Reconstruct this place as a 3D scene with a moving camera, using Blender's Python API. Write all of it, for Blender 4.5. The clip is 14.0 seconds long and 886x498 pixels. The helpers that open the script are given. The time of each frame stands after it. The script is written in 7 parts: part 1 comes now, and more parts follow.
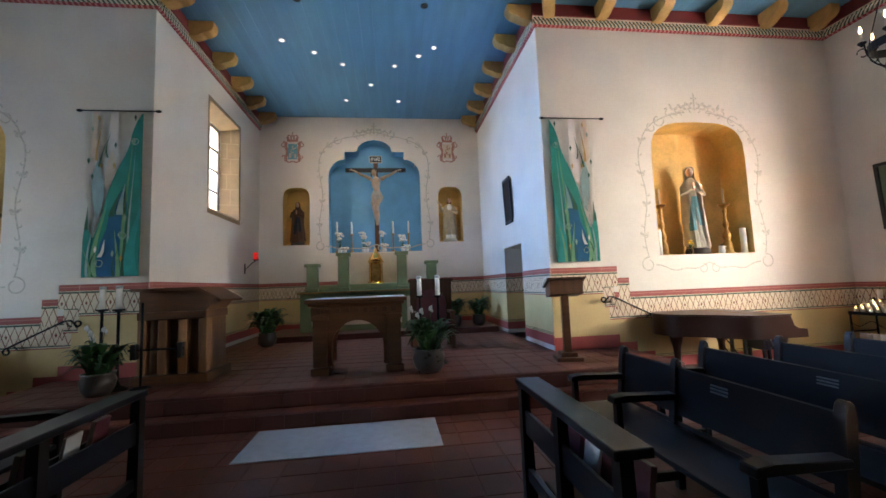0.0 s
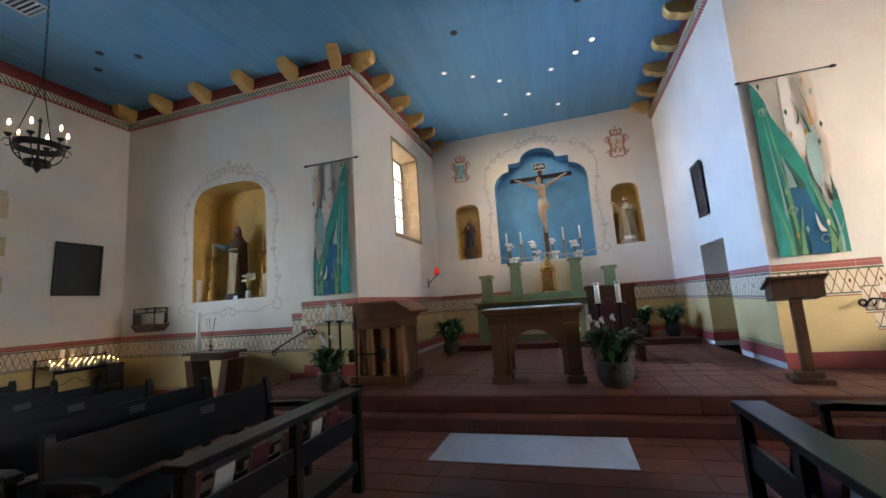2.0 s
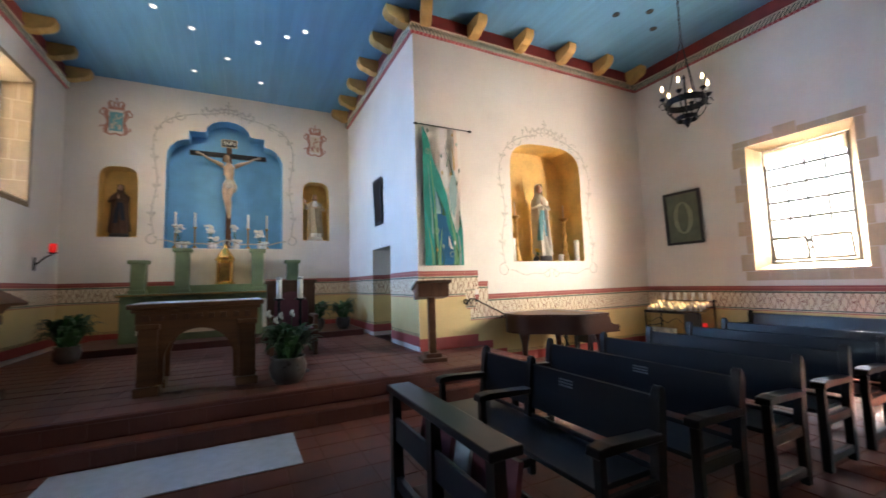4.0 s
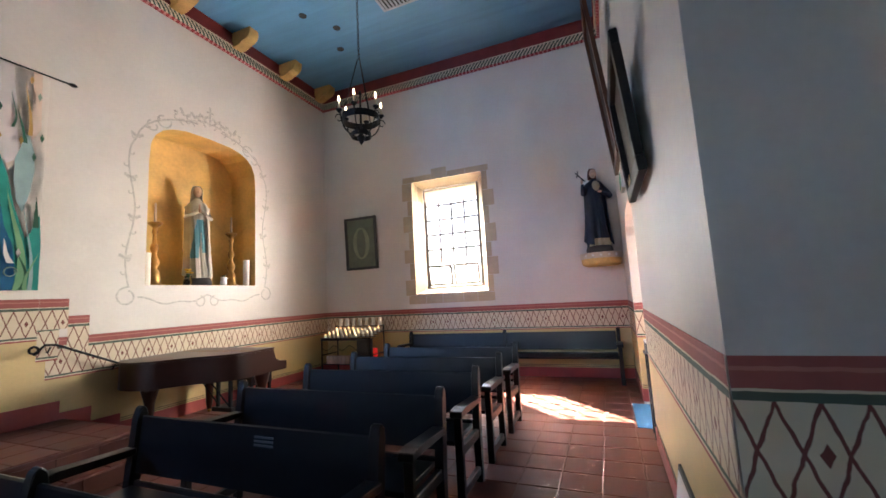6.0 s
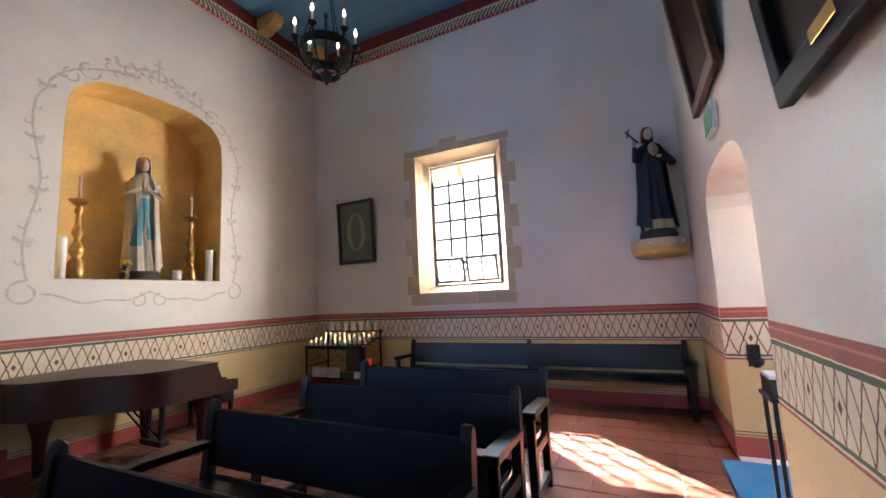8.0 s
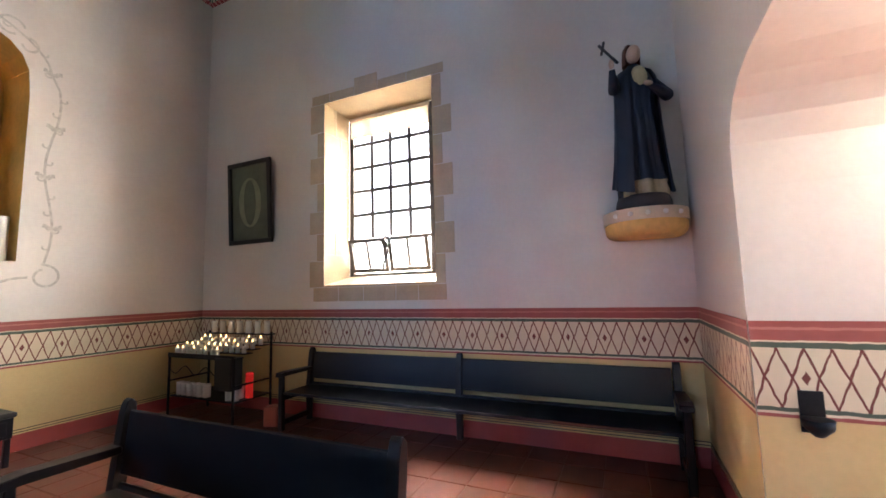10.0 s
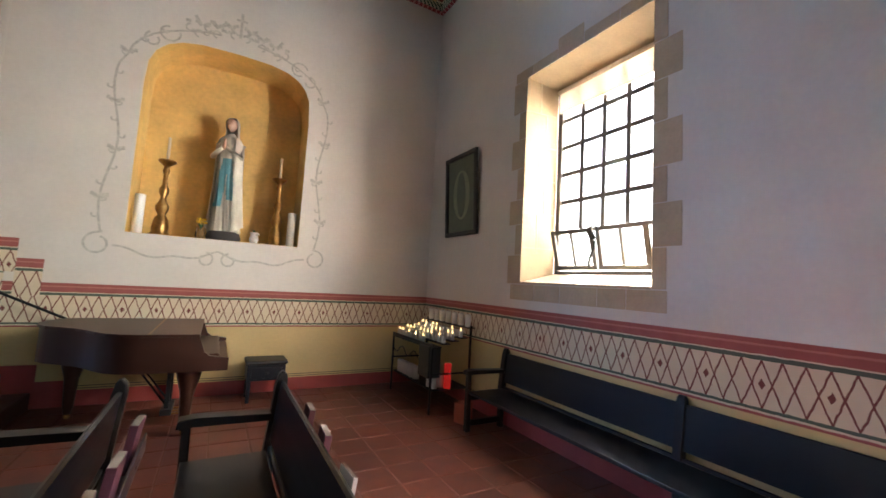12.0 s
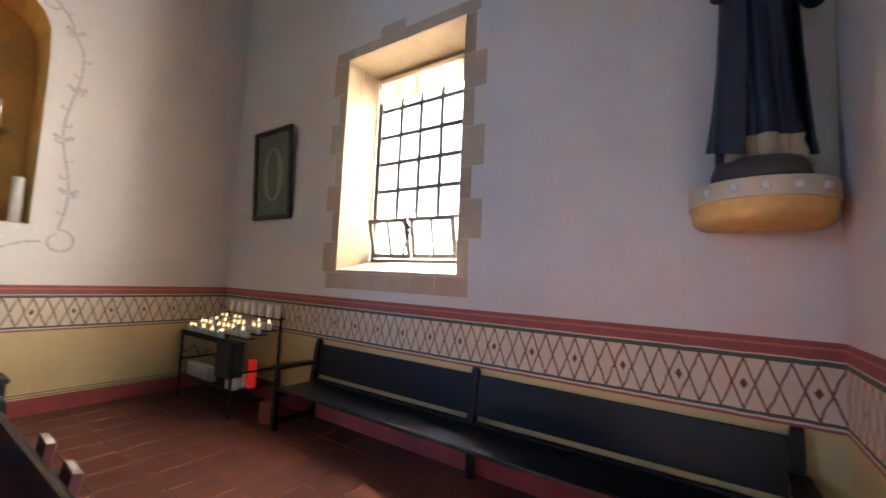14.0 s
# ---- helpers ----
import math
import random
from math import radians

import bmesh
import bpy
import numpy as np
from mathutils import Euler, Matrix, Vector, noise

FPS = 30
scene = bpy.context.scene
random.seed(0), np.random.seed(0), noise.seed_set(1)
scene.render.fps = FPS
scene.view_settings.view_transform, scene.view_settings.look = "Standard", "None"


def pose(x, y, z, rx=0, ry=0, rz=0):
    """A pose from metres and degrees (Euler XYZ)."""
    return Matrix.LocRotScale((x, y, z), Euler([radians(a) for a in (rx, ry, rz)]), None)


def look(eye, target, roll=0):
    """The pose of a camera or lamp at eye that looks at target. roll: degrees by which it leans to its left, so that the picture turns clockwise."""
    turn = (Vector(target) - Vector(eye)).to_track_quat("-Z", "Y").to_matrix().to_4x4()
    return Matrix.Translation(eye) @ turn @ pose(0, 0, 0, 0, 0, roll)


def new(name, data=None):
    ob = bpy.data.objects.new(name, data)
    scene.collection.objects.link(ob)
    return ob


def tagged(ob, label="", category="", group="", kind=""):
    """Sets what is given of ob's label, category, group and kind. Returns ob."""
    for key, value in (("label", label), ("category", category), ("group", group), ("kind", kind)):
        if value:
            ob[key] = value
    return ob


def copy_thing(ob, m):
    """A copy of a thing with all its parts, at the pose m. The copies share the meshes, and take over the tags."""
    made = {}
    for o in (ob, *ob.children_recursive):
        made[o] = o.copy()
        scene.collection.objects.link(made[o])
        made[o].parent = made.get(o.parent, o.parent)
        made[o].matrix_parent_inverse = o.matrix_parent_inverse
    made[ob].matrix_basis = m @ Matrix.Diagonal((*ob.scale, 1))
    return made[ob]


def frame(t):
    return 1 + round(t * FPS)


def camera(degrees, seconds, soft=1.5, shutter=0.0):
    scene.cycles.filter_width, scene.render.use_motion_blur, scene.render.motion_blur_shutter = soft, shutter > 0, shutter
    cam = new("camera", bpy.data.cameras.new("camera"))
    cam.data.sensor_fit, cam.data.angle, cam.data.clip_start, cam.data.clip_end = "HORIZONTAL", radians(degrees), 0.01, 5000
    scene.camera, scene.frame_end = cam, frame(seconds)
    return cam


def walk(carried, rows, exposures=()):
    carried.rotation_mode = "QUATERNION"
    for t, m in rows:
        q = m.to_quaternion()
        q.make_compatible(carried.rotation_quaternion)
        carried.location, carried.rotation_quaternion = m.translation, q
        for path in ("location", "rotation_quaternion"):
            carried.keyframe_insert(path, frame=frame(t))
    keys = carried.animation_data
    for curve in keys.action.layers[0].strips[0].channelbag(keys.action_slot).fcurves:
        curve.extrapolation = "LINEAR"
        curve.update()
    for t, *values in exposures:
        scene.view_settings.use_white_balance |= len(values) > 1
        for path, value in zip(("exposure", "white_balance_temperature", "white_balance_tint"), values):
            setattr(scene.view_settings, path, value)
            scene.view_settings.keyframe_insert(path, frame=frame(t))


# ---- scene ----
cam = camera(96, 14.0, soft=1.6, shutter=0.2)
PATH = [
    (0, 3.647, 5.900, 1.578, 95.20, 2.20, -7.24),
    (0.5, 3.630, 5.899, 1.579, 96.21, 2.60, -3.69),
    (1, 3.632, 5.894, 1.577, 97.04, 3.89, 6.81),
    (1.5, 3.648, 5.901, 1.576, 97.76, 4.90, 17.30),
    (2, 3.652, 5.902, 1.576, 97.87, 3.92, 17.24),
    (2.5, 3.641, 5.897, 1.576, 98.43, 2.77, 13.70),
    (3, 3.622, 5.901, 1.582, 98.39, 2.86, 4.77),
    (3.5, 3.578, 5.931, 1.590, 96.62, 2.61, -9.19),
    (4, 3.602, 6.030, 1.594, 94.75, 1.73, -26.58),
    (4.2, 3.674, 6.084, 1.590, 95.35, 0.97, -33.93),
    (6.3, 4.985, 6.629, 1.568, 96.63, 3.34, -68.40),
    (6.5, 5.100, 6.734, 1.560, 97.00, 4.08, -66.50),
    (7, 5.474, 6.800, 1.567, 96.55, 4.50, -69.50),
    (7.5, 5.957, 6.783, 1.572, 96.43, 4.24, -68.40),
    (8, 6.433, 6.829, 1.562, 96.93, 2.69, -63.97),
    (8.5, 6.883, 6.766, 1.541, 96.57, 1.34, -68.03),
    (8.7, 7.141, 6.706, 1.538, 96.30, 1.60, -67.89),
    (11, 9.146, 6.768, 1.556, 95.83, -0.04, -58.80),
    (11.5, 9.421, 6.698, 1.565, 94.51, -0.83, -43.75),
    (12, 9.506, 6.683, 1.567, 95.06, -3.29, -29.50),
    (12.5, 9.518, 6.693, 1.570, 96.00, -2.94, -27.30),
    (13, 9.504, 6.711, 1.575, 96.90, -2.46, -28.40),
    (13.5, 9.513, 6.729, 1.579, 96.72, -1.88, -38.59),
    (14, 9.530, 6.713, 1.581, 94.51, -2.60, -55.41),
]
walk(cam, [(t, pose(x, y, z, rx, ry, rz)) for t, x, y, z, rx, ry, rz in PATH], exposures=[
    (0.0, 5.8, 6750, 10), (1.0, 5.8, 6800, 10), (2.0, 6.05, 6900, 10), (3.5, 6.0, 6900, 10), (4.2, 5.95, 6900, 10), (6.3, 5.5, 6450, 12), (8.7, 5.15, 6200, 12),
    (10.8, 5.4, 6500, 10), (11.3, 5.35, 6500, 10), (12.0, 5.1, 6450, 8), (13.2, 5.05, 6400, 8), (14.0, 5.25, 6400, 10)])

# ---- light ----
SUN = Vector((0.78, 0.75, 1.0)).normalized()
world = bpy.data.worlds.new("sky")
scene.world = world
world.use_nodes = True
wn = world.node_tree.nodes
sky = wn.new("ShaderNodeTexSky")
sky.sky_type = "NISHITA"
sky.sun_disc = False
sky.sun_elevation = math.asin(SUN.z)
sky.sun_rotation = math.atan2(SUN.x, SUN.y)
world.node_tree.links.new(sky.outputs[0], wn["Background"].inputs[0])
wn["Background"].inputs[1].default_value = 0.05
sun = new("sun", bpy.data.lights.new("sun", "SUN"))
sun.data.energy, sun.data.angle, sun.data.color = 5.0, radians(0.9), (1.0, 0.95, 0.87)
sun.matrix_world = look(SUN * 40, (0, 0, 0))


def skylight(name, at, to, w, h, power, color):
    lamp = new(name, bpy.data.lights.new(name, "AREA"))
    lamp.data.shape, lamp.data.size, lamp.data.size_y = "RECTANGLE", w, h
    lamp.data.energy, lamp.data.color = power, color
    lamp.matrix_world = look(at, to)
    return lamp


# area lamps added outside the windows, aimed to stand in for sky light
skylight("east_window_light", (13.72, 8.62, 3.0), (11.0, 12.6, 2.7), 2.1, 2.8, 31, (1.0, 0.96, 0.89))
skylight("west_window_light", (-7.0, 9.4, 3.0), (-1.0, 12.2, 1.8), 1.3, 2.2, 3.8, (0.58, 0.78, 1.0))
skylight("chancel_window_light", (-0.70, 15.35, 4.4), (6.4, 12.6, 2.0), 1.4, 2.0, 3.3, (0.26, 0.50, 1.0)).data.spread = radians(90)



# lit ceiling downlights over the altar
def downlamp(at, to, power):
    lamp = new("downlight_lamp", bpy.data.lights.new("downlight_lamp", "SPOT"))
    lamp.data.energy, lamp.data.color, lamp.data.shadow_soft_size = power, (1.0, 0.86, 0.68), 0.05
    lamp.data.spot_size, lamp.data.spot_blend = radians(95), 0.9
    lamp.matrix_world = look(at, to)


for x, y in ((2.11, 14.37), (3.25, 15.72), (4.37, 14.37)):
    downlamp((x, y, 6.67), (3.165 + 1.6 * (x - 3.165), 18.0, 3.2), 1.6)
# ---- materials ----
def nodes_of(m):
    m.use_nodes = True
    nt = m.node_tree
    return nt, nt.nodes, nt.links, nt.nodes["Principled BSDF"]


def mat(name, color, rough=0.6, metal=0.0, var=0.12, scale=6.0, bump=0.15, fine=90.0, stretch=(1, 1, 1), emit=None, strength=0.0, piece=0.0, spec=None):
    """Painted or natural surface: broad stains and fine grain, with relief."""
    m = bpy.data.materials.new(name)
    nt, nd, ln, p = nodes_of(m)
    p.inputs["Roughness"].default_value = rough
    p.inputs["Metallic"].default_value = metal
    if spec is not None:
        p.inputs["Specular IOR Level"].default_value = spec
    tc = nd.new("ShaderNodeTexCoord")
    mp = nd.new("ShaderNodeMapping")
    mp.inputs["Scale"].default_value = stretch
    ln.new(tc.outputs["Object"], mp.inputs[0])
    broad = nd.new("ShaderNodeTexNoise")
    broad.inputs["Scale"].default_value, broad.inputs["Detail"].default_value = scale, 5
    grain = nd.new("ShaderNodeTexNoise")
    grain.inputs["Scale"].default_value, grain.inputs["Detail"].default_value = fine, 4
    ln.new(mp.outputs[0], broad.inputs[0])
    ln.new(mp.outputs[0], grain.inputs[0])
    mix = nd.new("ShaderNodeMath")
    mix.operation = "ADD"
    half = nd.new("ShaderNodeMath")
    half.operation = "MULTIPLY"
    half.inputs[1].default_value = 0.45
    ln.new(grain.outputs[0], half.inputs[0])
    ln.new(broad.outputs[0], mix.inputs[0])
    ln.new(half.outputs[0], mix.inputs[1])
    ramp = nd.new("ShaderNodeMapRange")
    ramp.inputs[1].default_value, ramp.inputs[2].default_value = 0.45, 1.0
    ramp.inputs[3].default_value, ramp.inputs[4].default_value = 1 - var, 1 + var
    ln.new(mix.outputs[0], ramp.inputs[0])
    value = ramp.outputs[0]
    if piece:
        info = nd.new("ShaderNodeObjectInfo")
        geo = nd.new("ShaderNodeNewGeometry")
        sm = nd.new("ShaderNodeMath")
        sm.operation = "ADD"
        ln.new(info.outputs["Random"], sm.inputs[0])
        ln.new(geo.outputs["Random Per Island"], sm.inputs[1])
        fr = nd.new("ShaderNodeMath")
        fr.operation = "FRACT"
        ln.new(sm.outputs[0], fr.inputs[0])
        pr = nd.new("ShaderNodeMapRange")
        pr.inputs[3].default_value, pr.inputs[4].default_value = 1 - piece, 1 + piece
        ln.new(fr.outputs[0], pr.inputs[0])
        mul = nd.new("ShaderNodeMath")
        mul.operation = "MULTIPLY"
        ln.new(value, mul.inputs[0])
        ln.new(pr.outputs[0], mul.inputs[1])
        value = mul.outputs[0]
    col = nd.new("ShaderNodeVectorMath")
    col.operation = "SCALE"
    col.inputs[0].default_value = color
    ln.new(value, col.inputs["Scale"])
    ln.new(col.outputs[0], p.inputs["Base Color"])
    rr = nd.new("ShaderNodeMapRange")
    rr.inputs[3].default_value, rr.inputs[4].default_value = max(0.02, rough - min(0.1, 0.4 * var)), min(1, rough + min(0.1, 0.4 * var))
    ln.new(broad.outputs[0], rr.inputs[0])
    ln.new(rr.outputs[0], p.inputs["Roughness"])
    if bump:
        bp = nd.new("ShaderNodeBump")
        bp.inputs["Strength"].default_value, bp.inputs["Distance"].default_value = bump, 0.01
        ln.new(mix.outputs[0], bp.inputs["Height"])
        ln.new(bp.outputs[0], p.inputs["Normal"])
    if emit:
        p.inputs["Emission Color"].default_value = (*emit, 1)
        p.inputs["Emission Strength"].default_value = strength
    return m


def wood(name, color, rough=0.4, var=0.3, along=1, bump=0.1, spec=None):
    s = [9, 9, 9]
    s[along] = 0.7
    return mat(name, color, rough, 0, var, 1.6, bump, 14, stretch=tuple(s), spec=spec)


def math_chain(nd, ln):
    def f(op, a, b=None, c=None):
        n = nd.new("ShaderNodeMath")
        n.operation = op
        for i, v in enumerate((a, b, c)):
            if v is None:
                continue
            if isinstance(v, (int, float)):
                n.inputs[i].default_value = v
            else:
                ln.new(v, n.inputs[i])
        return n.outputs[0]
    return f


def frieze_mat(name, height):
    """Painted wall border: red band over a green line, a red lattice with small lozenges, thin lines below."""
    m = bpy.data.materials.new(name)
    nt, nd, ln, p = nodes_of(m)
    uv = nd.new("ShaderNodeUVMap")
    sp = nd.new("ShaderNodeSeparateXYZ")
    ln.new(uv.outputs[0], sp.inputs[0])
    f = math_chain(nd, ln)
    u, v = sp.outputs[0], sp.outputs[1]
    wob = nd.new("ShaderNodeTexNoise")
    wob.inputs["Scale"].default_value = 14
    ln.new(uv.outputs[0], wob.inputs[0])
    jit = f("MULTIPLY", f("SUBTRACT", wob.outputs[0], 0.5), 0.02)
    u2, v2 = f("ADD", u, jit), f("ADD", v, f("MULTIPLY", jit, 0.6))
    W, LO, HI = 0.110, 0.05, height - 0.135
    vv = f("DIVIDE", f("SUBTRACT", v2, LO), HI - LO)
    a = f("DIVIDE", u2, W)

    def line(e, half):
        d = f("ABSOLUTE", f("SUBTRACT", f("FRACT", f("ADD", e, 0.5)), 0.5))
        return f("LESS_THAN", d, half)
    lat = f("MAXIMUM", line(f("ADD", a, vv), 0.052), line(f("SUBTRACT", a, vv), 0.052))
    du = f("ABSOLUTE", f("SUBTRACT", f("FRACT", f("ADD", f("DIVIDE", a, 3.0), 0.5)), 0.5))
    dm = f("ADD", f("DIVIDE", f("MULTIPLY", du, 3.0 * W), 0.020), f("DIVIDE", f("ABSOLUTE", f("SUBTRACT", vv, 0.5)), 0.12))
    lat = f("MAXIMUM", lat, f("LESS_THAN", dm, 1.0))
    inside = f("MULTIPLY", f("GREATER_THAN", v2, LO), f("LESS_THAN", v2, HI))
    red = f("MULTIPLY", lat, inside)
    band = f("GREATER_THAN", v2, height - 0.098)
    pale = f("MULTIPLY", f("GREATER_THAN", v2, height - 0.045), f("LESS_THAN", v2, height - 0.032))
    thin = f("LESS_THAN", v2, 0.017)
    red = f("MAXIMUM", red, f("MAXIMUM", band, thin))
    green = f("MAXIMUM", f("MULTIPLY", f("GREATER_THAN", v2, HI), f("LESS_THAN", v2, HI + 0.028)),
              f("MULTIPLY", f("GREATER_THAN", v2, LO - 0.02), f("LESS_THAN", v2, LO)))
    n1 = nd.new("ShaderNodeTexNoise")
    n1.inputs["Scale"].default_value, n1.inputs["Detail"].default_value = 9, 6
    ln.new(uv.outputs[0], n1.inputs[0])

    def mixc(fac, c1, c2):
        mx = nd.new("ShaderNodeMix")
        mx.data_type = "RGBA"
        if isinstance(fac, float):
            mx.inputs[0].default_value = fac
        else:
            ln.new(fac, mx.inputs[0])
        for i, c in ((6, c1), (7, c2)):
            if isinstance(c, tuple):
                mx.inputs[i].default_value = (*c, 1)
            else:
                ln.new(c, mx.inputs[i])
        return mx.outputs[2]
    base = mixc(n1.outputs[0], (0.62, 0.50, 0.34), (0.74, 0.63, 0.46))
    rd = mixc(n1.outputs[0], (0.24, 0.034, 0.030), (0.37, 0.065, 0.055))
    c = mixc(f("MULTIPLY", red, 0.93), base, rd)
    c = mixc(f("MULTIPLY", f("MULTIPLY", lat, inside), 0.93), c, (0.17, 0.04, 0.03))
    c = mixc(f("MULTIPLY", pale, 0.5), c, (0.62, 0.25, 0.2))
    c = mixc(f("MULTIPLY", green, 0.95), c, (0.045, 0.075, 0.05))
    ln.new(c, p.inputs["Base Color"])
    p.inputs["Roughness"].default_value = 0.7
    bp = nd.new("ShaderNodeBump")
    bp.inputs["Strength"].default_value, bp.inputs["Distance"].default_value = 0.2, 0.006
    ln.new(n1.outputs[0], bp.inputs["Height"])
    ln.new(bp.outputs[0], p.inputs["Normal"])
    return m


def stripes_mat(name):
    """Painted rope moulding: slanting dark and cream stripes over a row of red teeth on pink."""
    m = bpy.data.materials.new(name)
    nt, nd, ln, p = nodes_of(m)
    uv = nd.new("ShaderNodeUVMap")
    sp = nd.new("ShaderNodeSeparateXYZ")
    ln.new(uv.outputs[0], sp.inputs[0])
    f = math_chain(nd, ln)
    slant = f("LESS_THAN", f("FRACT", f("ADD", f("DIVIDE", sp.outputs[0], 0.075), f("MULTIPLY", sp.outputs[1], 10.0))), 0.5)
    teeth = f("LESS_THAN", f("FRACT", f("DIVIDE", sp.outputs[0], 0.085)), 0.6)
    top = f("GREATER_THAN", sp.outputs[1], 6.305)

    def mixc(fac, c1, c2):
        mx = nd.new("ShaderNodeMix")
        mx.data_type = "RGBA"
        ln.new(fac, mx.inputs[0])
        for i, c in ((6, c1), (7, c2)):
            if isinstance(c, tuple):
                mx.inputs[i].default_value = (*c, 1)
            else:
                ln.new(c, mx.inputs[i])
        return mx.outputs[2]
    a = mixc(slant, (0.55, 0.48, 0.36), (0.05, 0.075, 0.05))
    b = mixc(teeth, (0.50, 0.20, 0.19), (0.30, 0.025, 0.03))
    ln.new(mixc(top, b, a), p.inputs["Base Color"])
    p.inputs["Roughness"].default_value = 0.6
    return m


def glass_mat(name, tint=(1, 1, 1), rough=0.02):
    m = bpy.data.materials.new(name)
    nt, nd, ln, p = nodes_of(m)
    p.inputs["Base Color"].default_value = (*tint, 1)
    p.inputs["Transmission Weight"].default_value = 1.0
    p.inputs["Roughness"].default_value = rough
    return m


WHITE = mat("white_plaster", (0.68, 0.615, 0.55), 0.47, var=0.07, scale=1.1, bump=0.3, fine=26)
DADO = mat("ochre_dado_paint", (0.62, 0.45, 0.20), 0.52, var=0.09, scale=2.0, bump=0.2, fine=30)
REDBASE = mat("red_base_paint", (0.36, 0.06, 0.05), 0.55, var=0.15, scale=4, bump=0.15)
DARKLINE = mat("dark_line_paint", (0.06, 0.04, 0.03), 0.7)
CORNRED = mat("red_cornice_wood", (0.20, 0.025, 0.022), 0.5, var=0.2, scale=5)
ROPE = stripes_mat("painted_rope_moulding")
FRIEZE = frieze_mat("painted_lattice_border", 0.48)
BLUECEIL = mat("blue_painted_boards", (0.115, 0.30, 0.50), 0.55, var=0.10, scale=1.2, bump=0.1, fine=20, stretch=(6, 0.6, 1), piece=0.05)
CORBEL = mat("ochre_corbel_wood", (0.56, 0.33, 0.11), 0.6, var=0.2, scale=7)
NICHEYELLOW = mat("ochre_niche_plaster", (0.70, 0.455, 0.15), 0.75, var=0.22, scale=2.2, bump=0.25, fine=18)
NICHEBLUE = mat("blue_niche_plaster", (0.13, 0.36, 0.60), 0.7, var=0.12, scale=3)
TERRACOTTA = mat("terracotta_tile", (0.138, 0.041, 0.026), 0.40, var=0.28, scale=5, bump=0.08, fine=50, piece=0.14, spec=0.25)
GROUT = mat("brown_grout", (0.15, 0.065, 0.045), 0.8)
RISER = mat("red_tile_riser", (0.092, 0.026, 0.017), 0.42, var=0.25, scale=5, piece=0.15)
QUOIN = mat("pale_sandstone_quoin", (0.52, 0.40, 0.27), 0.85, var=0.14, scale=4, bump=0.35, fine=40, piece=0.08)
# same stone as QUOIN, coloured darker to hold back glare in the reveals
DIMSTONE = mat("sandstone", (0.25, 0.175, 0.10), 0.85, var=0.16, scale=4, bump=0.35, fine=40, piece=0.1)
MORTAR = mat("pale_lime_mortar", (0.34, 0.255, 0.165), 0.9, var=0.1)
# blue tint in the base imitates ceiling and sky reflected in the varnish
DARKWOOD = wood("blue_tinted_pew_wood", (0.0065, 0.0065, 0.0095), 0.30, 0.12, 1, 0.01, 0.34)
DARKPOST = wood("dark_pew_end_wood", (0.014, 0.0095, 0.008), 0.36, 0.35, 2, 0.08, 0.3)
BLUECLOTH = mat("blue_seat_cushion", (0.012, 0.045, 0.14), 0.8, var=0.2, scale=12)
ALTARWOOD = wood("altar_oak", (0.115, 0.047, 0.019), 0.45, 0.3, 0, 0.1, 0.35)
BROWNWOOD = wood("brown_walnut", (0.085, 0.035, 0.016), 0.45, 0.3, 2, 0.1, 0.35)
PIANOWOOD = wood("mahogany_piano_case", (0.050, 0.018, 0.011), 0.33, 0.06, 0, 0, 0.32)
IRON = mat("wrought_iron", (0.02, 0.02, 0.022), 0.5, 0.8, 0.2, 20, 0.2)
BRASS = mat("aged_brass", (0.38, 0.22, 0.075), 0.38, 1.0, 0.35, 12, 0.1)
GOLD = mat("polished_gold", (0.80, 0.48, 0.14), 0.22, 1.0, 0.1, 9, 0.08)
GREENPAINT = mat("sage_green_paint", (0.17, 0.21, 0.10), 0.6, var=0.18, scale=5)
CREAM = mat("cream_paint", (0.62, 0.52, 0.38), 0.6, var=0.1, scale=5)
WAX = mat("white_wax", (0.82, 0.80, 0.74), 0.45, var=0.05)
REDGLASS = mat("red_candle_glass", (0.55, 0.01, 0.02), 0.15, emit=(1.0, 0.04, 0.03), strength=0.007)
FLAME = mat("lit_bulb", (1, 0.8, 0.5), 0.4, emit=(1.0, 0.66, 0.32), strength=0.5)
SMALLFLAME = mat("candle_flame", (1, 0.7, 0.3), 0.4, emit=(1.0, 0.60, 0.25), strength=0.14)
DOWNLIT = mat("lit_downlight", (1, 1, 1), 0.4, emit=(1.0, 0.95, 0.85), strength=0.1)
CHROME = mat("brushed_steel", (0.55, 0.55, 0.55), 0.3, 1.0, 0.1, 20)
GREYRUG = mat("pale_grey_runner", (0.42, 0.45, 0.52), 0.95, var=0.1, scale=9, bump=0.4, fine=200)
BLUEMAT = mat("blue_mat", (0.02, 0.13, 0.26), 0.95, var=0.15, scale=12, bump=0.4, fine=200)
LEAF = mat("dark_green_leaf", (0.028, 0.085, 0.024), 0.4, var=0.35, scale=14, piece=0.25)
PETAL = mat("white_petal", (0.80, 0.78, 0.72), 0.6, var=0.1, piece=0.06)
POTGREY = mat("glazed_grey_pot", (0.055, 0.045, 0.04), 0.3, var=0.25, scale=9)
SOIL = mat("dark_soil", (0.03, 0.02, 0.015), 0.95)
BLACK = mat("black_paint", (0.012, 0.012, 0.013), 0.45)
DIMGREEN = mat("grey_green_print", (0.11, 0.13, 0.085), 0.55, var=0.3, scale=5)
PRINTDARK = mat("dark_oil_painting", (0.035, 0.021, 0.015), 0.6, var=0.6, scale=5, spec=0.15)
PAPER = mat("white_paper", (0.75, 0.74, 0.72), 0.7, var=0.05)
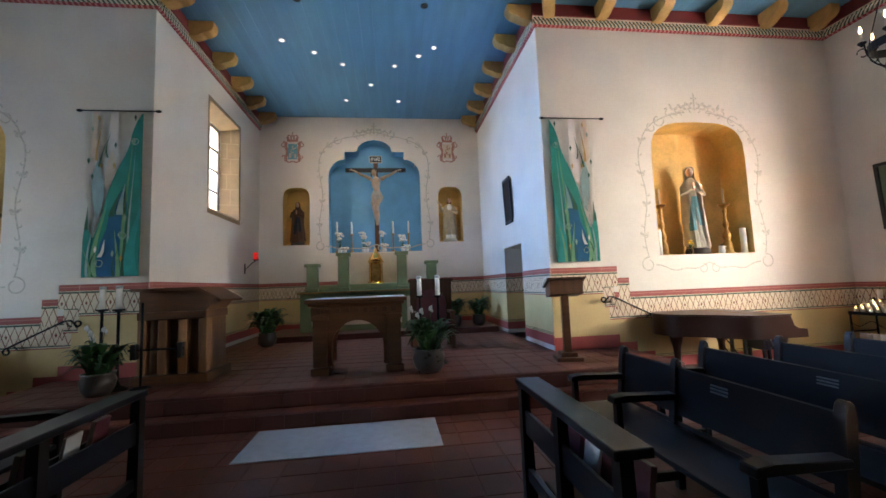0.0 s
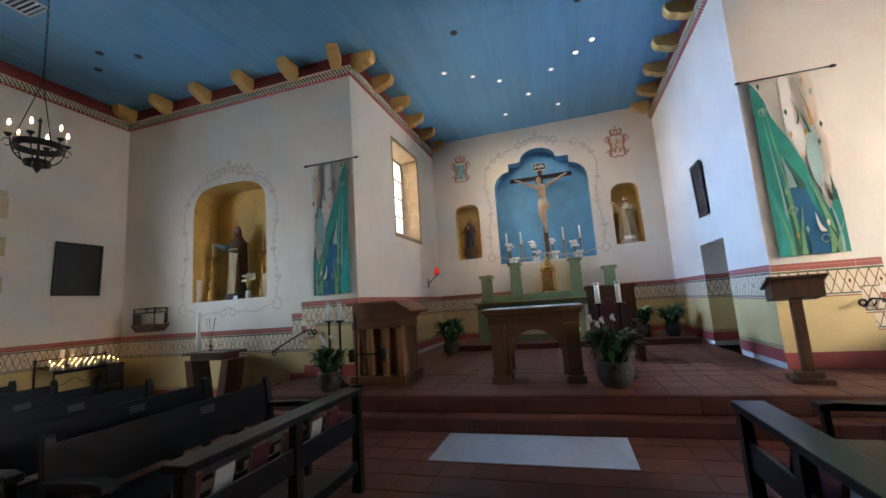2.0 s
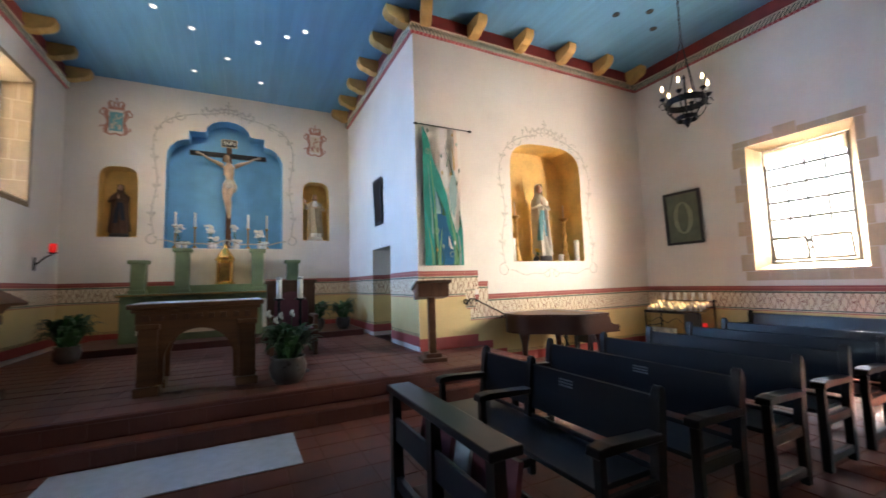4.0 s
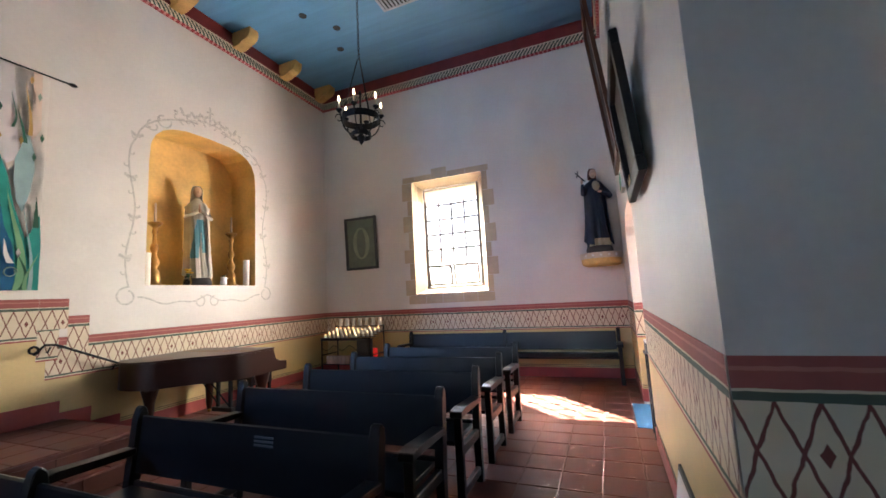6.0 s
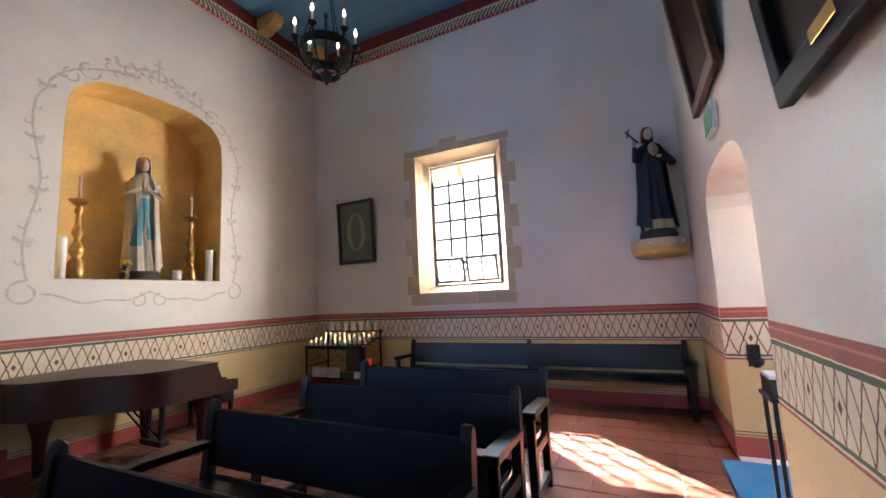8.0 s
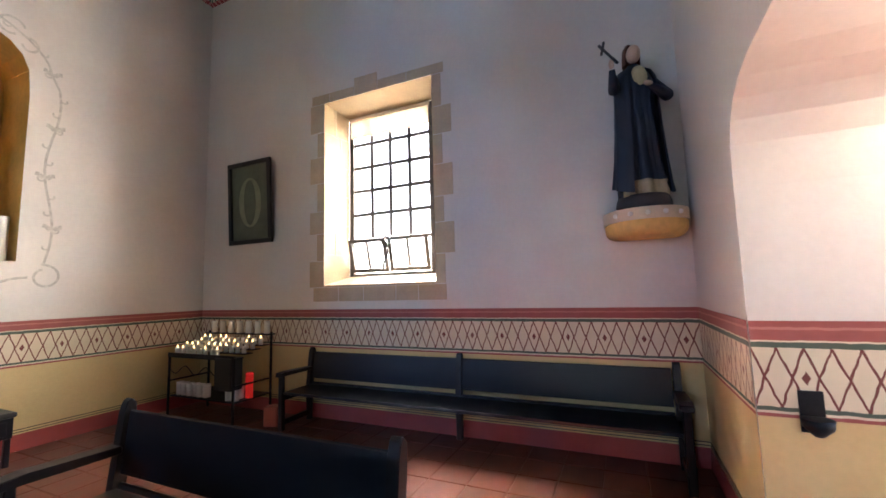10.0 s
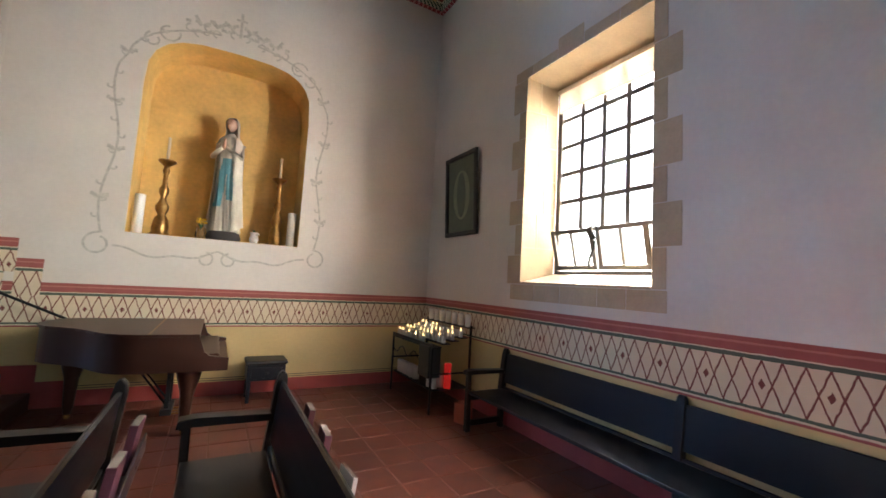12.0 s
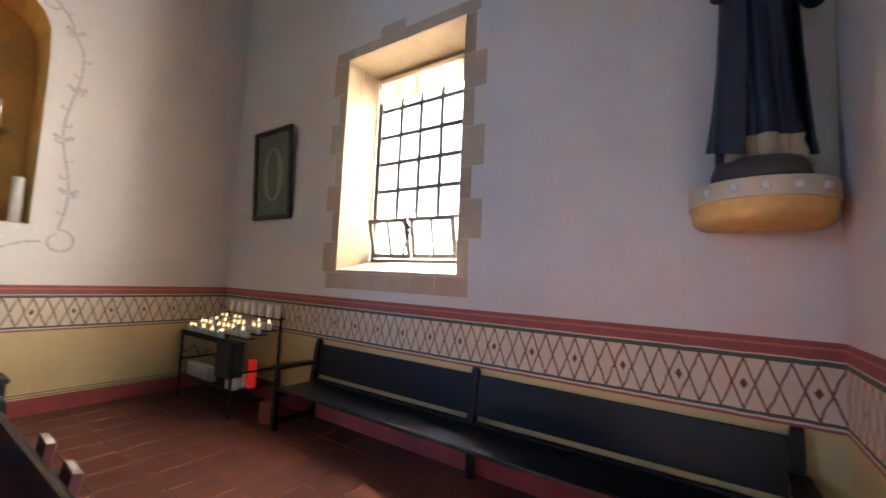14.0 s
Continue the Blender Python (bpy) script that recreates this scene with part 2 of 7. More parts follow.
MAROON = mat("maroon_book_cover", (0.13, 0.03, 0.045), 0.5, var=0.15)
BOXRED = mat("orange_red_carton", (0.42, 0.09, 0.05), 0.6)
PANE = glass_mat("window_glass")
JARGLASS = glass_mat("clear_glass", (0.95, 0.97, 0.97), 0.05)
FRAMEWOOD = mat("dark_window_frame", (0.06, 0.045, 0.035), 0.6, var=0.2)
EXITGREEN = mat("green_exit_sign", (0.04, 0.20, 0.10), 0.5, emit=(0.05, 0.4, 0.18), strength=0.003)
SCROLL = mat("pale_grey_stencil", (0.50, 0.46, 0.40), 0.85, var=0.3, scale=20)
SCROLLRED = mat("faded_red_stencil", (0.42, 0.20, 0.15), 0.85, var=0.3, scale=14)
GROUNDMAT = mat("pale_courtyard_paving", (0.46, 0.43, 0.38), 0.9, var=0.15, scale=0.6)

BLIND = bpy.data.materials.new("cream_blind_cloth")
nt_, nd_, ln_, p_ = nodes_of(BLIND)
p_.inputs["Base Color"].default_value = (0.72, 0.64, 0.52, 1)
p_.inputs["Roughness"].default_value = 0.9
thin_, mix_ = nd_.new("ShaderNodeBsdfTranslucent"), nd_.new("ShaderNodeMixShader")
thin_.inputs[0].default_value = (0.70, 0.64, 0.55, 1)
mix_.inputs[0].default_value = 0.35
ln_.new(p_.outputs[0], mix_.inputs[1])
ln_.new(thin_.outputs[0], mix_.inputs[2])
ln_.new(mix_.outputs[0], nd_["Material Output"].inputs[0])
FRAMEBLACK = wood("black_frame_wood", (0.010, 0.008, 0.008), 0.5, 0.25, 0, 0.06, 0.2)
PLATE = mat("dull_grey_plate", (0.11, 0.11, 0.12), 0.45, var=0.1)
PAGES = mat("cream_page_edges", (0.26, 0.21, 0.17), 0.9, var=0.15, scale=20)
# lighter oak, raised further in tone to imitate light falling on the ambo
PALEOAK = wood("pale_lit_oak", (0.24, 0.115, 0.05), 0.5, 0.25, 2, 0.1, 0.3)
# ---- mesh helpers ----
def bx(bm, x0, x1, y0, y1, z0, z1, bevel=0.0):
    r = bmesh.ops.create_cube(bm, size=1.0)
    bmesh.ops.scale(bm, vec=(x1 - x0, y1 - y0, z1 - z0), verts=r["verts"])
    bmesh.ops.translate(bm, vec=((x0 + x1) / 2, (y0 + y1) / 2, (z0 + z1) / 2), verts=r["verts"])
    if bevel:
        es = {e for v in r["verts"] for e in v.link_edges}
        bmesh.ops.bevel(bm, geom=list(es), offset=bevel, segments=2, profile=0.5, affect="EDGES")
    return bm


def lathe(bm, profile, n=20, cx=0.0, cy=0.0):
    """Turned solid from (radius, height) pairs, bottom to top."""
    rows = []
    for r, z in profile:
        rows.append([bm.verts.new((cx + max(r, 1e-4) * math.cos(2 * math.pi * i / n), cy + max(r, 1e-4) * math.sin(2 * math.pi * i / n), z)) for i in range(n)])
    for a, b in zip(rows, rows[1:]):
        for i in range(n):
            bm.faces.new((a[i], a[(i + 1) % n], b[(i + 1) % n], b[i])).smooth = True
    bm.faces.new(rows[0][::-1])
    bm.faces.new(rows[-1])
    return bm


def tube(bm, pts, r, n=8):
    """A round bar through points; r is one radius or one for each point."""
    pts = [Vector(p) for p in pts]
    rs = r if isinstance(r, (list, tuple)) else [r] * len(pts)
    rows = []
    for i, p in enumerate(pts):
        d = (pts[min(i + 1, len(pts) - 1)] - pts[max(i - 1, 0)]).normalized()
        side = d.cross(Vector((0, 0, 1)) if abs(d.z) < 0.9 else Vector((0, 1, 0))).normalized()
        up = side.cross(d)
        rows.append([bm.verts.new(p + rs[i] * (math.cos(2 * math.pi * k / n) * side + math.sin(2 * math.pi * k / n) * up)) for k in range(n)])
    for a, b in zip(rows, rows[1:]):
        for i in range(n):
            bm.faces.new((a[i], a[(i + 1) % n], b[(i + 1) % n], b[i])).smooth = True
    bm.faces.new(rows[0][::-1])
    bm.faces.new(rows[-1])
    return bm


def slab(bm, outline, axis, a, b):
    """Extrude a flat outline: axis 'y' takes (x, z) pairs from y=a to y=b, 'x' takes (y, z), 'z' takes (x, y)."""
    def at(p, d):
        return {"x": (d, p[0], p[1]), "y": (p[0], d, p[1]), "z": (p[0], p[1], d)}[axis]
    lo = [bm.verts.new(at(p, a)) for p in outline]
    hi = [bm.verts.new(at(p, b)) for p in outline]
    n = len(outline)
    for i in range(n):
        bm.faces.new((lo[i], lo[(i + 1) % n], hi[(i + 1) % n], hi[i]))
    bm.faces.new(lo[::-1])
    bm.faces.new(hi)
    return bm


def ball(bm, c, r, sx=1, sy=1, sz=1, u=12, v=8):
    m = Matrix.Translation(c) @ Matrix.Diagonal((sx * r, sy * r, sz * r, 1))
    res = bmesh.ops.create_uvsphere(bm, u_segments=u, v_segments=v, radius=1, matrix=m)
    for w in res["verts"]:
        for fc in w.link_faces:
            fc.smooth = True
    return bm


def ribbon(bm, pts, w, axis="y", d=0.0, t=0.002):
    """A painted stroke along (u, z) points on a wall face; d is the wall face, t how far it stands proud."""
    for (u0, z0), (u1, z1) in zip(pts, pts[1:]):
        L = math.hypot(u1 - u0, z1 - z0) or 1e-6
        nx, nz = -(z1 - z0) / L * w / 2, (u1 - u0) / L * w / 2
        q = [(u0 + nx, z0 + nz), (u1 + nx, z1 + nz), (u1 - nx, z1 - nz), (u0 - nx, z0 - nz)]
        vs = [bm.verts.new((p[0], d + t, p[1]) if axis == "y" else (d + t, p[0], p[1])) for p in q]
        bm.faces.new(vs)
    return bm


def finish(bm, name, material, smooth=False):
    bmesh.ops.recalc_face_normals(bm, faces=bm.faces)
    me = bpy.data.meshes.new(name)
    bm.to_mesh(me)
    bm.free()
    for m in (material if isinstance(material, (list, tuple)) else [material]):
        me.materials.append(m)
    return me


def part(name, bm, material, parent=None, label=""):
    ob = new(name, finish(bm, name, material))
    if parent is not None:
        ob.parent = parent
    return tagged(ob, label) if label else ob


def thing(name, label, category, m=None, group="", kind=""):
    ob = new(name)
    ob.empty_display_size = 0.1
    if m is not None:
        ob.matrix_basis = m
    return tagged(ob, label, category, group, kind)


def struct(name, bm, material, label="", category=""):
    return tagged(part(name, bm, material), label, category, "", "structure")


def B():
    return bmesh.new()


def arch(u0, u1, z0, spring, top, n=12):
    """Opening outline with a rounded head: u0..u1 wide, z0 foot, spring to top the rise of the head."""
    c, a = (u0 + u1) / 2, (u1 - u0) / 2
    pts = [(u0, z0), (u1, z0)]
    for i in range(n + 1):
        t = math.pi * i / n
        x, z = math.cos(t), math.sin(t)
        k = 0.62
        pts.append((c + a * math.copysign(abs(x) ** k, x), spring + (top - spring) * z ** k if z > 0 else spring))
    return pts


def wall(name, axis, face, back, u0, u1, z0, z1, holes=(), material=None, label="", category="wall"):
    """A wall with real openings: axis is the direction of its normal, face and back its two planes."""
    bm = B()
    z0 = z0 - 0.3
    loops = [[(u0, z0), (u1, z0), (u1, z1), (u0, z1)]] + [list(h) for h in holes]

    def at(p, d):
        return (d, p[0], p[1]) if axis == "x" else (p[0], d, p[1])
    rings = []
    for d in (face, back):
        edges, ring = [], []
        for lp in loops:
            vs = [bm.verts.new(at(p, d)) for p in lp]
            ring.append(vs)
            edges += [bm.edges.new((vs[i], vs[(i + 1) % len(vs)])) for i in range(len(vs))]
        bmesh.ops.triangle_fill(bm, use_beauty=True, edges=edges)
        rings.append(ring)
    for a, b in zip(*rings):
        for i in range(len(a)):
            j = (i + 1) % len(a)
            bm.faces.new((a[i], a[j], b[j], b[i]))
    return struct(name, bm, material or WHITE, label, category)


def uv_panel(bm, quads):
    """Flat painted panels: each quad is four (place, uv) pairs."""
    lay = bm.loops.layers.uv.verify()
    for q in quads:
        fc = bm.faces.new([bm.verts.new(p) for p, _ in q])
        for lp, (_, uv) in zip(fc.loops, q):
            lp[lay].uv = uv
    return bm


# ---- plan ----
CX = 3.165
XE, XW = 12.55, -6.15
YN, YB, YS, YEND = 12.6, 17.74, 6.155, -8.0
XR, XL = 6.40, -0.07
NVE, NVW = 6.34, -0.01
ZC = 6.72
PLAT = 0.38
STEP_1, STEP_2 = 10.87, 11.10
ZF, FH = 1.34, 0.48

NICHE_R = arch(8.51, 10.46, 1.97, 3.80, 4.50)
NICHE_L = arch(2 * CX - 10.41, 2 * CX - 8.46, 1.97, 3.80, 4.50)
WIN_E = [(8.66, 1.64), (10.26, 1.64), (10.26, 4.10), (8.66, 4.10)]
WIN_C = [(14.58, 3.36), (16.20, 3.36), (16.20, 5.68), (14.58, 5.68)]
DOOR_S = arch(9.43, 11.06, 0.0, 2.05, 2.60)
DOOR_C = [(14.08, PLAT), (15.38, PLAT), (15.38, 2.41), (14.08, 2.41)]


def apse():
    """Outline of the great niche: shoulders, steps and a round head."""
    c, pts = 3.22, [(1.87, 2.63), (4.57, 2.63), (4.57, 4.90)]
    for i in range(1, 6):
        t = math.pi / 2 * i / 6
        pts.append((4.57 - 0.47 * (1 - math.cos(t)), 4.90 + 0.52 * math.sin(t)))
    pts += [(4.10, 5.42), (4.10, 5.65), (3.85, 5.65)]
    for i in range(0, 9):
        t = math.pi * i / 8
        pts.append((c + 0.52 * math.cos(t), 5.67 + 0.35 * math.sin(t)))
    pts += [(2.59, 5.65), (2.34, 5.65), (2.34, 5.42)]
    for i in range(5, 0, -1):
        t = math.pi / 2 * i / 6
        pts.append((1.87 + 0.47 * (1 - math.cos(t)), 4.90 + 0.52 * math.sin(t)))
    pts.append((1.87, 4.90))
    return pts


APSE = apse()
SN_L = arch(0.58, 1.33, 2.88, 4.15, 4.57)
SN_R = arch(5.10, 5.83, 2.88, 4.15, 4.57)

wall("wall_transept_north_east", "y", YN, YN + 0.95, XR, XE + 0.75, 0, ZC, [NICHE_R], label="white plastered transept wall with an arched niche")
wall("wall_transept_north_west", "y", YN, YN + 0.95, XW - 0.75, XL, 0, ZC, [NICHE_L], label="white plastered transept wall with an arched niche")
wall("wall_east", "x", XE, XE + 0.75, YS - 0.9, YN, 0, ZC, [WIN_E], label="white plastered end wall with a deep window")
wall("wall_west", "x", XW, XW - 0.75, YS - 0.9, YN, 0, ZC, [WIN_E], label="white plastered end wall with a deep window")
wall("wall_south_east", "y", YS, YS - 0.9, NVE, XE, 0, ZC, [DOOR_S], label="white plastered wall with a deep doorway")
wall("wall_south_west", "y", YS, YS - 0.9, XW, NVW, 0, ZC, label="white plastered wall")
wall("wall_chancel_east", "x", XR, XR + 0.7, YN + 0.95, YB + 0.6, 0, ZC, [DOOR_C], label="white chancel side wall with a doorway")
wall("wall_chancel_west", "x", XL, XL - 0.7, YN + 0.95, YB + 0.6, 0, ZC, [WIN_C], label="white chancel side wall with a high window")
wall("wall_chancel_back", "y", YB, YB + 0.9, XL, XR, 0, ZC, [APSE, SN_L, SN_R], label="white altar wall with a blue niche and two small niches")
wall("wall_nave_east", "x", NVE, NVE + 0.7, YEND, YS - 0.9, 0, ZC, label="white plastered nave wall")
wall("wall_nave_west", "x", NVW, NVW - 0.7, YEND, YS - 0.9, 0, ZC, label="white plastered nave wall")
# entrance added at the unseen nave end, shut by the door_2 leaves
DOOR_N = arch(1.9, 4.43, 0.0, 2.9, 3.6)
wall("wall_nave_end", "y", YEND, YEND - 0.7, NVW - 0.7, NVE + 0.7, 0, ZC, [DOOR_N], label="white plastered nave end wall, out of view, with an added entrance")
wall("wall_recess", "x", XR + 0.62, XR + 0.9, 13.8, 15.6, 0, 2.7, label="white plastered back of the doorway recess")

# niches: lined shells set into the walls
def niche_shell(name, outline, face, depth, side, material, label):
    bm = B()
    a = [bm.verts.new((x, face + 0.001 * side, z)) for x, z in outline]
    b = [bm.verts.new((x, face + depth * side, z)) for x, z in outline]
    n = len(a)
    for i in range(n):
        f = bm.faces.new((a[i], a[(i + 1) % n], b[(i + 1) % n], b[i]))
    edges = [bm.edges.get((b[i], b[(i + 1) % n])) for i in range(n)]
    bmesh.ops.triangle_fill(bm, use_beauty=True, edges=edges)
    cx = sum(p[0] for p in outline) / n
    cz = sum(p[1] for p in outline) / n
    for v in bm.verts:
        v.co.x += 0.003 * (1 if v.co.x < cx else -1)
        v.co.z += 0.003 * (1 if v.co.z < cz else -1)
    return struct(name, bm, material, label, "niche")


niche_shell("niche_east", NICHE_R, YN, 0.62, 1, NICHEYELLOW, "ochre plastered statue niche with an arched head")
niche_shell("niche_west", NICHE_L, YN, 0.62, 1, NICHEYELLOW, "ochre plastered statue niche with an arched head")
niche_shell("niche_altar", APSE, YB, 0.45, 1, NICHEBLUE, "blue stepped niche behind the crucifix")
niche_shell("niche_small_west", SN_L, YB, 0.42, 1, NICHEYELLOW, "small ochre round-headed niche")
niche_shell("niche_small_east", SN_R, YB, 0.42, 1, NICHEYELLOW, "small ochre round-headed niche")

# ceiling boards in one mesh
def ceiling(name, x0, x1, y0, y1, label):
    bm = B()
    n = int((x1 - x0) / 0.24)
    w = (x1 - x0) / n
    for i in range(n):
        bx(bm, x0 + i * w + 0.0012, x0 + (i + 1) * w - 0.0012, y0, y1, ZC - 0.012, ZC + 0.03)
    bx(bm, x0, x1, y0, y1, ZC + 0.032, ZC + 0.2)
    return struct(name, bm, BLUECEIL, label, "ceiling")


ceiling("ceiling_transept", XW, XE, YS, YN, "blue painted board ceiling over the transept")
ceiling("ceiling_chancel", XL, XR, YN, YB, "blue painted board ceiling over the chancel")
ceiling("ceiling_nave", NVW, NVE, YEND, YS, "blue painted board ceiling over the nave")

# painted dado, border and base along each wall: (name, axis, face, direction into the room, u0, u1, floor)
def painted(name, axis, face, into, u0, u1, lift=0.0):
    def at(u, z, d):
        return (face + into * d, u, z) if axis == "x" else (u, face + into * d, z)

    def strip(bm, za, zb, d):
        q = [(at(u0, za, d), (u0, 0)), (at(u1, za, d), (u1, 0)), (at(u1, zb, d), (u1, zb - za)), (at(u0, zb, d), (u0, zb - za))]
        edge = [(at(u0, zb, 0), (u0, zb - za)), (at(u1, zb, 0), (u1, zb - za)), (at(u1, zb, d), (u1, zb - za)), (at(u0, zb, d), (u0, zb - za))]
        return uv_panel(bm, [q, edge])
    struct("dado_" + name, strip(B(), lift, lift + ZF - FH + 0.005, 0.003), DADO, "ochre painted dado on plaster", "dado")
    struct("frieze_" + name, strip(B(), lift + ZF - FH, lift + ZF, 0.005), FRIEZE, "cream border with red lattice and lozenges", "painted border")
    struct("baseboard_" + name, bx(B(), *((face, face + into * 0.012, u0, u1) if axis == "x" else (u0, u1, face, face + into * 0.012)), lift, lift + 0.17), REDBASE, "red painted base", "baseboard")
    bm = B()
    for z in (0.185, 0.212):
        strip(bm, lift + z, lift + z + 0.008, 0.006)
    struct("trim_" + name, bm, DARKLINE, "thin dark painted lines over the base", "painted line")


painted("east", "x", XE, -1, YS, YN)
painted("west", "x", XW, 1, YS, YN)
painted("north_east", "y", YN, -1, 7.45, XE)
painted("north_west", "y", YN, -1, XW, 2 * CX - 7.45)
painted("south_east_a", "y", YS, 1, NVE, 9.43)
painted("south_east_b", "y", YS, 1, 11.06, XE)
painted("south_west", "y", YS, 1, XW, NVW)
painted("door_jamb", "x", 11.06, -1, YS - 0.9, YS)
painted("nave_east", "x", NVE, -1, YEND, YS)
painted("nave_west", "x", NVW, 1, YEND, YS)
painted("chancel_east_a", "x", XR, -1, YN, 14.08, 0.47)
painted("chancel_east_b", "x", XR, -1, 15.38, YB, 0.47)
painted("chancel_recess", "x", XR + 0.62, -1, 14.09, 15.37, 0.47)
painted("chancel_recess_jamb", "y", 15.38, -1, XR, XR + 0.61, 0.47)
painted("chancel_west", "x", XL, 1, YN, YB, 0.47)
painted("chancel_back", "y", YB, -1, XL, XR, 0.47)


# the stretch over the side steps, where border and base climb
def climbing(name, sx):
    def X(x):
        return x if sx > 0 else 2 * CX - x
    f = YN - 0.005

    def quad(x0, x1, z0, z1, top, d=0.0):
        return [((X(x0), f - d, z0), (x0, FH - (top - z0))), ((X(x1), f - d, z0), (x1, FH - (top - z0))), ((X(x1), f - d, z1), (x1, FH - (top - z1))), ((X(x0), f - d, z1), (x0, FH - (top - z1)))]
    bm = B()
    uv_panel(bm, [quad(XR, 7.36, ZF + 0.46 - FH, ZF + 0.46, ZF + 0.46), quad(7.36, 7.64, ZF + 0.46 - 0.36, ZF + 0.46, ZF + 0.46, 0.004),
                  quad(7.36, 7.56, ZF - FH + 0.22, ZF + 0.12, ZF + 0.22, 0.002), quad(7.64, 7.86, ZF + 0.25 - 0.40, ZF + 0.25, ZF + 0.25, 0.002),
                  quad(7.45, 7.56, ZF - FH, ZF - FH + 0.22, ZF, 0.002)])
    struct("frieze_steps_" + name, bm, FRIEZE, "cream lattice border climbing in steps", "painted border")
    bm = B()
    uv_panel(bm, [[((X(x0), f + 0.002, z0), (0, 0)), ((X(x1), f + 0.002, z0), (1, 0)), ((X(x1), f + 0.002, z1), (1, 1)), ((X(x0), f + 0.002, z1), (0, 1))] for x0, x1, z0, z1 in ((XR, 7.36, 0.0, ZF + 0.46 - FH + 0.004), (7.36, 7.45, 0.0, ZF - FH + 0.224))])
    struct("dado_steps_" + name, bm, DADO, "ochre painted dado above the steps", "dado")
    bm = B()
    for x0, x1, z1 in ((XR, 7.60, 0.60), (7.60, 7.92, 0.46), (7.92, 8.25, 0.28)):
        bx(bm, *sorted((X(x0), X(x1))), YN - 0.014, YN - 0.002, 0, z1)
    struct("baseboard_steps_" + name, bm, REDBASE, "red painted base climbing in steps", "baseboard")


climbing("east", 1)
climbing("west", -1)


# cornices: rope moulding, red fascia, top moulding
def cornice(name, axis, face, into, u0, u1):
    def box(bm, d, z0, z1):
        a, b = sorted((face, face + into * d))
        return bx(bm, *((a, b, u0, u1) if axis == "x" else (u0, u1, a, b)), z0, z1, 0.006)
    def at(u, z, d):
        return (face + into * d, u, z) if axis == "x" else (u, face + into * d, z)
    ob = thing("cornice_" + name, "dark red wooden cornice with a painted rope moulding", "cornice", kind="structure")
    part("fascia", box(B(), 0.06, 6.445, ZC), CORNRED, ob)
    part("top_moulding", box(B(), 0.10, 6.445, 6.495), CORNRED, ob)
    bm = B()
    prof = [(0.0, 6.275), (0.035, 6.285), (0.062, 6.32), (0.072, 6.36), (0.062, 6.395), (0.07, 6.435), (0.0, 6.443)]
    uv_panel(bm, [[(at(u0, z0, d0), (u0, z0)), (at(u1, z0, d0), (u1, z0)), (at(u1, z1, d1), (u1, z1)), (at(u0, z1, d1), (u0, z1))] for (d0, z0), (d1, z1) in zip(prof, prof[1:])])
    part("rope_moulding", bm, ROPE, ob, "red, cream and green rope moulding")
    part("lower_moulding", box(B(), 0.085, 6.43, 6.447), CREAM, ob)


cornice("north_east", "y", YN, -1, XR - 0.06, XE)
cornice("north_west", "y", YN, -1, XW, XL + 0.06)
cornice("east", "x", XE, -1, YS, YN)
cornice("west", "x", XW, 1, YS, YN)
cornice("south_east", "y", YS, 1, NVE, XE)
cornice("south_west", "y", YS, 1, XW, NVW)
cornice("chancel_east", "x", XR, -1, YN, YB)
cornice("chancel_west", "x", XL, 1, YN, YB)


# floor and platform bodies (tiles lie on them)
struct("floor", bx(B(), XW - 0.6, XE + 0.6, YEND - 0.6, YN + 0.6, -0.25, -0.0045), GROUT, "brown grout bed under terracotta floor tiles", "floor")
bm = B()
bx(bm, -1.6, 7.9, STEP_1, YN, -0.01, 0.17, 0.012)
bx(bm, -1.36, 7.66, STEP_2, YN, 0.17, PLAT, 0.012)
bx(bm, XL, XR, YN, YB, -0.01, PLAT)
bx(bm, XR, XR + 0.62, 14.08, 15.38, -0.01, PLAT)
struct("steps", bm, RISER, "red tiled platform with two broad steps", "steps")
struct("ground", bx(B(), -1500, 1500, -1500, 1500, -0.6, -0.45), GROUNDMAT, "pale paved courtyard ground outside", "ground")
bm = B()
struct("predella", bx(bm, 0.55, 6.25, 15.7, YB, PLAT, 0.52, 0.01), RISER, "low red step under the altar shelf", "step")


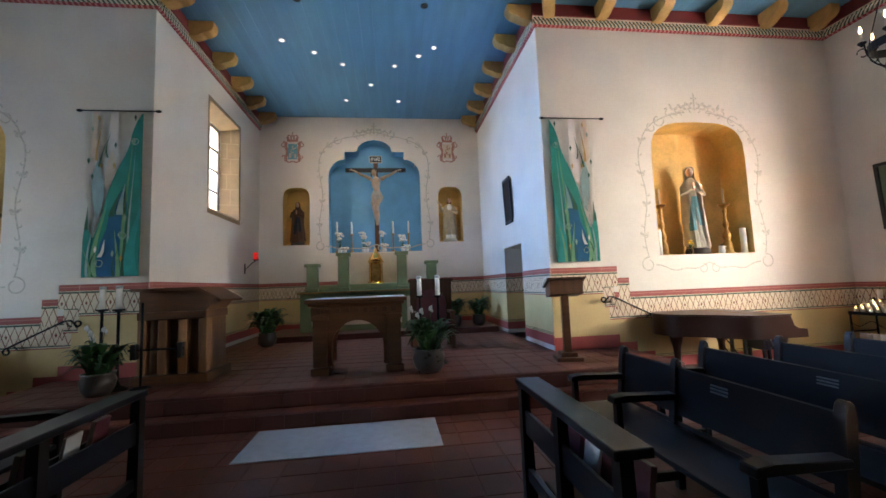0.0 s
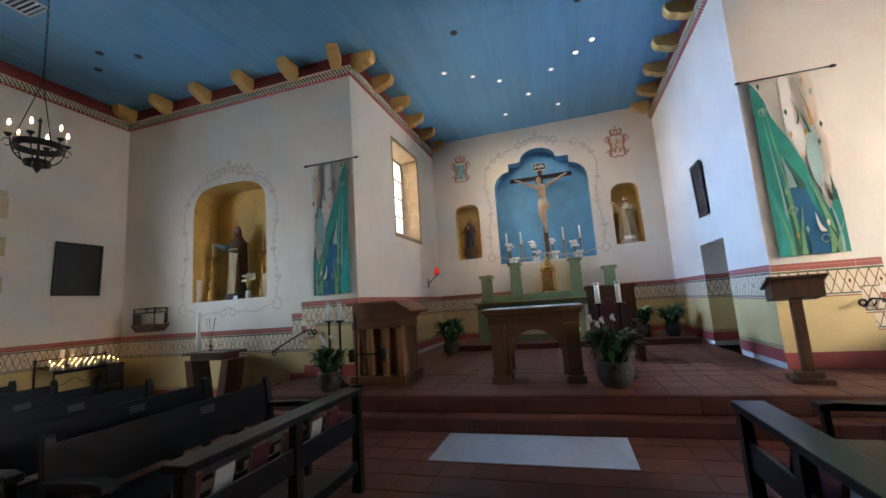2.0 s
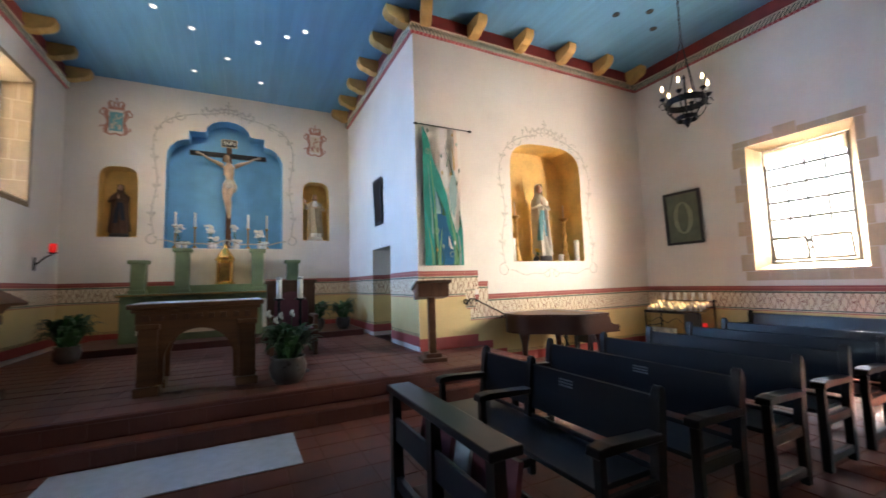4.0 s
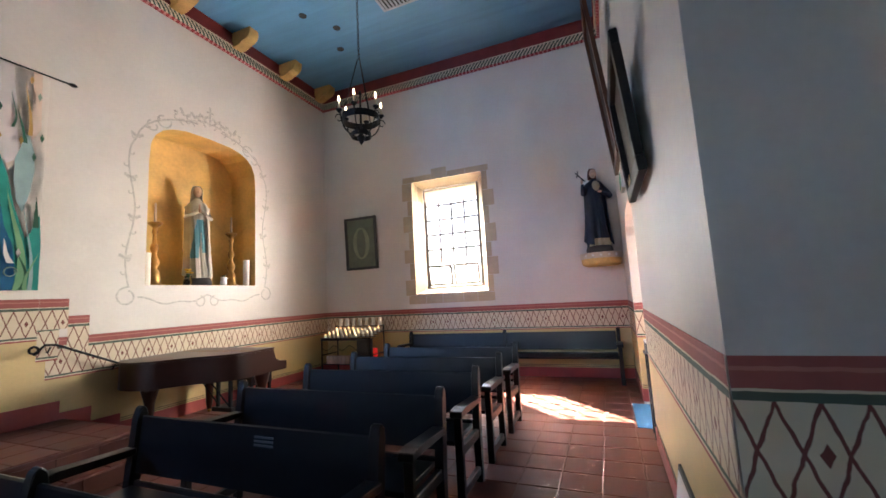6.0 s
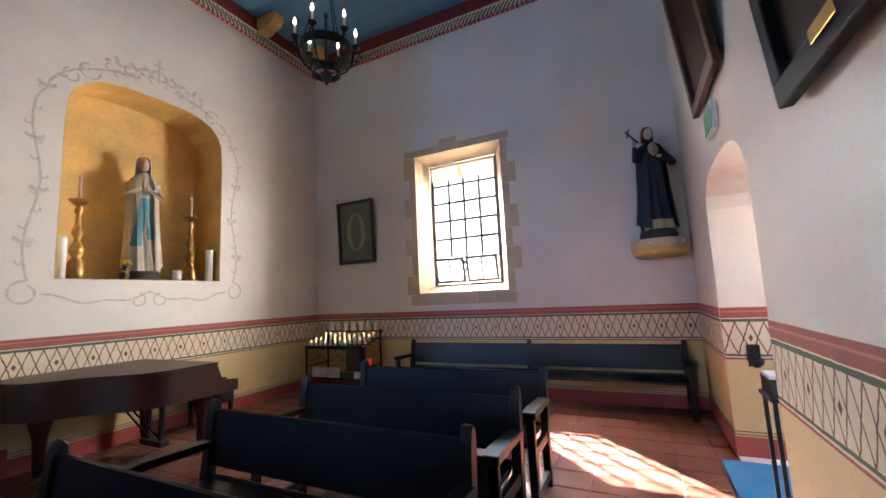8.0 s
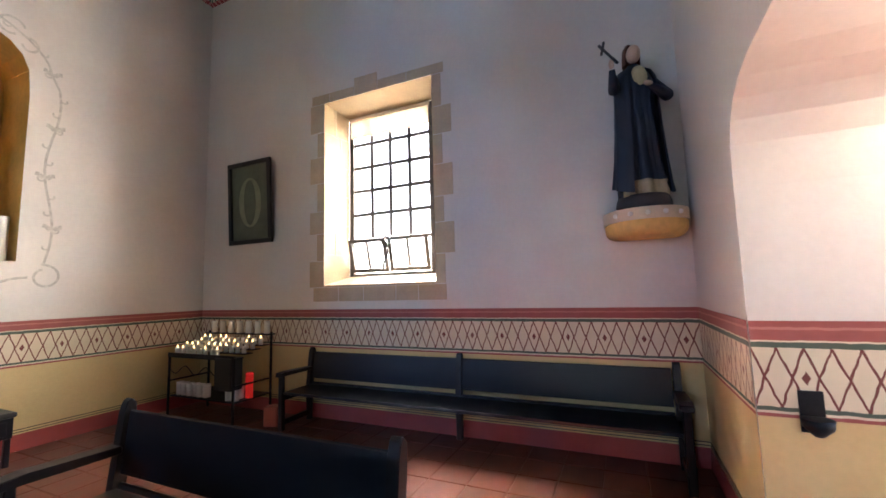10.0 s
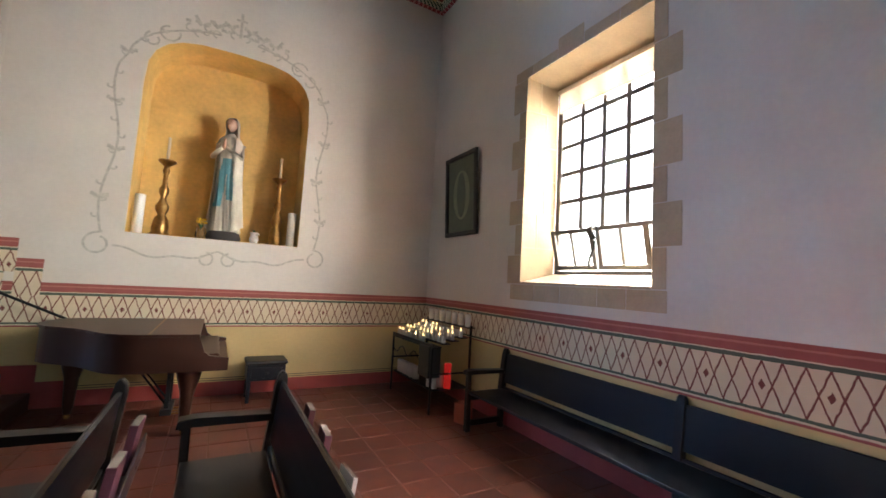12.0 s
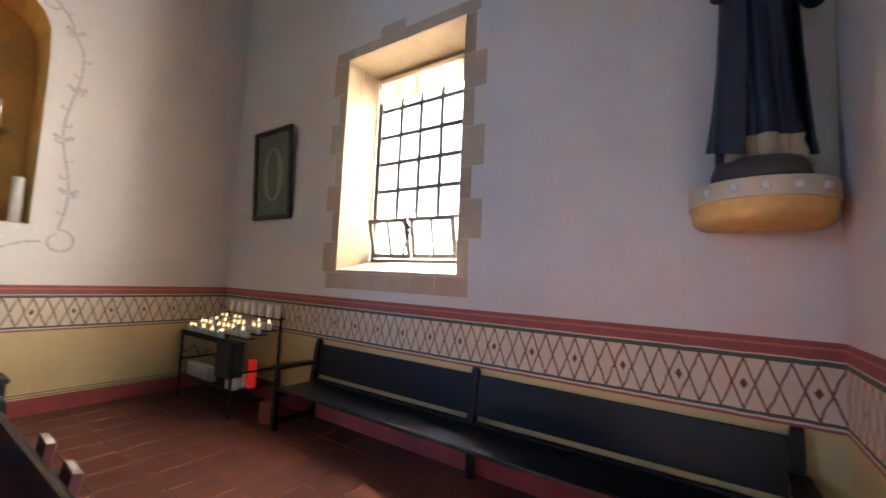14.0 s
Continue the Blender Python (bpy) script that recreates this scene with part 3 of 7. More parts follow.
# windows: stone-lined opening with quoins, frame, bars and panes
def window(name, side, face, y0, y1, z0, z1, depth, cols, rows, quoins, hopper, label):
    """side: +1 when the outside lies towards +x."""
    ob = thing(name, label, "window", kind="structure")
    xo = face + side * depth
    i0, i1, j0, j1 = y0 + 0.20, y1 - 0.07, z0 + 0.12, z1 - 0.07
    bm = B()
    a = [bm.verts.new((face - side * 0.003, y, z)) for y, z in ((y0 + 0.002, z0 + 0.002), (y1 - 0.002, z0 + 0.002), (y1 - 0.002, z1 - 0.002), (y0 + 0.002, z1 - 0.002))]
    b = [bm.verts.new((xo, y, z)) for y, z in ((i0, j0), (i1, j0), (i1, j1), (i0, j1))]
    c = [bm.verts.new((xo, y, z)) for y, z in ((y0 - 0.1, z0 - 0.1), (y1 + 0.1, z0 - 0.1), (y1 + 0.1, z1 + 0.1), (y0 - 0.1, z1 + 0.1))]
    for i in range(4):
        j = (i + 1) % 4
        if i:
            bm.faces.new((a[i], a[j], b[j], b[i]))
        bm.faces.new((b[i], b[j], c[j], c[i]))
    part("reveal", bm, DIMSTONE, ob, "sandstone splayed reveal")
    bm = B()
    top = [bm.verts.new(v) for v in ((face - side * 0.008, y0 + 0.003, z0 + 0.004), (face - side * 0.008, y1 - 0.003, z0 + 0.004), (xo, i1, j0), (xo, i0, j0))]
    low = [bm.verts.new((v.co.x, v.co.y, z0 - 0.02)) for v in top]
    bm.faces.new(top)
    bm.faces.new(low[::-1])
    for i in range(4):
        bm.faces.new((top[i], low[i], low[(i + 1) % 4], top[(i + 1) % 4]))
    bmesh.ops.recalc_face_normals(bm, faces=bm.faces[:])
    part("window_sill", bm, QUOIN, ob, "worn sandstone sill")
    # joints across the splays read as separate blocks
    bm = B()
    n = 6
    for k in range(1, n):
        z = z0 + (z1 - z0) * k / n
        for ya, yb in ((y0, i0), (y1, i1)):
            s = 1 if ya < yb else -1
            f, g = (0.42, 0.46) if k % 2 else (0.62, 0.66)
            slab(bm, [(face + (xo - face) * f, ya + (yb - ya) * f + s * 0.001), (face + (xo - face) * g, ya + (yb - ya) * g + s * 0.001), (face + (xo - face) * g, ya + (yb - ya) * g + s * 0.005), (face + (xo - face) * f, ya + (yb - ya) * f + s * 0.005)], "z", z + 0.007, z + (z1 - z0) / n - 0.007)
            slab(bm, [(face, ya + s * 0.001), (xo, yb + s * 0.001), (xo, yb + s * 0.005), (face, ya + s * 0.005)], "z", z - 0.007, z + 0.007)
    part("joints", bm, MORTAR, ob)
    if quoins:
        rnd = random.Random(7)
        zz, k = z0 - 0.02, 0
        heights = [0.34, 0.36, 0.30, 0.38, 0.36, 0.34, 0.42]
        while zz < z1 - 0.02:
            h = heights[k % 7]
            h = min(h, z1 - zz)
            for e in (-1, 1):
                w = 0.24 if (k + (e > 0)) % 2 else 0.12
                ya, yb = (y0 - w, y0 - 0.001) if e < 0 else (y1 + 0.001, y1 + w)
                part("stone", bx(B(), *sorted((face + side * 0.02, face - side * 0.006)), ya, yb, zz + 0.004, zz + h - 0.004, 0.004), QUOIN, ob)
            zz += h
            k += 1
        u = y0 - 0.13
        for w in (0.36, 0.30, 0.46, 0.38, 0.40, 0.06):
            part("stone", bx(B(), *sorted((face + side * 0.02, face - side * 0.006)), u + 0.004, min(u + w, y1 + 0.13) - 0.004, z0 - 0.20, z0 - 0.024, 0.004), QUOIN, ob)
            u += w
        u = y0 - 0.16
        for w, h in ((0.50, 0.13), (0.42, 0.13), (0.36, 0.24), (0.40, 0.13), (0.30, 0.13)):
            part("stone", bx(B(), *sorted((face + side * 0.02, face - side * 0.006)), u + 0.004, u + w - 0.004, z1 + 0.004, z1 + h, 0.004), QUOIN, ob)
            u += w
    else:
        bm = B()
        fx = sorted((face + side * 0.02, face - side * 0.006))
        bx(bm, *fx, y0 - 0.09, y1 + 0.09, z0 - 0.11, z0 - 0.002, 0.004)
        bx(bm, *fx, y0 - 0.09, y1 + 0.09, z1 + 0.002, z1 + 0.09, 0.004)
        bx(bm, *fx, y0 - 0.09, y0 - 0.002, z0, z1, 0.004)
        bx(bm, *fx, y1 + 0.002, y1 + 0.09, z0, z1, 0.004)
        part("stone_surround", bm, DIMSTONE, ob)
    # frame and bars
    t = 0.07
    fr = B()
    xa, xb = sorted((xo, xo + side * 0.06))
    low = j0 + (0.50 if hopper else 0.0)
    bx(fr, xa, xb, i0, i0 + t, j0, j1, 0.006)
    bx(fr, xa, xb, i1 - t, i1, j0, j1, 0.006)
    bx(fr, xa, xb, i0 + t, i1 - t, j1 - t, j1, 0.006)
    bx(fr, xa, xb, i0 + t, i1 - t, j0, j0 + 0.04, 0.006)
    if hopper:
        bx(fr, xa, xb, i0 + t, i1 - t, low - 0.02, low + 0.02, 0.004)
    frame_ob = part("window_frame", fr, FRAMEWOOD, ob, "dark painted window frame")
    xm = xo + side * 0.03
    for k in range(1, cols):
        y = i0 + t + (i1 - i0 - 2 * t) * k / cols
        part("bar", bx(B(), xm - 0.008, xm + 0.008, y - 0.026, y + 0.026, low + 0.02, j1 - t), FRAMEWOOD, ob)
    for k in range(1, rows):
        z = low + 0.02 + (j1 - t - low - 0.02) * k / rows
        part("bar", bx(B(), xm - 0.006, xm + 0.006, i0 + t, i1 - t, z - 0.026, z + 0.026), FRAMEWOOD, ob)
    cw, ch = (i1 - i0 - 2 * t) / cols, (j1 - t - low - 0.02) / rows
    for k in range(cols):
        for r in range(rows):
            g = part("pane", bx(B(), xm - 0.003, xm + 0.003, i0 + t + k * cw + 0.013, i0 + t + (k + 1) * cw - 0.013, low + 0.02 + r * ch + 0.013, low + 0.02 + (r + 1) * ch - 0.013), PANE, ob)
            g.visible_shadow = False
    if hopper:
        bd = B()
        bx(bd, xo - side * 0.022 - 0.002, xo - side * 0.022 + 0.002, i0 + 0.05, i1 - 0.05, j1 - 0.30, j1 - 0.05)
        blind = part("roller_blind", bd, BLIND, ob, "cream roller blind drawn down a little")
        part("hem_bar", bx(B(), xo - side * 0.022 - 0.007, xo - side * 0.022 + 0.007, i0 + 0.05, i1 - 0.05, j1 - 0.315, j1 - 0.298, 0.003), CREAM, blind)
        part("roller", tube(B(), [(xo - side * 0.035, i0 + 0.04, j1 - 0.045), (xo - side * 0.035, i1 - 0.04, j1 - 0.045)], 0.024, 10), CREAM, blind)
        mid = (i0 + i1) / 2
        for ya, yb, lean in ((i0 + t, mid - 0.01, 0.20), (mid + 0.01, i1 - t, 0.26)):
            sash = new("sash")
            sash.parent = ob
            sash.matrix_basis = Matrix.Translation((xo - side * 0.005, 0, j0 + 0.05)) @ Matrix.Rotation(-side * lean, 4, "Y")
            H = 0.46
            bm = B()
            for p in ((ya, yb, 0, 0.055), (ya, yb, H - 0.05, H), (ya, ya + 0.05, 0.055, H - 0.05), (yb - 0.05, yb, 0.055, H - 0.05), ((ya + yb) / 2 - 0.018, (ya + yb) / 2 + 0.018, 0.055, H - 0.05)):
                bx(bm, -0.016, 0.016, *p, 0.003)
            part("sash_frame", bm, FRAMEWOOD, sash)
            for q0, q1 in ((ya + 0.05, (ya + yb) / 2 - 0.018), ((ya + yb) / 2 + 0.018, yb - 0.05)):
                g = part("pane", bx(B(), -0.003, 0.003, q0, q1, 0.055, H - 0.05), PANE, sash)
                g.visible_shadow = False
        bm = B()
        cyl = [(xo - side * (0.10 + 0.05 * math.sin(3 * s)), mid + 0.05 * math.cos(5 * s), j0 + 0.08 + 0.36 * s) for s in [i / 14 for i in range(15)]]
        tube(bm, cyl, 0.015)
        tube(bm, [(xo - side * 0.12, mid - 0.07 * math.cos(a), j0 + 0.44 + 0.07 * math.sin(a)) for a in [i * 0.55 for i in range(12)]], 0.009)
        tube(bm, [(xo - side * 0.05, mid, j0 - 0.03), (xo - side * 0.25, mid + 0.16, j0 - 0.06)], 0.010)
        part("latch", bm, IRON, ob, "curled wrought iron latch")
    return ob


window("window_1", 1, XE, 8.66, 10.26, 1.64, 4.10, 0.44, 4, 5, True, True, "deep stone-framed window with small panes and hopper sashes open")
window("window_2", -1, XW, 8.66, 10.26, 1.64, 4.10, 0.44, 4, 5, True, True, "deep stone-framed window with small panes, glowing with daylight")
window("window_3", -1, XL, 14.58, 16.20, 3.36, 5.68, 0.42, 2, 4, False, False, "tall chancel window in a stone-lined recess")

# door leaves of the south doorway and the nave end, both out of view
def plank_door(name, m, w, h, label):
    ob = thing(name, label, "door", m, kind="structure")
    n = 5
    for i in range(n):
        part("board", bx(B(), -w / 2 + i * w / n + 0.002, -w / 2 + (i + 1) * w / n - 0.002, -0.025, 0.025, 0.01, h, 0.005), BROWNWOOD, ob)
    hd = part("door_handle", tube(B(), [(w * 0.36, -0.03, 1.0), (w * 0.36, -0.08, 1.0), (w * 0.26, -0.08, 1.0)], 0.01), IRON, ob)
    return ob


# unseen pair, added to block outdoor light from the nave floor
for dx in (-0.63, 0.63):
    plank_door("door_2", pose(3.165 + dx, YEND - 0.4, 0), 1.25, 3.58, "unseen dark door leaf, added to keep daylight out of the nave")
# unseen leaf, its angle set by how much daylight should reach the jamb
plank_door("door_1", pose(9.98, YS - 1.42, 0, 0, 0, 138), 1.50, 2.58, "dark wooden plank door, unseen, half open to limit the daylight")

def stretch(ob, kx, ky, kz):
    """Give a built thing its true proportions, part by part."""
    seen = set()
    for ch in ob.children:
        ch.matrix_basis = Matrix.Diagonal((kx, ky, kz, 1)) @ ch.matrix_basis @ Matrix.Diagonal((1 / kx, 1 / ky, 1 / kz, 1))
        for q in [ch, *ch.children]:
            if q.data and q.data.name not in seen:
                seen.add(q.data.name)
                q.data.transform(Matrix.Diagonal((kx, ky, kz, 1)))
    return ob


def stretch_mesh(bm, kz):
    for v in bm.verts:
        v.co.z *= kz
    return bm


# ---- pews ----
def pew_end(bm, y0, y1, arm=True):
    """Side frame in profile: post with a rounded cap leaning back, arm, front leg, foot."""
    slab(bm, [(0.02, 0.0), (0.075, 0.0), (0.085, 0.42), (0.13, 0.80), (0.125, 0.85), (0.10, 0.875), (0.075, 0.86), (0.06, 0.80), (0.015, 0.42)], "y", y0, y1)
    if arm:
        slab(bm, [(-0.46, 0.60), (-0.45, 0.645), (-0.36, 0.655), (0.05, 0.64), (0.05, 0.60), (-0.36, 0.615)], "y", y0 - 0.02, y1 + 0.02)
        slab(bm, [(-0.43, 0.0), (-0.37, 0.0), (-0.385, 0.61), (-0.43, 0.61)], "y", y0, y1)
        slab(bm, [(-0.40, 0.33), (0.03, 0.33), (0.03, 0.40), (-0.40, 0.40)], "y", y0 + 0.008, y1 - 0.008)
        slab(bm, [(-0.40, 0.06), (0.03, 0.06), (0.03, 0.12), (-0.40, 0.12)], "y", y0 + 0.008, y1 - 0.008)
    bmesh.ops.bevel(bm, geom=list(bm.edges), offset=0.006, segments=1, affect="EDGES")
    return bm


def pew(length, label, group, books, plate, mid=False, cushion=True, tall=1.09):
    """Faces -x; its back stands at x = 0; it runs along y from 0 to length."""
    ob = thing("pew", label, "pew", group=group)
    part("end_frame", pew_end(B(), 0, 0.06), DARKPOST, ob)
    part("end_frame", pew_end(B(), length - 0.06, length), DARKPOST, ob)
    if mid:
        part("middle_post", pew_end(B(), length / 2 - 0.03, length / 2 + 0.03, False), DARKPOST, ob)
    part("backrest", bmesh_lean(B(), 0.07, length - 0.07, 0.50, 0.815), DARKWOOD, ob)
    part("lower_rail", bmesh_lean(B(), 0.07, length - 0.07, 0.43, 0.455), DARKWOOD, ob)
    bm = B()
    bx(bm, -0.42, 0.03, 0.065, length - 0.065, 0.405, 0.435, 0.006)
    part("seat", bm, DARKWOOD, ob)
    if cushion:
        part("seat_cushion", bx(B(), -0.41, 0.0, 0.08, length - 0.08, 0.437, 0.462, 0.01), BLUECLOTH, ob, "dark blue seat cushion")
    if plate:
        p0 = new("name_plate")
        p0.parent = ob
        p0.matrix_basis = pose(0.0745, length * 0.40, 0.74, 0, 6, 0)
        bm = B()
        for k in range(3):
            bx(bm, -0.004, 0.0, -0.07, 0.07, 0.02 - 0.02 * k, 0.030 - 0.02 * k)
        me = part("lines", bm, PLATE, p0, "small pale plate with unreadable lines")
    if books:
        bm = B()
        bx(bm, 0.12, 0.24, 0.12, length - 0.12, 0.52, 0.535)
        bx(bm, 0.235, 0.247, 0.12, length - 0.12, 0.535, 0.62, 0.003)
        part("book_rack", bm, DARKWOOD, ob)
    return stretch(ob, 1, 1, tall)


def bmesh_lean(bm, y0, y1, z0, z1):
    def x(z):
        return 0.05 + (z - 0.42) * 0.118
    slab(bm, [(x(z0) - 0.012, z0), (x(z0) + 0.014, z0), (x(z1) + 0.014, z1 - 0.004), (x(z1), z1 + 0.002), (x(z1) - 0.012, z1 - 0.004)], "y", y0, y1)
    return bm


ROWS = [5.70, 6.53, 7.36, 8.18, 9.01, 9.84]
PS, PN = 7.60, 9.52
first = pew(PN - PS, "dark-stained wooden pew with worn arms and a book rack", "pews in the transepts", True, True, cushion=False)
first.matrix_basis = pose(ROWS[0], PS, 0)
pews = [first]
for x in ROWS[1:]:
    pews.append(copy_thing(first, pose(x, PS, 0)))
for p in pews[2:]:
    for plate in [c for c in p.children if c.name.startswith("name_plate")]:
        for c in [*plate.children, plate]:
            bpy.data.objects.remove(c)
for x in ROWS:
    pews.append(copy_thing(first, pose(2 * CX - x, PN, 0, 0, 0, 180)))

part("middle_post", stretch_mesh(pew_end(B(), 1.16, 1.22), 1.09), DARKPOST, first)
bench = pew(4.09, "long dark wooden bench with two back panels against the wall", "", False, False, mid=True, cushion=False, tall=1.0)
bench.name = "wall_bench"
bench.matrix_basis = pose(12.405, 6.34, 0)
bench["category"] = "bench"


def book(label, w, h, t, cover):
    ob = thing("hymn_book", label, "book", group="hymn books")
    bm = B()
    bx(bm, 0, t, 0, w, 0, h, 0.003)
    part("cover", bm, cover, ob)
    part("page_block", bx(B(), 0.003, t - 0.003, 0.004, w + 0.0015, 0.004, h + 0.0015), PAGES, ob, "cream page edges")
    return ob


b0 = book("maroon hymn book standing in a pew rack", 0.16, 0.23, 0.035, MAROON)
b0.matrix_basis = pose(ROWS[0] + 0.16, PS + 0.3, 0.584, 0, 8, 0)
b1 = book("white paper missal standing in a pew rack", 0.15, 0.21, 0.02, PAPER)
b1.matrix_basis = pose(ROWS[0] + 0.16, PS + 0.7, 0.584, 0, 8, 0)
rb = random.Random(3)
for x in ROWS:
    for y in (0.25, 0.65, 1.05, 1.45):
        if x == ROWS[0] and y in (0.25,):
            continue
        copy_thing(b0 if rb.random() < 0.65 else b1, pose(x + 0.155 + rb.random() * 0.02, PS + y + rb.uniform(-0.08, 0.08), 0.584, 0, 8, rb.uniform(-4, 4)))


def front_rail(length, label):
    """Kneeler screen before the first pew: top rail, posts, shelf with slats; runs along y, its book shelf on +x."""
    ob = thing("prayer_rail", label, "prayer rail", group="prayer rails")
    part("top_rail", bx(B(), -0.05, 0.13, 0, length, 0.83, 0.875, 0.008), DARKWOOD, ob)
    for y in (0.0, length / 2 - 0.035, length - 0.07):
        bm = B()
        slab(bm, [(-0.03, 0.0), (0.06, 0.0), (0.05, 0.12), (0.03, 0.83), (-0.03, 0.83)], "y", y, y + 0.07)
        part("post", bm, DARKPOST, ob)
    part("shelf", bx(B(), 0.0, 0.22, 0.07, length - 0.07, 0.50, 0.525, 0.004), DARKWOOD, ob)
    part("shelf_lip", bx(B(), 0.205, 0.222, 0.07, length - 0.07, 0.525, 0.60, 0.003), DARKWOOD, ob)
    part("panel", bx(B(), -0.012, 0.012, 0.07, length - 0.07, 0.50, 0.66, 0.004), DARKWOOD, ob)
    part("kneeler", bx(B(), 0.10, 0.36, 0.07, length - 0.07, 0.10, 0.17, 0.015), BROWNWOOD, ob, "low wooden kneeler")
    part("stretcher", bx(B(), -0.012, 0.03, 0.07, length - 0.07, 0.18, 0.26, 0.005), DARKWOOD, ob)
    return ob


rail = front_rail(1.34, "dark wooden prayer rail with a shelf of books")
rail.matrix_basis = pose(4.58, 7.50, 0)
rail_w = front_rail(1.78, "long dark wooden prayer rail with a shelf of books")
rail_w.matrix_basis = pose(1.74, 9.28, 0, 0, 0, 180)
for y, bk in ((7.60, b0), (7.82, b0), (8.02, b1), (8.24, b0), (8.5, b0)):
    copy_thing(bk, pose(4.71, y, 0.526, 0, 10, 3))
for y, bk in ((7.72, b0), (7.95, b1), (8.25, b0), (8.55, b0), (8.85, b1), (9.1, b0)):
    copy_thing(bk, pose(1.61, y, 0.526, 0, -10, 184))

# ---- rug ----
rug = thing("rug", "pale grey runner lying before the steps", "rug", pose(3.11, 10.40, 0))
part("weave", bx(B(), -1.0, 1.0, -0.42, 0.42, 0.0, 0.009, 0.003), GREYRUG, rug)

# ---- altar ----
altar = thing("altar", "brown wooden table altar with an arch and white cloth", "altar", pose(3.14, 12.07, PLAT))
part("tabletop", bx(B(), -0.78, 0.78, -0.42, 0.42, 0.90, 0.95, 0.012), ALTARWOOD, altar)
part("top_moulding", bx(B(), -0.74, 0.74, -0.38, 0.38, 0.86, 0.90, 0.01), ALTARWOOD, altar)
bm = B()
bx(bm, -0.70, 0.70, -0.34, 0.34, 0.74, 0.86)
part("frieze", bm, ALTARWOOD, altar)
for i in range(9):
    part("tooth", bx(B(), -0.62 + i * 0.145, -0.55 + i * 0.145, -0.352, -0.338, 0.77, 0.83, 0.003), BROWNWOOD, altar)
bm = B()
archpts = [(-0.40 * math.cos(math.pi * i / 20), 0.34 + 0.33 * math.sin(math.pi * i / 20)) for i in range(21)]
slab(bm, [(-0.46, 0.74), (-0.46, 0.11), (-0.40, 0.11)] + archpts + [(0.40, 0.11), (0.46, 0.11), (0.46, 0.74)], "y", -0.30, -0.24)
part("arch", bm, ALTARWOOD, altar)
bm = B()
slab(bm, [(-0.46, 0.74), (-0.46, 0.11), (-0.40, 0.11)] + archpts + [(0.40, 0.11), (0.46, 0.11), (0.46, 0.74)], "y", 0.24, 0.30)
part("arch", bm, ALTARWOOD, altar)
for x in (-0.57, 0.57):
    for y in (-0.21, 0.21):
        bm = B()
        bx(bm, x - 0.11, x + 0.11, y - 0.11, y + 0.11, 0.10, 0.74, 0.015)
        bx(bm, x - 0.14, x + 0.14, y - 0.14, y + 0.14, 0.0, 0.10, 0.015)
        bx(bm, x - 0.13, x + 0.13, y - 0.13, y + 0.13, 0.68, 0.739, 0.012)
        part("leg", bm, ALTARWOOD, altar)
stretch(altar, 0.91, 0.95, 1.12)
cloth = thing("altar_cloth", "white linen cloth lying on the altar top", "altar cloth", pose(3.14, 12.07, PLAT + 1.066))
part("linen", bx(B(), -0.68, 0.68, -0.404, 0.404, 0.0, 0.006, 0.002), PAPER, cloth)

# ---- ambo ----
ambo = thing("ambo", "large brown wooden ambo with a sloping top and pillars", "ambo", pose(0.63, 12.26, PLAT))
part("plinth", bx(B(), -0.52, 0.52, -0.42, 0.42, 0, 0.12, 0.015), ALTARWOOD, ambo)
for x in (-0.42, -0.14, 0.14, 0.42):
    part("pillar", bx(B(), x - 0.06, x + 0.06, -0.36, -0.24, 0.12, 0.80, 0.012), PALEOAK, ambo)
part("back_panel", bx(B(), -0.46, 0.46, -0.20, 0.34, 0.12, 0.80, 0.01), PALEOAK, ambo, "lighter oak panel, brightened as if lit")
part("rail", bx(B(), -0.48, 0.48, -0.38, 0.36, 0.80, 0.90, 0.012), ALTARWOOD, ambo)
bm = B()
slab(bm, [(-0.46, 0.90), (0.46, 0.90), (0.60, 1.04), (0.36, 1.16), (-0.46, 1.16)], "y", -0.36, 0.34)
part("body", bm, ALTARWOOD, ambo)
bm = B()
slab(bm, [(-0.55, 1.16), (0.36, 1.16), (0.68, 1.0), (0.70, 1.03), (0.38, 1.20), (-0.55, 1.20)], "y", -0.42, 0.40)
part("top_board", bm, ALTARWOOD, ambo)
stretch(ambo, 0.93, 1, 1.09)

# ---- small lectern ----
lect = thing("lectern", "brown wooden lectern on a square post", "lectern", pose(6.26, 11.78, PLAT, 0, 0, -12))
part("base_plate", bx(B(), -0.19, 0.19, -0.19, 0.19, 0, 0.06, 0.01), BROWNWOOD, lect)
part("base_block", bx(B(), -0.12, 0.12, -0.12, 0.12, 0.06, 0.12, 0.01), BROWNWOOD, lect)
part("post", bx(B(), -0.055, 0.055, -0.055, 0.055, 0.12, 0.95, 0.008), ALTARWOOD, lect)
bm = B()
slab(bm, [(-0.20, 0.95), (0.20, 0.90), (0.20, 1.06), (-0.20, 1.16)], "x", -0.24, 0.24)
part("desk_box", bm, BROWNWOOD, lect)
bm = B()
slab(bm, [(-0.24, 1.165), (0.24, 1.045), (0.24, 1.07), (-0.24, 1.19)], "x", -0.28, 0.28)
part("desk_top", bm, BROWNWOOD, lect)
stretch(lect, 1, 1, 1.05)

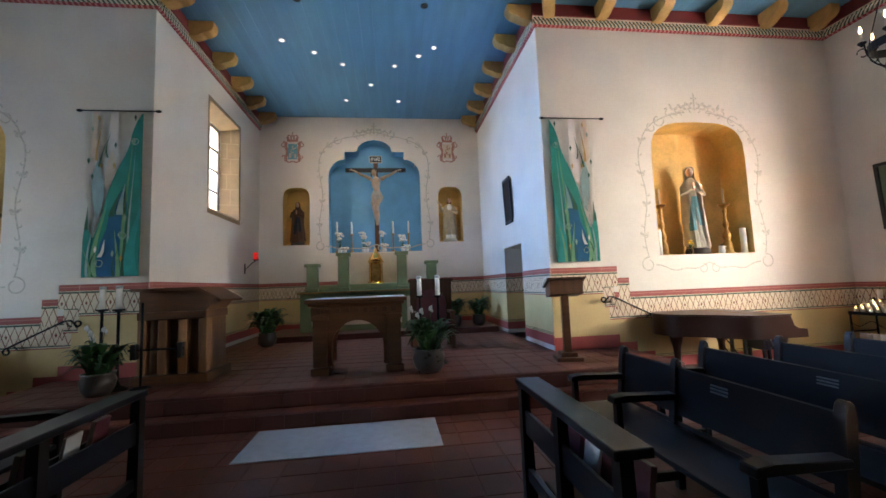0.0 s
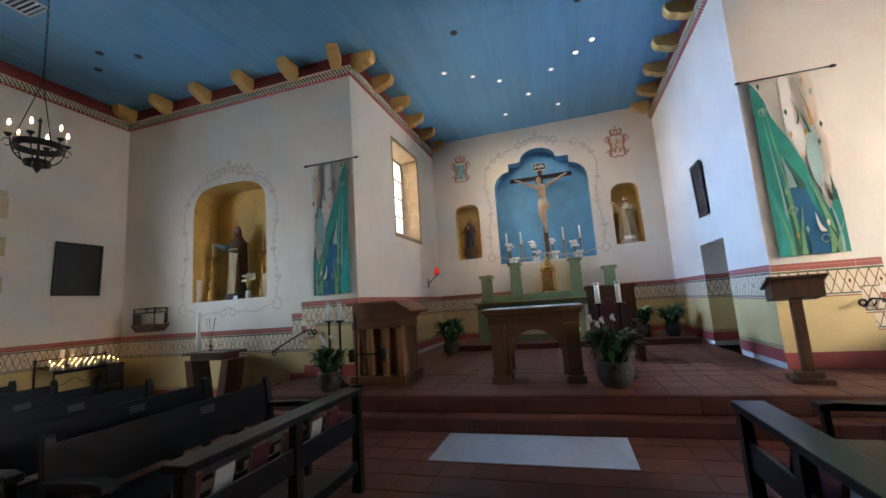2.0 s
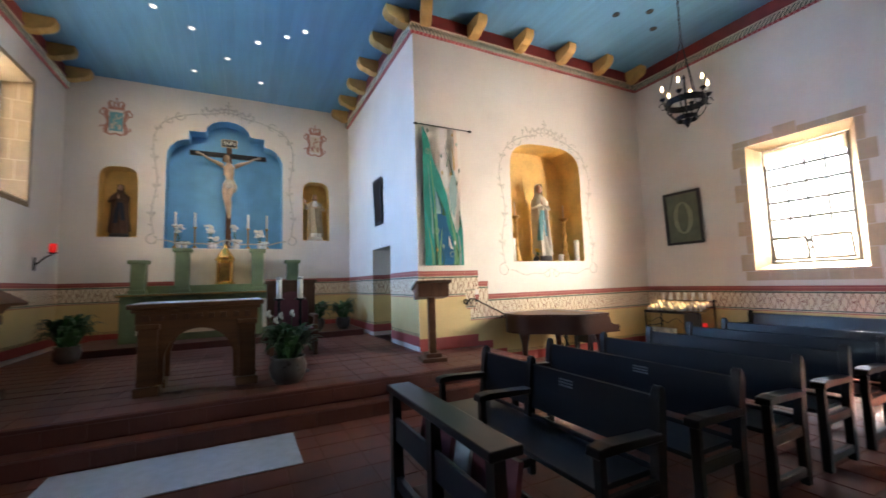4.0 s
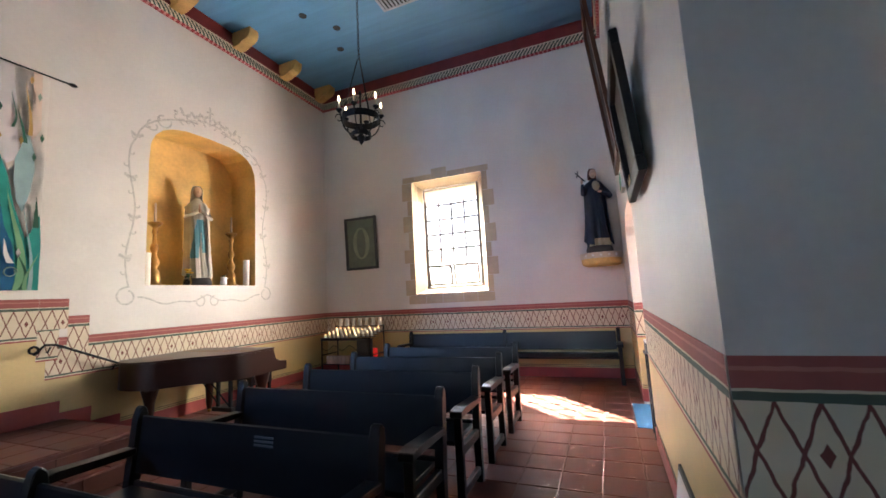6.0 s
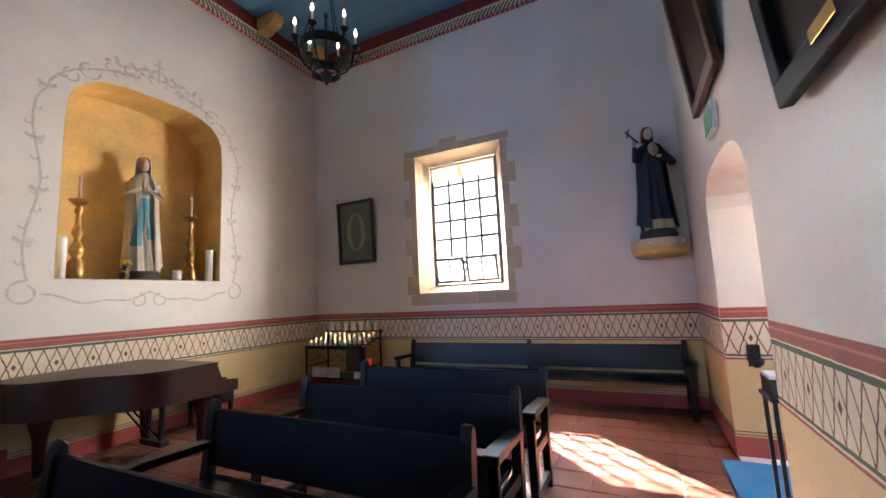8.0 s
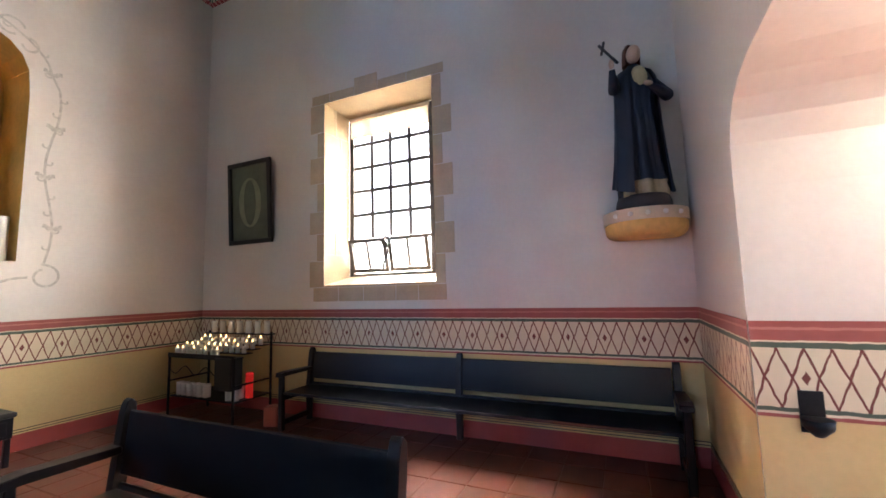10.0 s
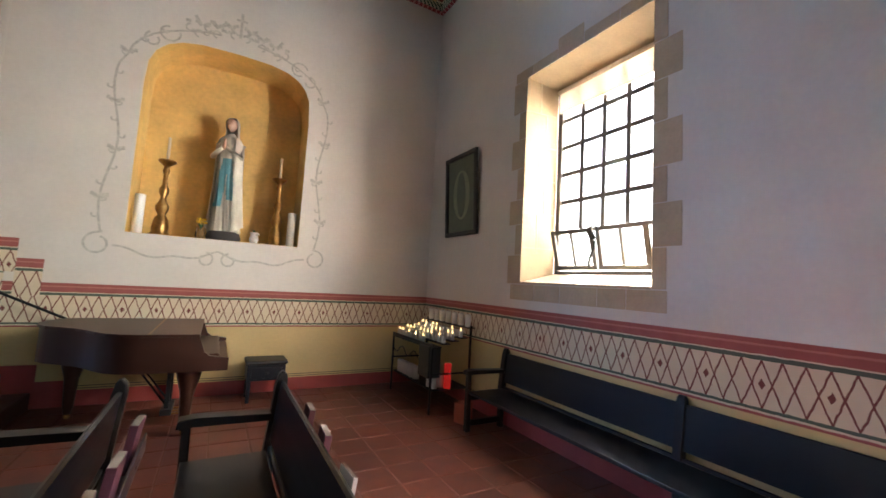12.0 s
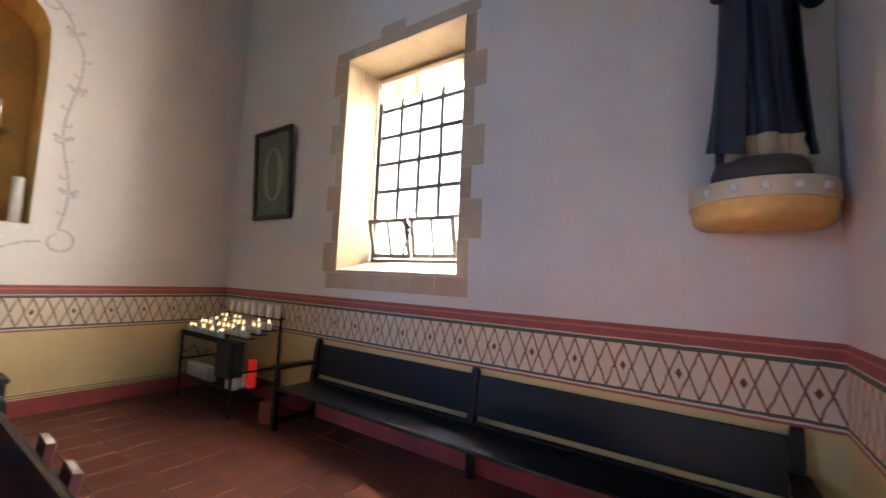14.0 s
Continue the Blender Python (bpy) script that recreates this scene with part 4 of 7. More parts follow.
# ---- presider's chair ----
chair = thing("presider_chair", "brown wooden high-backed chair with a dark arched back", "chair", pose(4.42, 13.8, PLAT))
bm = B()
slab(bm, [(-0.42, 0.0), (-0.42, 1.28), (0.42, 1.28), (0.42, 0.0), (0.30, 0.0), (0.30, 0.86)] + [(0.30 * math.cos(math.pi * i / 10), 0.86 + 0.27 * math.sin(math.pi * i / 10)) for i in range(1, 10)] + [(-0.30, 0.86), (-0.30, 0.0)], "y", 0.20, 0.28)
part("back_frame", bm, BROWNWOOD, chair)
part("back_panel", bx(B(), -0.32, 0.32, 0.24, 0.27, 0.42, 1.2), MAROON, chair, "dark maroon upholstered back")
part("crest", bx(B(), -0.46, 0.46, 0.17, 0.30, 1.28, 1.34, 0.012), BROWNWOOD, chair)
part("seat", bx(B(), -0.34, 0.34, -0.30, 0.20, 0.40, 0.48, 0.02), MAROON, chair)
for x in (-0.36, 0.36):
    part("leg", bx(B(), x - 0.035, x + 0.035, -0.30, -0.23, 0, 0.66, 0.006), BROWNWOOD, chair)
    part("armrest", bx(B(), x - 0.045, x + 0.045, -0.33, 0.20, 0.66, 0.71, 0.012), BROWNWOOD, chair)


# ---- candlesticks ----
def floor_candlestick(label, h, group):
    ob = thing("candlestick", label, "candlestick", group=group)
    part("stand", lathe(B(), [(0.13, 0), (0.13, 0.02), (0.05, 0.06), (0.022, 0.12), (0.018, h * 0.5), (0.03, h * 0.52), (0.018, h * 0.55), (0.018, h - 0.04), (0.07, h - 0.02), (0.07, h)], 16), IRON, ob)
    c = part("candle", lathe(B(), [(0.036, h), (0.036, h + 0.28), (0.03, h + 0.285)], 14), WAX, ob, "white wax candle")
    part("cap", lathe(B(), [(0.039, h + 0.27), (0.039, h + 0.305), (0.02, h + 0.31)], 14), CHROME, c, "steel candle cap")
    return ob


c0 = floor_candlestick("tall black candlestick with a white candle beside the altar", 1.05, "tall candlesticks")
c0.matrix_basis = pose(4.08, 12.35, PLAT)
copy_thing(c0, pose(4.35, 12.15, PLAT))
copy_thing(c0, pose(-0.29, 11.95, PLAT))
copy_thing(c0, pose(0.06, 11.72, PLAT))

mic = thing("microphone_stand", "black metal stand with a cross bar before the ambo", "stand", pose(0.36, 11.70, PLAT))
part("base", lathe(B(), [(0.12, 0), (0.12, 0.02), (0.03, 0.035)], 16), IRON, mic)
part("pole", tube(B(), [(0, 0, 0.03), (0, 0, 1.12)], 0.017), IRON, mic)
part("bar", tube(B(), [(-0.16, 0, 0.50), (0.52, 0, 0.50)], 0.014), IRON, mic)
for x in (-0.12, 0.44):
    part("clamp", bx(B(), x, x + 0.07, -0.04, 0.04, 0.38, 0.58, 0.008), BLACK, mic)


# ---- plants ----
def leaf(bm, base, yaw, length, width, rise, droop):
    n = 6
    L, R = [], []
    for i in range(n + 1):
        s = i / n
        out = length * s * (1 - 0.25 * droop * s)
        z = base[2] + rise * math.sin(min(s * 1.9, math.pi)) - droop * s * s * length
        w = width * math.sin(math.pi * min(1, s * 0.86 + 0.10)) ** 0.8 * (1 - s ** 4)
        c, d = math.cos(yaw), math.sin(yaw)
        px, py = base[0] + out * c, base[1] + out * d
        L.append(bm.verts.new((px - d * w, py + c * w, z + 0.25 * w)))
        R.append((bm.verts.new((px, py, z)), bm.verts.new((px + d * w, py - c * w, z + 0.25 * w))))
    for i in range(n):
        bm.faces.new((L[i], L[i + 1], R[i + 1][0], R[i][0])).smooth = True
        bm.faces.new((R[i][0], R[i + 1][0], R[i + 1][1], R[i][1])).smooth = True


def potted_plant(name, label, pot_r, pot_h, reach, n_leaf, flowers, seed, m, potmat=POTGREY, group=""):
    rr = random.Random(seed)
    ob = thing(name, label, "potted plant", m, group)
    part("pot", lathe(B(), [(pot_r * 0.62, 0), (pot_r * 0.9, pot_h * 0.3), (pot_r, pot_h * 0.65), (pot_r * 0.86, pot_h * 0.9), (pot_r * 0.95, pot_h), (pot_r * 0.8, pot_h), (pot_r * 0.78, pot_h - 0.03)], 24), potmat, ob)
    part("soil", lathe(B(), [(pot_r * 0.77, pot_h - 0.05), (pot_r * 0.77, pot_h - 0.028)], 20), SOIL, ob)
    bm = B()
    for i in range(n_leaf):
        a = rr.uniform(0, 2 * math.pi)
        b = (rr.uniform(-1, 1) * pot_r * 0.4, rr.uniform(-1, 1) * pot_r * 0.4, pot_h - 0.03)
        k = rr.uniform(0.55, 1.1)
        leaf(bm, b, a, reach * k, reach * 0.13 * rr.uniform(0.7, 1.2), reach * rr.uniform(0.55, 1.25), rr.uniform(0.1, 0.55))
    part("foliage", bm, LEAF, ob)
    for i in range(flowers):
        a = rr.uniform(0, 2 * math.pi)
        r = rr.uniform(0.1, 0.6) * reach
        top = Vector((r * math.cos(a), r * math.sin(a), pot_h + reach * rr.uniform(1.0, 1.45)))
        fl = part("flower", tube(B(), [(0, 0, pot_h - 0.02), top * 0.6 + Vector((0, 0, pot_h * 0.4)), top], 0.004, 5), LEAF, ob)
        bm = B()
        k = 0.055
        for s in range(5):
            ball(bm, top + Vector((k * 0.35 * math.cos(s * 1.3), k * 0.35 * math.sin(s * 1.3), 0.02 * s * 0.6)), 0.02, 0.7, 0.7, 1.4, 8, 6)
        part("bloom", bm, PETAL, fl, "white lily bloom")
    return ob


potted_plant("peace_lily", "leafy green peace lily with white blooms in a glazed pot", 0.23, 0.33, 0.40, 130, 4, 5, pose(4.13, 11.58, PLAT))
potted_plant("peace_lily", "leafy green peace lily with white blooms in a grey pot", 0.19, 0.28, 0.36, 90, 4, 9, pose(0.00, 11.48, PLAT))
potted_plant("fern", "bushy dark green fern in a shadowed corner", 0.2, 0.3, 0.5, 110, 0, 11, pose(0.88, 15.3, PLAT))
potted_plant("fern", "bushy dark green potted plant on the back step", 0.18, 0.28, 0.40, 90, 0, 12, pose(5.24, 16.2, 0.52))
potted_plant("fern", "bushy dark green potted plant near the doorway", 0.18, 0.28, 0.42, 90, 0, 13, pose(5.85, 16.15, 0.52))

# ---- green altar shelf (retable) ----
ret = thing("altar_shelf", "sage green painted altar shelf with gold mouldings and pedestals", "altar shelf", pose(3.15, 16.72, 0.52))
part("body", bx(B(), -1.82, 1.82, -0.30, 1.0, 0, 0.95, 0.01), GREENPAINT, ret)
part("top_ledge", bx(B(), -1.88, 1.88, -0.36, 1.0, 0.95, 1.02, 0.012), GREENPAINT, ret)
part("gold_line", bx(B(), -1.86, 1.86, -0.372, -0.36, 0.965, 1.0, 0.003), BRASS, ret)
for x in (-1.2, -0.4, 0.4, 1.2):
    part("panel", bx(B(), x - 0.33, x + 0.33, -0.312, -0.30, 0.15, 0.82, 0.006), CREAM, ret)
part("cream_panel", bx(B(), -0.96, 0.96, 0.30, 0.92, 1.02, 2.03, 0.01), CREAM, ret, "cream painted panel")
part("gradine", bx(B(), -1.55, 1.55, 0.02, 0.95, 1.02, 1.18, 0.01), GREENPAINT, ret)
for x, h in ((-1.56, 1.74), (-0.76, 2.01), (0.77, 2.01), (1.57, 1.74)):
    bm = B()
    bx(bm, x - 0.13, x + 0.13, -0.12, 0.14, 0.0 if abs(x) > 1.6 else 1.02, h - 0.08, 0.008)
    bx(bm, x - 0.18, x + 0.18, -0.17, 0.19, h - 0.08, h, 0.012)
    bx(bm, x - 0.16, x + 0.16, -0.15, 0.17, 1.02, 1.10, 0.01)
    part("pedestal", bm, GREENPAINT, ret)
tab = thing("tabernacle", "polished gold domed tabernacle on the altar shelf", "tabernacle", pose(3.22, 16.98, 1.702))
part("body", lathe(B(), [(0.22, 0), (0.22, 0.03), (0.185, 0.05), (0.185, 0.55), (0.21, 0.57), (0.21, 0.60)], 8), GOLD, tab)
part("dome", lathe(B(), [(0.21, 0.60), (0.15, 0.72), (0.06, 0.86), (0.03, 0.90), (0.04, 0.93), (0.005, 0.98)], 16), GOLD, tab)
for i in range(4):
    a = math.pi / 4 + i * math.pi / 2
    part("column", lathe(B(), [(0.03, 0.04), (0.022, 0.08), (0.022, 0.52), (0.03, 0.56)], 10, 0.2 * math.cos(a), 0.2 * math.sin(a)), GOLD, tab)
part("door", bx(B(), -0.10, 0.10, -0.192, -0.178, 0.08, 0.5, 0.004), BRASS, tab)

# ---- statues: one plain mesh each ----

def robed_figure(bm, h, w, seed, lean=0.0, folds=7, panel=None):
    """A standing robed figure of height h in one mesh; material 0 robe, 1 front panel, 2 skin, 3 hem."""
    prof = [(0.0, 0.50, 0.42), (0.05, 0.49, 0.42), (0.2, 0.42, 0.37), (0.38, 0.38, 0.35), (0.52, 0.37, 0.33), (0.62, 0.39, 0.33), (0.70, 0.41, 0.32), (0.76, 0.40, 0.29), (0.80, 0.33, 0.24), (0.835, 0.17, 0.16), (0.855, 0.12, 0.12)]
    n, m = 72, 44
    rows = []
    for j in range(m + 1):
        s = 0.855 * j / m
        k = max(i for i in range(len(prof) - 1) if prof[i][0] <= s + 1e-9)
        (s0, x0, y0), (s1, x1, y1) = prof[k], prof[k + 1]
        q = min(1.0, (s - s0) / (s1 - s0))
        rx, ry = x0 + (x1 - x0) * q, y0 + (y1 - y0) * q
        amp = 0.15 * max(0.0, 1 - s / 0.76) + 0.02
        row = []
        for i in range(n):
            a = 2 * math.pi * i / n + 0.6 * (s - 0.35)
            ph = folds * a + seed + 2.2 * s + 0.8 * math.sin(a + 3 * s)
            fold = 1 - 2 * abs(math.sin(ph / 2)) ** 0.7
            r = 1 + amp * fold + 0.35 * amp * math.sin(2.7 * folds * a + 9 * s) + 0.02 * math.sin(23 * s + 2 * a + seed)
            row.append(bm.verts.new((w * rx * r * math.cos(a) + lean * s * h, w * ry * r * math.sin(a), s * h)))
        rows.append(row)
    for k, (a, b) in enumerate(zip(rows, rows[1:])):
        s = 0.855 * k / m
        for i in range(n):
            f = bm.faces.new((a[i], a[(i + 1) % n], b[(i + 1) % n], b[i]))
            f.smooth = True
            d = (i + 0.5) / n * 2 * math.pi - 1.5 * math.pi
            f.material_index = panel(d, s) if panel else 0
    bm.faces.new(rows[0][::-1])
    bm.faces.new(rows[-1])
    lx = lean * h

    def add(fn, idx):
        before = set(bm.faces)
        fn()
        for f in bm.faces:
            if f not in before:
                f.material_index = idx
    add(lambda: ball(bm, (lx * 0.92, -0.05 * w, 0.928 * h), 0.054 * h, 0.76, 0.86, 1.08, 18, 14), 2)
    add(lambda: ball(bm, (lx * 0.92, -0.05 * w - 0.047 * h, 0.922 * h), 0.011 * h, 0.7, 1.0, 1.5, 8, 6), 2)
    return add, lx


def veil(bm, h, w, lx, add, idx=0, rings=9):
    def go():
        n, rows = 30, []
        spec = [(1.0, 0.006 * h, 0.0), (0.992, 0.036 * h, 0.004 * h), (0.962, 0.053 * h, 0.008 * h), (0.91, 0.056 * h, 0.014 * h), (0.86, 0.056 * h, 0.018 * h), (0.82, 0.25 * w, 0.08 * w), (0.76, 0.43 * w, 0.06 * w), (0.55, 0.45 * w, 0.07 * w), (0.30, 0.47 * w, 0.08 * w)]
        for s, r, y in spec[:rings]:
            amp = 0.0 if s > 0.85 else 0.07
            rows.append([bm.verts.new((lx * 0.92 + r * (1 + amp * math.sin(9 * a)) * math.cos(a), y + 0.85 * r * (1 + amp * math.sin(9 * a)) * math.sin(a), s * h)) for a in [math.radians(-28 + 236 * i / (n - 1)) for i in range(n)]])
        for a, b in zip(rows, rows[1:]):
            for i in range(n - 1):
                f = bm.faces.new((a[i], a[i + 1], b[i + 1], b[i]))
                f.smooth = True
    add(go, idx)


def front_panel(d, s):
    return 1 if abs(d) < 0.75 and s < 0.66 else 0


def sash(d, s):
    """Two hanging tails of a sash, parting below the waist."""
    drop = 0.61 - s
    if drop < 0:
        return 0
    wide = 0.30 + 0.55 * drop
    return 1 if (abs(d + 0.10 + 1.1 * drop) < wide and s > 0.20) or (abs(d - 0.22 - 1.5 * drop) < 0.8 * wide and s > 0.27) else 0


def wrapped(d, s):
    """A mantle drawn across the front, the pale gown showing at the foot."""
    return 3 if abs(d) < 1.1 and s < 0.085 else 0


def figure(name, label, m, h, w, mats, seed, kind, lean=0.0):
    bm = B()
    if kind == "praying":
        add, lx = robed_figure(bm, h, w, seed, lean, panel=sash)
    elif kind == "holding":
        add, lx = robed_figure(bm, h, w, seed, lean, panel=wrapped)
    else:
        add, lx = robed_figure(bm, h, w, seed, lean, panel=front_panel)
    veil(bm, h, w, lx, add, 5 if kind == "holding" else 0, 5 if kind == "holding" else 9)
    if kind == "praying":
        for e in (-1, 1):
            add(lambda: tube(bm, [(e * 0.44 * w + lx * 0.75, 0, 0.755 * h), (e * 0.50 * w + lx * 0.7, -0.20 * w, 0.64 * h), (e * 0.06 * w + lx * 0.75, -0.50 * w, 0.70 * h)], [0.08 * w, 0.095 * w, 0.06 * w], 12), 0)
        add(lambda: tube(bm, [(lx * 0.75, -0.50 * w, 0.69 * h), (lx * 0.8, -0.47 * w, 0.78 * h)], [0.07 * w, 0.03 * w], 10), 2)
    elif kind == "holding":
        add(lambda: tube(bm, [(-0.44 * w, 0, 0.755 * h), (-0.60 * w, -0.22 * w, 0.66 * h), (-0.72 * w, -0.42 * w, 0.76 * h)], [0.10 * w, 0.12 * w, 0.06 * w], 12), 0)
        add(lambda: ball(bm, (-0.74 * w, -0.45 * w, 0.79 * h), 0.075 * w, 0.8, 0.7, 1.5), 2)
        add(lambda: tube(bm, [(-0.62 * w, -0.50 * w, 0.79 * h), (-1.02 * w, -0.50 * w, 0.90 * h)], 0.028 * w, 6), 4)
        add(lambda: tube(bm, [(-0.97 * w, -0.50 * w, 0.84 * h), (-0.90 * w, -0.50 * w, 0.92 * h)], 0.028 * w, 6), 4)
        add(lambda: tube(bm, [(0.44 * w, 0, 0.755 * h), (0.55 * w, -0.28 * w, 0.63 * h), (0.02 * w, -0.50 * w, 0.665 * h)], [0.10 * w, 0.13 * w, 0.06 * w], 12), 0)
        add(lambda: ball(bm, (-0.02 * w, -0.54 * w, 0.665 * h), 0.08 * w, 1.3, 0.7, 0.7), 2)
        add(lambda: ball(bm, (-0.02 * w, -0.24 * w, 0.745 * h), 0.22 * w, 0.85, 0.5, 1.25), 3)
    else:
        add(lambda: tube(bm, [(-0.44 * w, 0, 0.75 * h), (-0.62 * w, -0.25 * w, 0.68 * h), (-1.0 * w, -0.45 * w, 0.74 * h)], [0.10 * w, 0.14 * w, 0.09 * w], 12), 3)
        add(lambda: ball(bm, (-1.06 * w, -0.47 * w, 0.745 * h), 0.08 * w, 1.4, 0.7, 0.7), 2)
        add(lambda: tube(bm, [(0.44 * w, 0, 0.75 * h), (0.52 * w, -0.30 * w, 0.60 * h), (0.05 * w, -0.5 * w, 0.62 * h)], [0.10 * w, 0.12 * w, 0.06 * w], 12), 0)
    if kind in ("holding", "praying"):
        def mantle():
            rows, n = [], 40
            for s, r in ((0.835, 0.17), (0.80, 0.36), (0.75, 0.455), (0.60, 0.47), (0.42, 0.49), (0.25, 0.53), (0.12, 0.57), (0.05, 0.60)):
                rows.append([])
                for i in range(n):
                    a = math.radians(-48 + 276 * i / (n - 1))
                    q = r * w * (1 + 0.07 * math.sin(8 * a + 3 * s) * (1 - s))
                    rows[-1].append(bm.verts.new((q * math.cos(a) + lean * s * h, 0.9 * q * math.sin(a) - 0.01 * w, s * h + 0.05 * h * math.sin(a) * (s < 0.2))))
            for a, b in zip(rows, rows[1:]):
                for i in range(n - 1):
                    bm.faces.new((a[i], a[i + 1], b[i + 1], b[i])).smooth = True
        add(mantle, 0)
    add(lambda: lathe(bm, [(0.54 * w, -0.10 * h / 1.4), (0.56 * w, -0.07), (0.54 * w, -0.03), (0.50 * w, 0.012)], 18), 4)
    ob = part(name, bm, mats)
    ob.matrix_basis = m
    return tagged(ob, label, "statue")


SKIN = mat("painted_skin", (0.60, 0.39, 0.29), 0.5, var=0.08)
ROBEWHITE = mat("ivory_robe_paint", (0.58, 0.53, 0.43), 0.55, var=0.15, scale=7)
SASHBLUE = mat("pale_blue_paint", (0.13, 0.34, 0.40), 0.5, var=0.18, scale=8)
ROBENAVY = mat("deep_navy_robe_paint", (0.008, 0.017, 0.038), 0.5, var=0.25, scale=7)
ROBEBROWN = mat("brown_habit_paint", (0.10, 0.05, 0.03), 0.6, var=0.25, scale=7)
ROBECREAM = mat("cream_cloak_paint", (0.46, 0.38, 0.24), 0.6, var=0.2, scale=7)
HAIR = mat("red_brown_hair_paint", (0.17, 0.055, 0.03), 0.5, var=0.25, scale=20)
BASEDARK = mat("dark_statue_base", (0.05, 0.045, 0.045), 0.6)

figure("statue", "ivory-robed praying statue with a pale blue sash in the niche", pose(9.53, YN + 0.30, 2.09, 0, 0, -24), 1.63, 0.38, [ROBEWHITE, SASHBLUE, SKIN, SASHBLUE, BASEDARK], 1.0, "praying", -0.02)
figure("statue", "brown-habited statue holding out one arm in the niche", pose(2 * CX - 9.5, YN + 0.30, 2.09, 0, 0, -10), 1.50, 0.42, [ROBEBROWN, ROBECREAM, SKIN, SASHBLUE, BASEDARK], 2.0, "reaching")
figure("statue", "navy-robed statue holding a small cross on a wall bracket", pose(12.28, 6.53, 2.285, 0, 0, -62), 1.42, 0.40, [ROBENAVY, ROBENAVY, SKIN, ROBECREAM, BASEDARK, HAIR], 0.5, "holding")
figure("statue", "small dark-robed statue in a round-headed niche", pose(0.95, YB + 0.2, 2.96), 1.22, 0.36, [ROBEBROWN, ROBENAVY, SKIN, ROBEBROWN, BASEDARK], 3.0, "praying")
figure("statue", "small statue in a white cloak in a round-headed niche", pose(5.46, YB + 0.2, 2.98), 1.28, 0.40, [ROBECREAM, PETAL, SKIN, PETAL, ROBEWHITE, HAIR], 4.0, "holding")

bracket = thing("statue_bracket", "ochre and cream plaster bracket shelf under the statue", "bracket", pose(XE, 6.52, 2.04))


def half_round(g):
    return [(0, -0.35 + g)] + [(-(0.50 - g) * math.sin(t) ** 0.7, -(0.35 - g) * math.cos(t)) for t in [math.pi * i / 24 for i in range(1, 24)]] + [(0, 0.35 - g)]


part("shelf", slab(B(), half_round(0.0), "z", 0.04, 0.14), CREAM, bracket)
bm = B()
rings = [[bm.verts.new((x, y, z)) for x, y in half_round(g)] for g, z in ((0.012, 0.04), (0.012, 0.0), (0.02, -0.035), (0.04, -0.06), (0.08, -0.078), (0.13, -0.085))]
for lo, hi in zip(rings[1:], rings):
    for i in range(len(lo)):
        bm.faces.new((lo[i], lo[(i + 1) % len(lo)], hi[(i + 1) % len(lo)], hi[i])).smooth = True
bm.faces.new(rings[-1][::-1])
part("corbel", bm, NICHEYELLOW, bracket)
for k in range(5):
    part("rosette", ball(B(), (-0.50 * math.sin(0.8 + 0.38 * k) ** 0.7 - 0.004, -0.35 * math.cos(0.8 + 0.38 * k), 0.09), 0.022, 0.4, 1, 1, 8, 6), PETAL, bracket)


# ---- niche ornaments ----
def brass_candlestick(label, group):
    ob = thing("candlestick", label, "candlestick", group=group)
    part("stem", lathe(B(), [(0.115, 0), (0.115, 0.02), (0.085, 0.05), (0.095, 0.10), (0.075, 0.22), (0.04, 0.27), (0.07, 0.33), (0.075, 0.38), (0.04, 0.45), (0.028, 0.50), (0.055, 0.56), (0.055, 0.61), (0.03, 0.66), (0.025, 0.80), (0.042, 0.84), (0.028, 0.90), (0.06, 0.93), (0.10, 0.965), (0.10, 0.985), (0.02, 0.99)], 18), BRASS, ob)
    part("candle", lathe(B(), [(0.019, 0.987), (0.016, 1.29), (0.004, 1.30)], 10), CREAM, ob, "thin cream candle")
    return ob


bc = brass_candlestick("aged brass candlestick with a thin candle in the niche", "niche candlesticks")
bc.matrix_basis = pose(8.81, YN + 0.30, 1.976)
for x in (10.18, 2 * CX - 8.81, 2 * CX - 10.18):
    copy_thing(bc, pose(x, YN + 0.30, 1.976))


def pillar_candle(label, r, h, m, material=WAX, flame=False):
    ob = thing("pillar_candle", label, "candle", m, "pillar candles")
    part("wax", lathe(B(), [(r, 0), (r, h - 0.008), (r * 0.9, h), (r * 0.55, h - 0.006)], 18), material, ob)
    part("wick", tube(B(), [(0, 0, h - 0.008), (0.002, 0, h + 0.012)], 0.0025, 5), BLACK, ob)
    return ob


pc = pillar_candle("thick white pillar candle at the edge of the niche", 0.055, 0.48, pose(8.60, YN + 0.13, 1.976))
for x in (10.37, 2 * CX - 8.60, 2 * CX - 10.37):
    copy_thing(pc, pose(x, YN + 0.13, 1.976))


